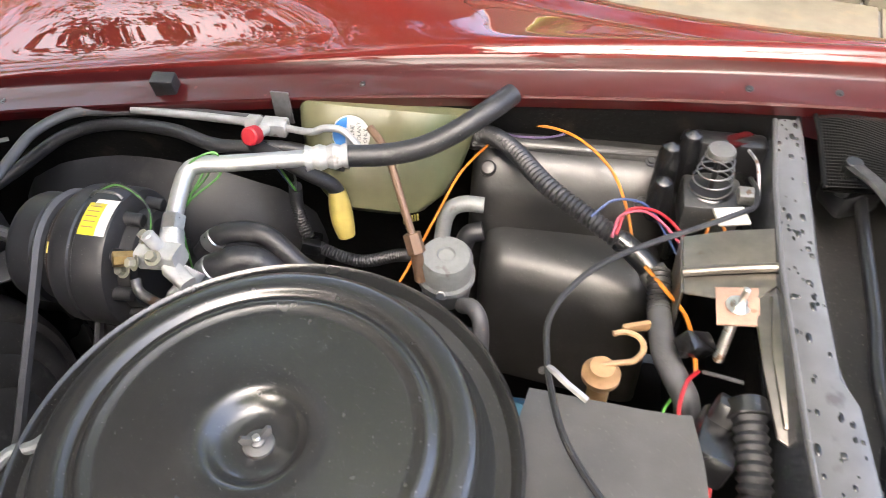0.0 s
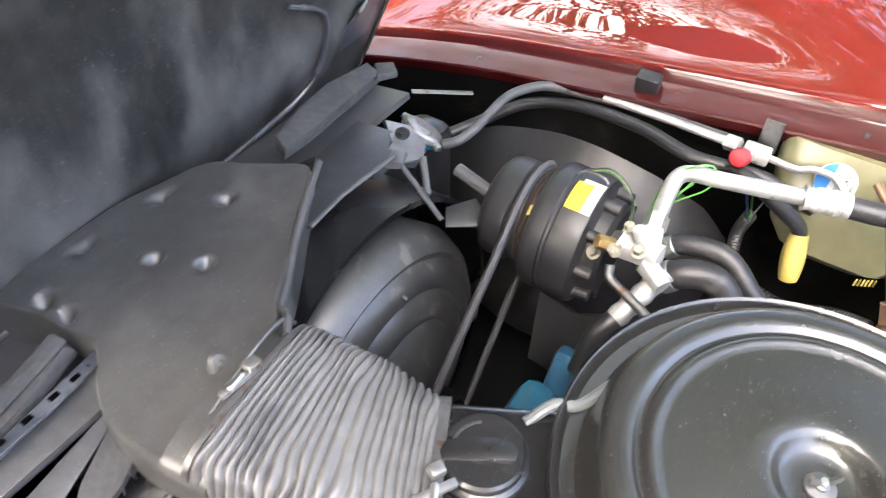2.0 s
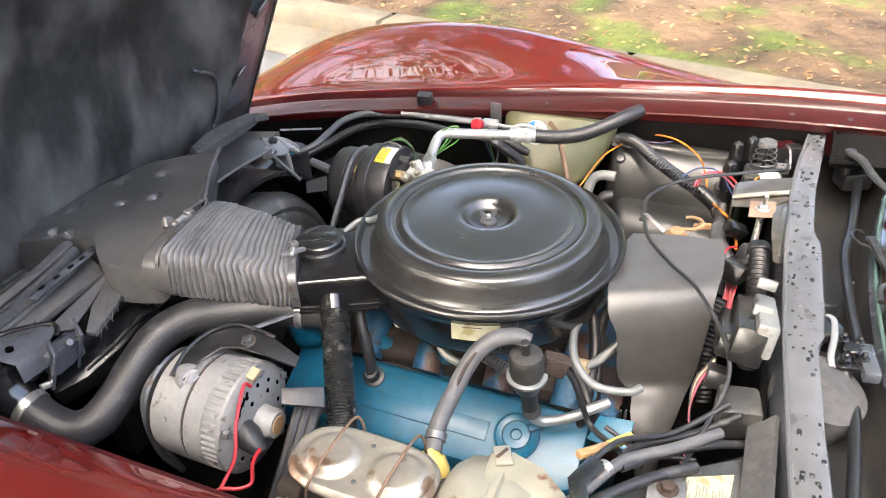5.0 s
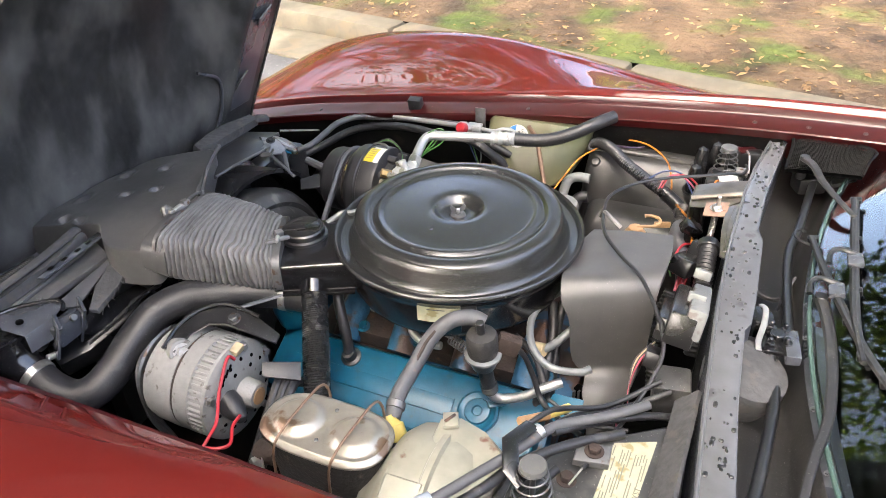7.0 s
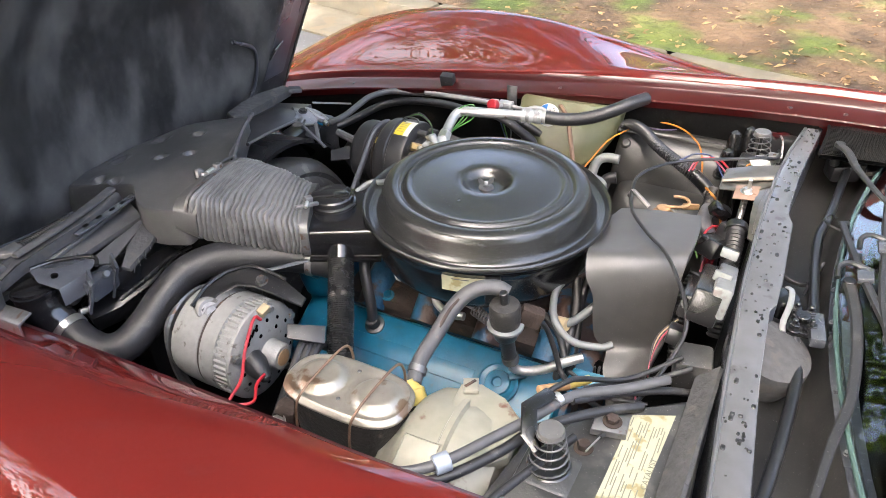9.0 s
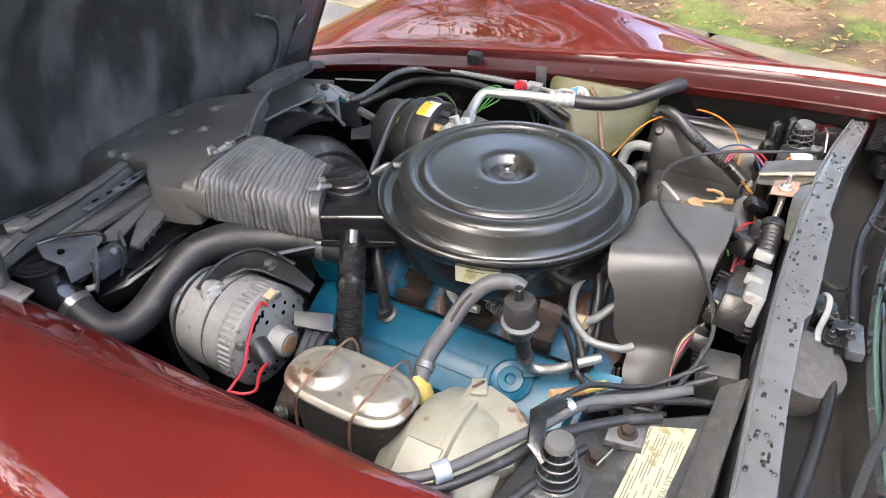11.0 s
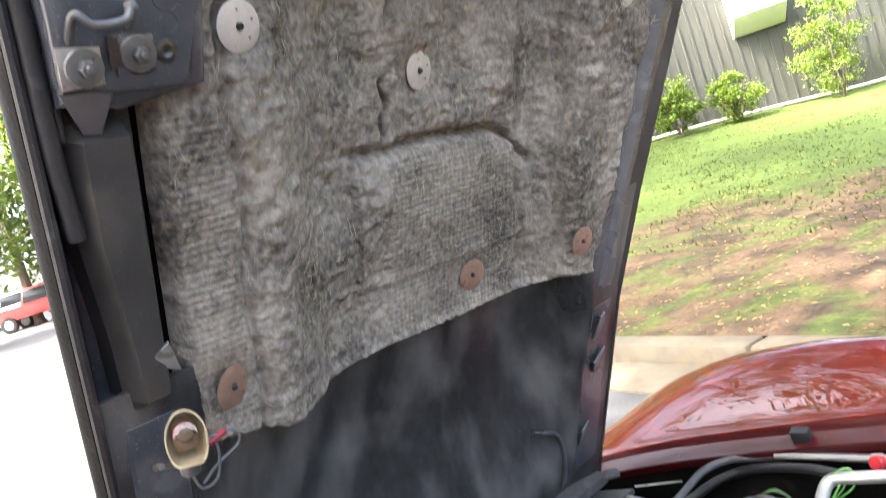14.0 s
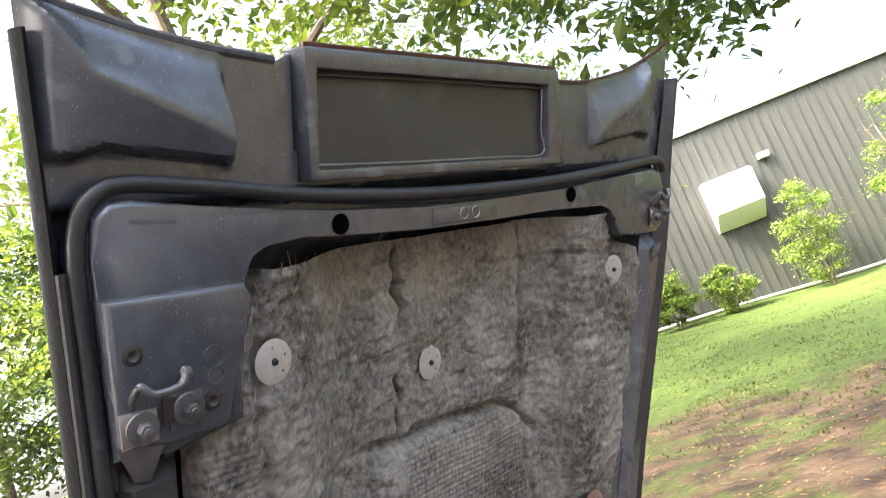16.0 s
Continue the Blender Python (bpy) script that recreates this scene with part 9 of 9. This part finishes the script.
tree(-9.0, 5.9, 13.0, 4.6, 224, "tall airy tree over the car park", LEAF_LIGHT, 80, 100, 0.09, 0.35, (2.2, -3.0), tight=0.17)


def bush(x, y, h, w, seed):
    t = thing("bush", (x, y, ground_z(x, y)), "rounded bright green bush by the building", "bush", "bushes")
    rng = random.Random(seed)
    z = ground_z(x, y)
    for k in range(5):
        a = k * 1.26
        part("stem", sweep([Vector((x, y, z - 0.05)), Vector((x + 0.2 * w * math.cos(a), y + 0.2 * w * math.sin(a), z + h * 0.4)), Vector((x + 0.35 * w * math.cos(a), y + 0.35 * w * math.sin(a), z + h * 0.75))], 0.02, 6), BARK, t)
    part("leaves", crown_bm(rng, (x, y, z + h * 0.52), (w * 0.5, w * 0.5, h * 0.47), 55, 90, 0.055), BUSH_LEAF, t, smooth=0)


bush(-9.6, 20.2, 1.45, 1.5, 1)
bush(-7.3, 21.6, 3.1, 1.9, 2)
bush(-10.9, 19.2, 1.8, 1.4, 3)
bush(-3.9, 20.9, 5.0, 2.5, 4)
tree(-8.3, 9.7, 5.0, 1.1, 155, "slim young tree leaning over the lawn", BUSH_LEAF, 46, 60, 0.075, 0.55, (2.2, 0.6))

# ---- building ----
bld = thing("building", (-6, 23, 1.0), "grey metal sided building with a pale roof edge", "building")
U = Vector((0.81, 0.587, 0)).normalized()
W0 = Vector((-23.5, 11.85, -0.4))
Wn = Vector((U.y, -U.x, 0))
L, H = 46.0, 7.0
part("wall", prism([(0, 0), (L, 0), (L, H), (0, H)], W0 - Wn * 0.3, U, (0, 0, 1), 0.3), SIDING, bld)
end = Vector((-U.y, U.x, 0))
part("wall", prism([(0, 0), (16, 0), (16, H), (0, H)], W0, end, (0, 0, 1), 0.3), SIDING, bld)
bm = bmesh.new()
for i in range(int(L / 0.3)):
    c = W0 + U * (0.15 + 0.3 * i) + Wn * 0.02 + Vector((0, 0, H / 2))
    box(tuple(c), (0.05, 0.045, H), 0, (0, 0, math.degrees(math.atan2(U.y, U.x))), bm)
tagged(part("rib", bm, SIDING, bld, "vertical siding ribs"), kind="stuff")
part("roof_edge", prism([(-0.2, -0.1), (L + 0.2, -0.1), (L + 0.2, 0.16), (-0.2, 0.16)], W0 + Vector((0, 0, H)) - Wn * 0.35, U, (0, 0, 1), 0.5, 0.02), ROOF_TRIM, bld, "pale metal roof edge")
part("roof", prism([(0, 0), (L, 0), (L, 16), (0, 16)], W0 + Vector((0, 0, H)), U, (-U.y, U.x, 0.03), 0.15), ROOF_TRIM, bld)
c = W0 + U * 17.6 + Vector((0, 0, 4.4))
unit = part("vent_hood", prism([(0, -0.85), (0.15, -0.85), (0.85, -0.35), (0.85, 0.65), (0.6, 0.75), (0, 0.75)], c - U * 0.75, Wn, (0, 0, 1), -1.5, 0.03), UNIT_WHITE, bld, "white sheet metal vent hood")
part("lamp", box(tuple(W0 + U * 19.0 + Wn * 0.12 + Vector((0, 0, 5.35))), (0.35, 0.25, 0.2), 0.03, (0, 0, 36)), ROOF_TRIM, bld, "small wall lamp")
part("base_trim", sweep([W0 + U * k + Wn * 0.03 + Vector((0, 0, 0.4 + ground_z(*(W0 + U * k)[:2]) + 0.07)) for k in range(0, 47, 2)], 0.06, 6), ROOF_TRIM, bld)

# ---- parked cars ----


def vehicle(name, x, y, turn, paint, label, truck):
    z = max(0.0, -(x + 3)) * 0.045
    t = thing(name, (x, y, z), label, "pickup truck" if truck else "car")
    m = pose(x, y, z, 0, 0, turn)

    def loc(p):
        return m @ Vector(p)

    def extrude(poly, half, mt, nm, lab="", bev=0.05):
        part(nm, prism(poly, loc((0, half, 0)), m.to_3x3() @ Vector((1, 0, 0)), Vector((0, 0, 1)), 2 * half, bev), mt, t, lab)

    extrude([(-2.6, 0.5), (2.6, 0.5), (2.65, 0.95), (1.3, 1.08), (-2.6, 1.05)], 0.92, paint, "body")
    extrude([(-1.0, 1.05), (1.2, 1.05), (0.55, 1.75), (-0.75, 1.75)] if truck else [(-2.2, 1.05), (1.4, 1.05), (0.6, 1.5), (-1.5, 1.5)], 0.78, paint, "cabin")
    extrude([(-0.85, 1.1), (1.0, 1.1), (0.5, 1.66), (-0.68, 1.66)] if truck else [(-1.9, 1.1), (1.2, 1.1), (0.55, 1.44), (-1.4, 1.44)], 0.795, CAR_DARK, "side_glass", bev=0.01)
    part("windscreen", prism([(-0.7, 0), (0.7, 0), (0.6, 0.8), (-0.6, 0.8)], loc((1.22 if truck else 1.42, 0, 1.08)), m.to_3x3() @ Vector((0, 1, 0)), m.to_3x3() @ Vector((-0.65, 0, 0.7)), 0.02), CAR_DARK, t)
    for sx in (-1.65, 1.7):
        for sy in (-0.86, 0.86):
            w = part("wheel", cyl(loc((sx, sy - 0.11, 0.37)), loc((sx, sy + 0.11, 0.37)), 0.37, 24, 0.04), TYRE, t)
            part("rim", cyl(loc((sx, sy - 0.125, 0.37)), loc((sx, sy + 0.125, 0.37)), 0.21, 16, 0.01), ALU, w)
    for sy in (-0.65, 0.65):
        part("headlight", box(tuple(loc((2.62, sy, 0.85))), (0.06, 0.3, 0.14), 0.02, (0, 0, turn)), WHITE, t)
        part("tail_light", box(tuple(loc((-2.6, sy * 1.25, 0.85))), (0.05, 0.16, 0.2), 0.02, (0, 0, turn)), WIRE_RED, t)
    part("bumper", box(tuple(loc((-2.68, 0, 0.58))), (0.14, 1.7, 0.2), 0.04, (0, 0, turn)), ALU, t)
    return t


vehicle("pickup_truck", -37.5, 8.6, 55, TRUCK_RED, "red pickup truck parked across the lot", True)
vehicle("pickup_truck", -45.5, 9.2, 60, CAR_WHITE, "white pickup truck parked across the lot", True)
vehicle("car", -44.5, 6.0, 75, CAR_WHITE, "white car parked across the lot", False)
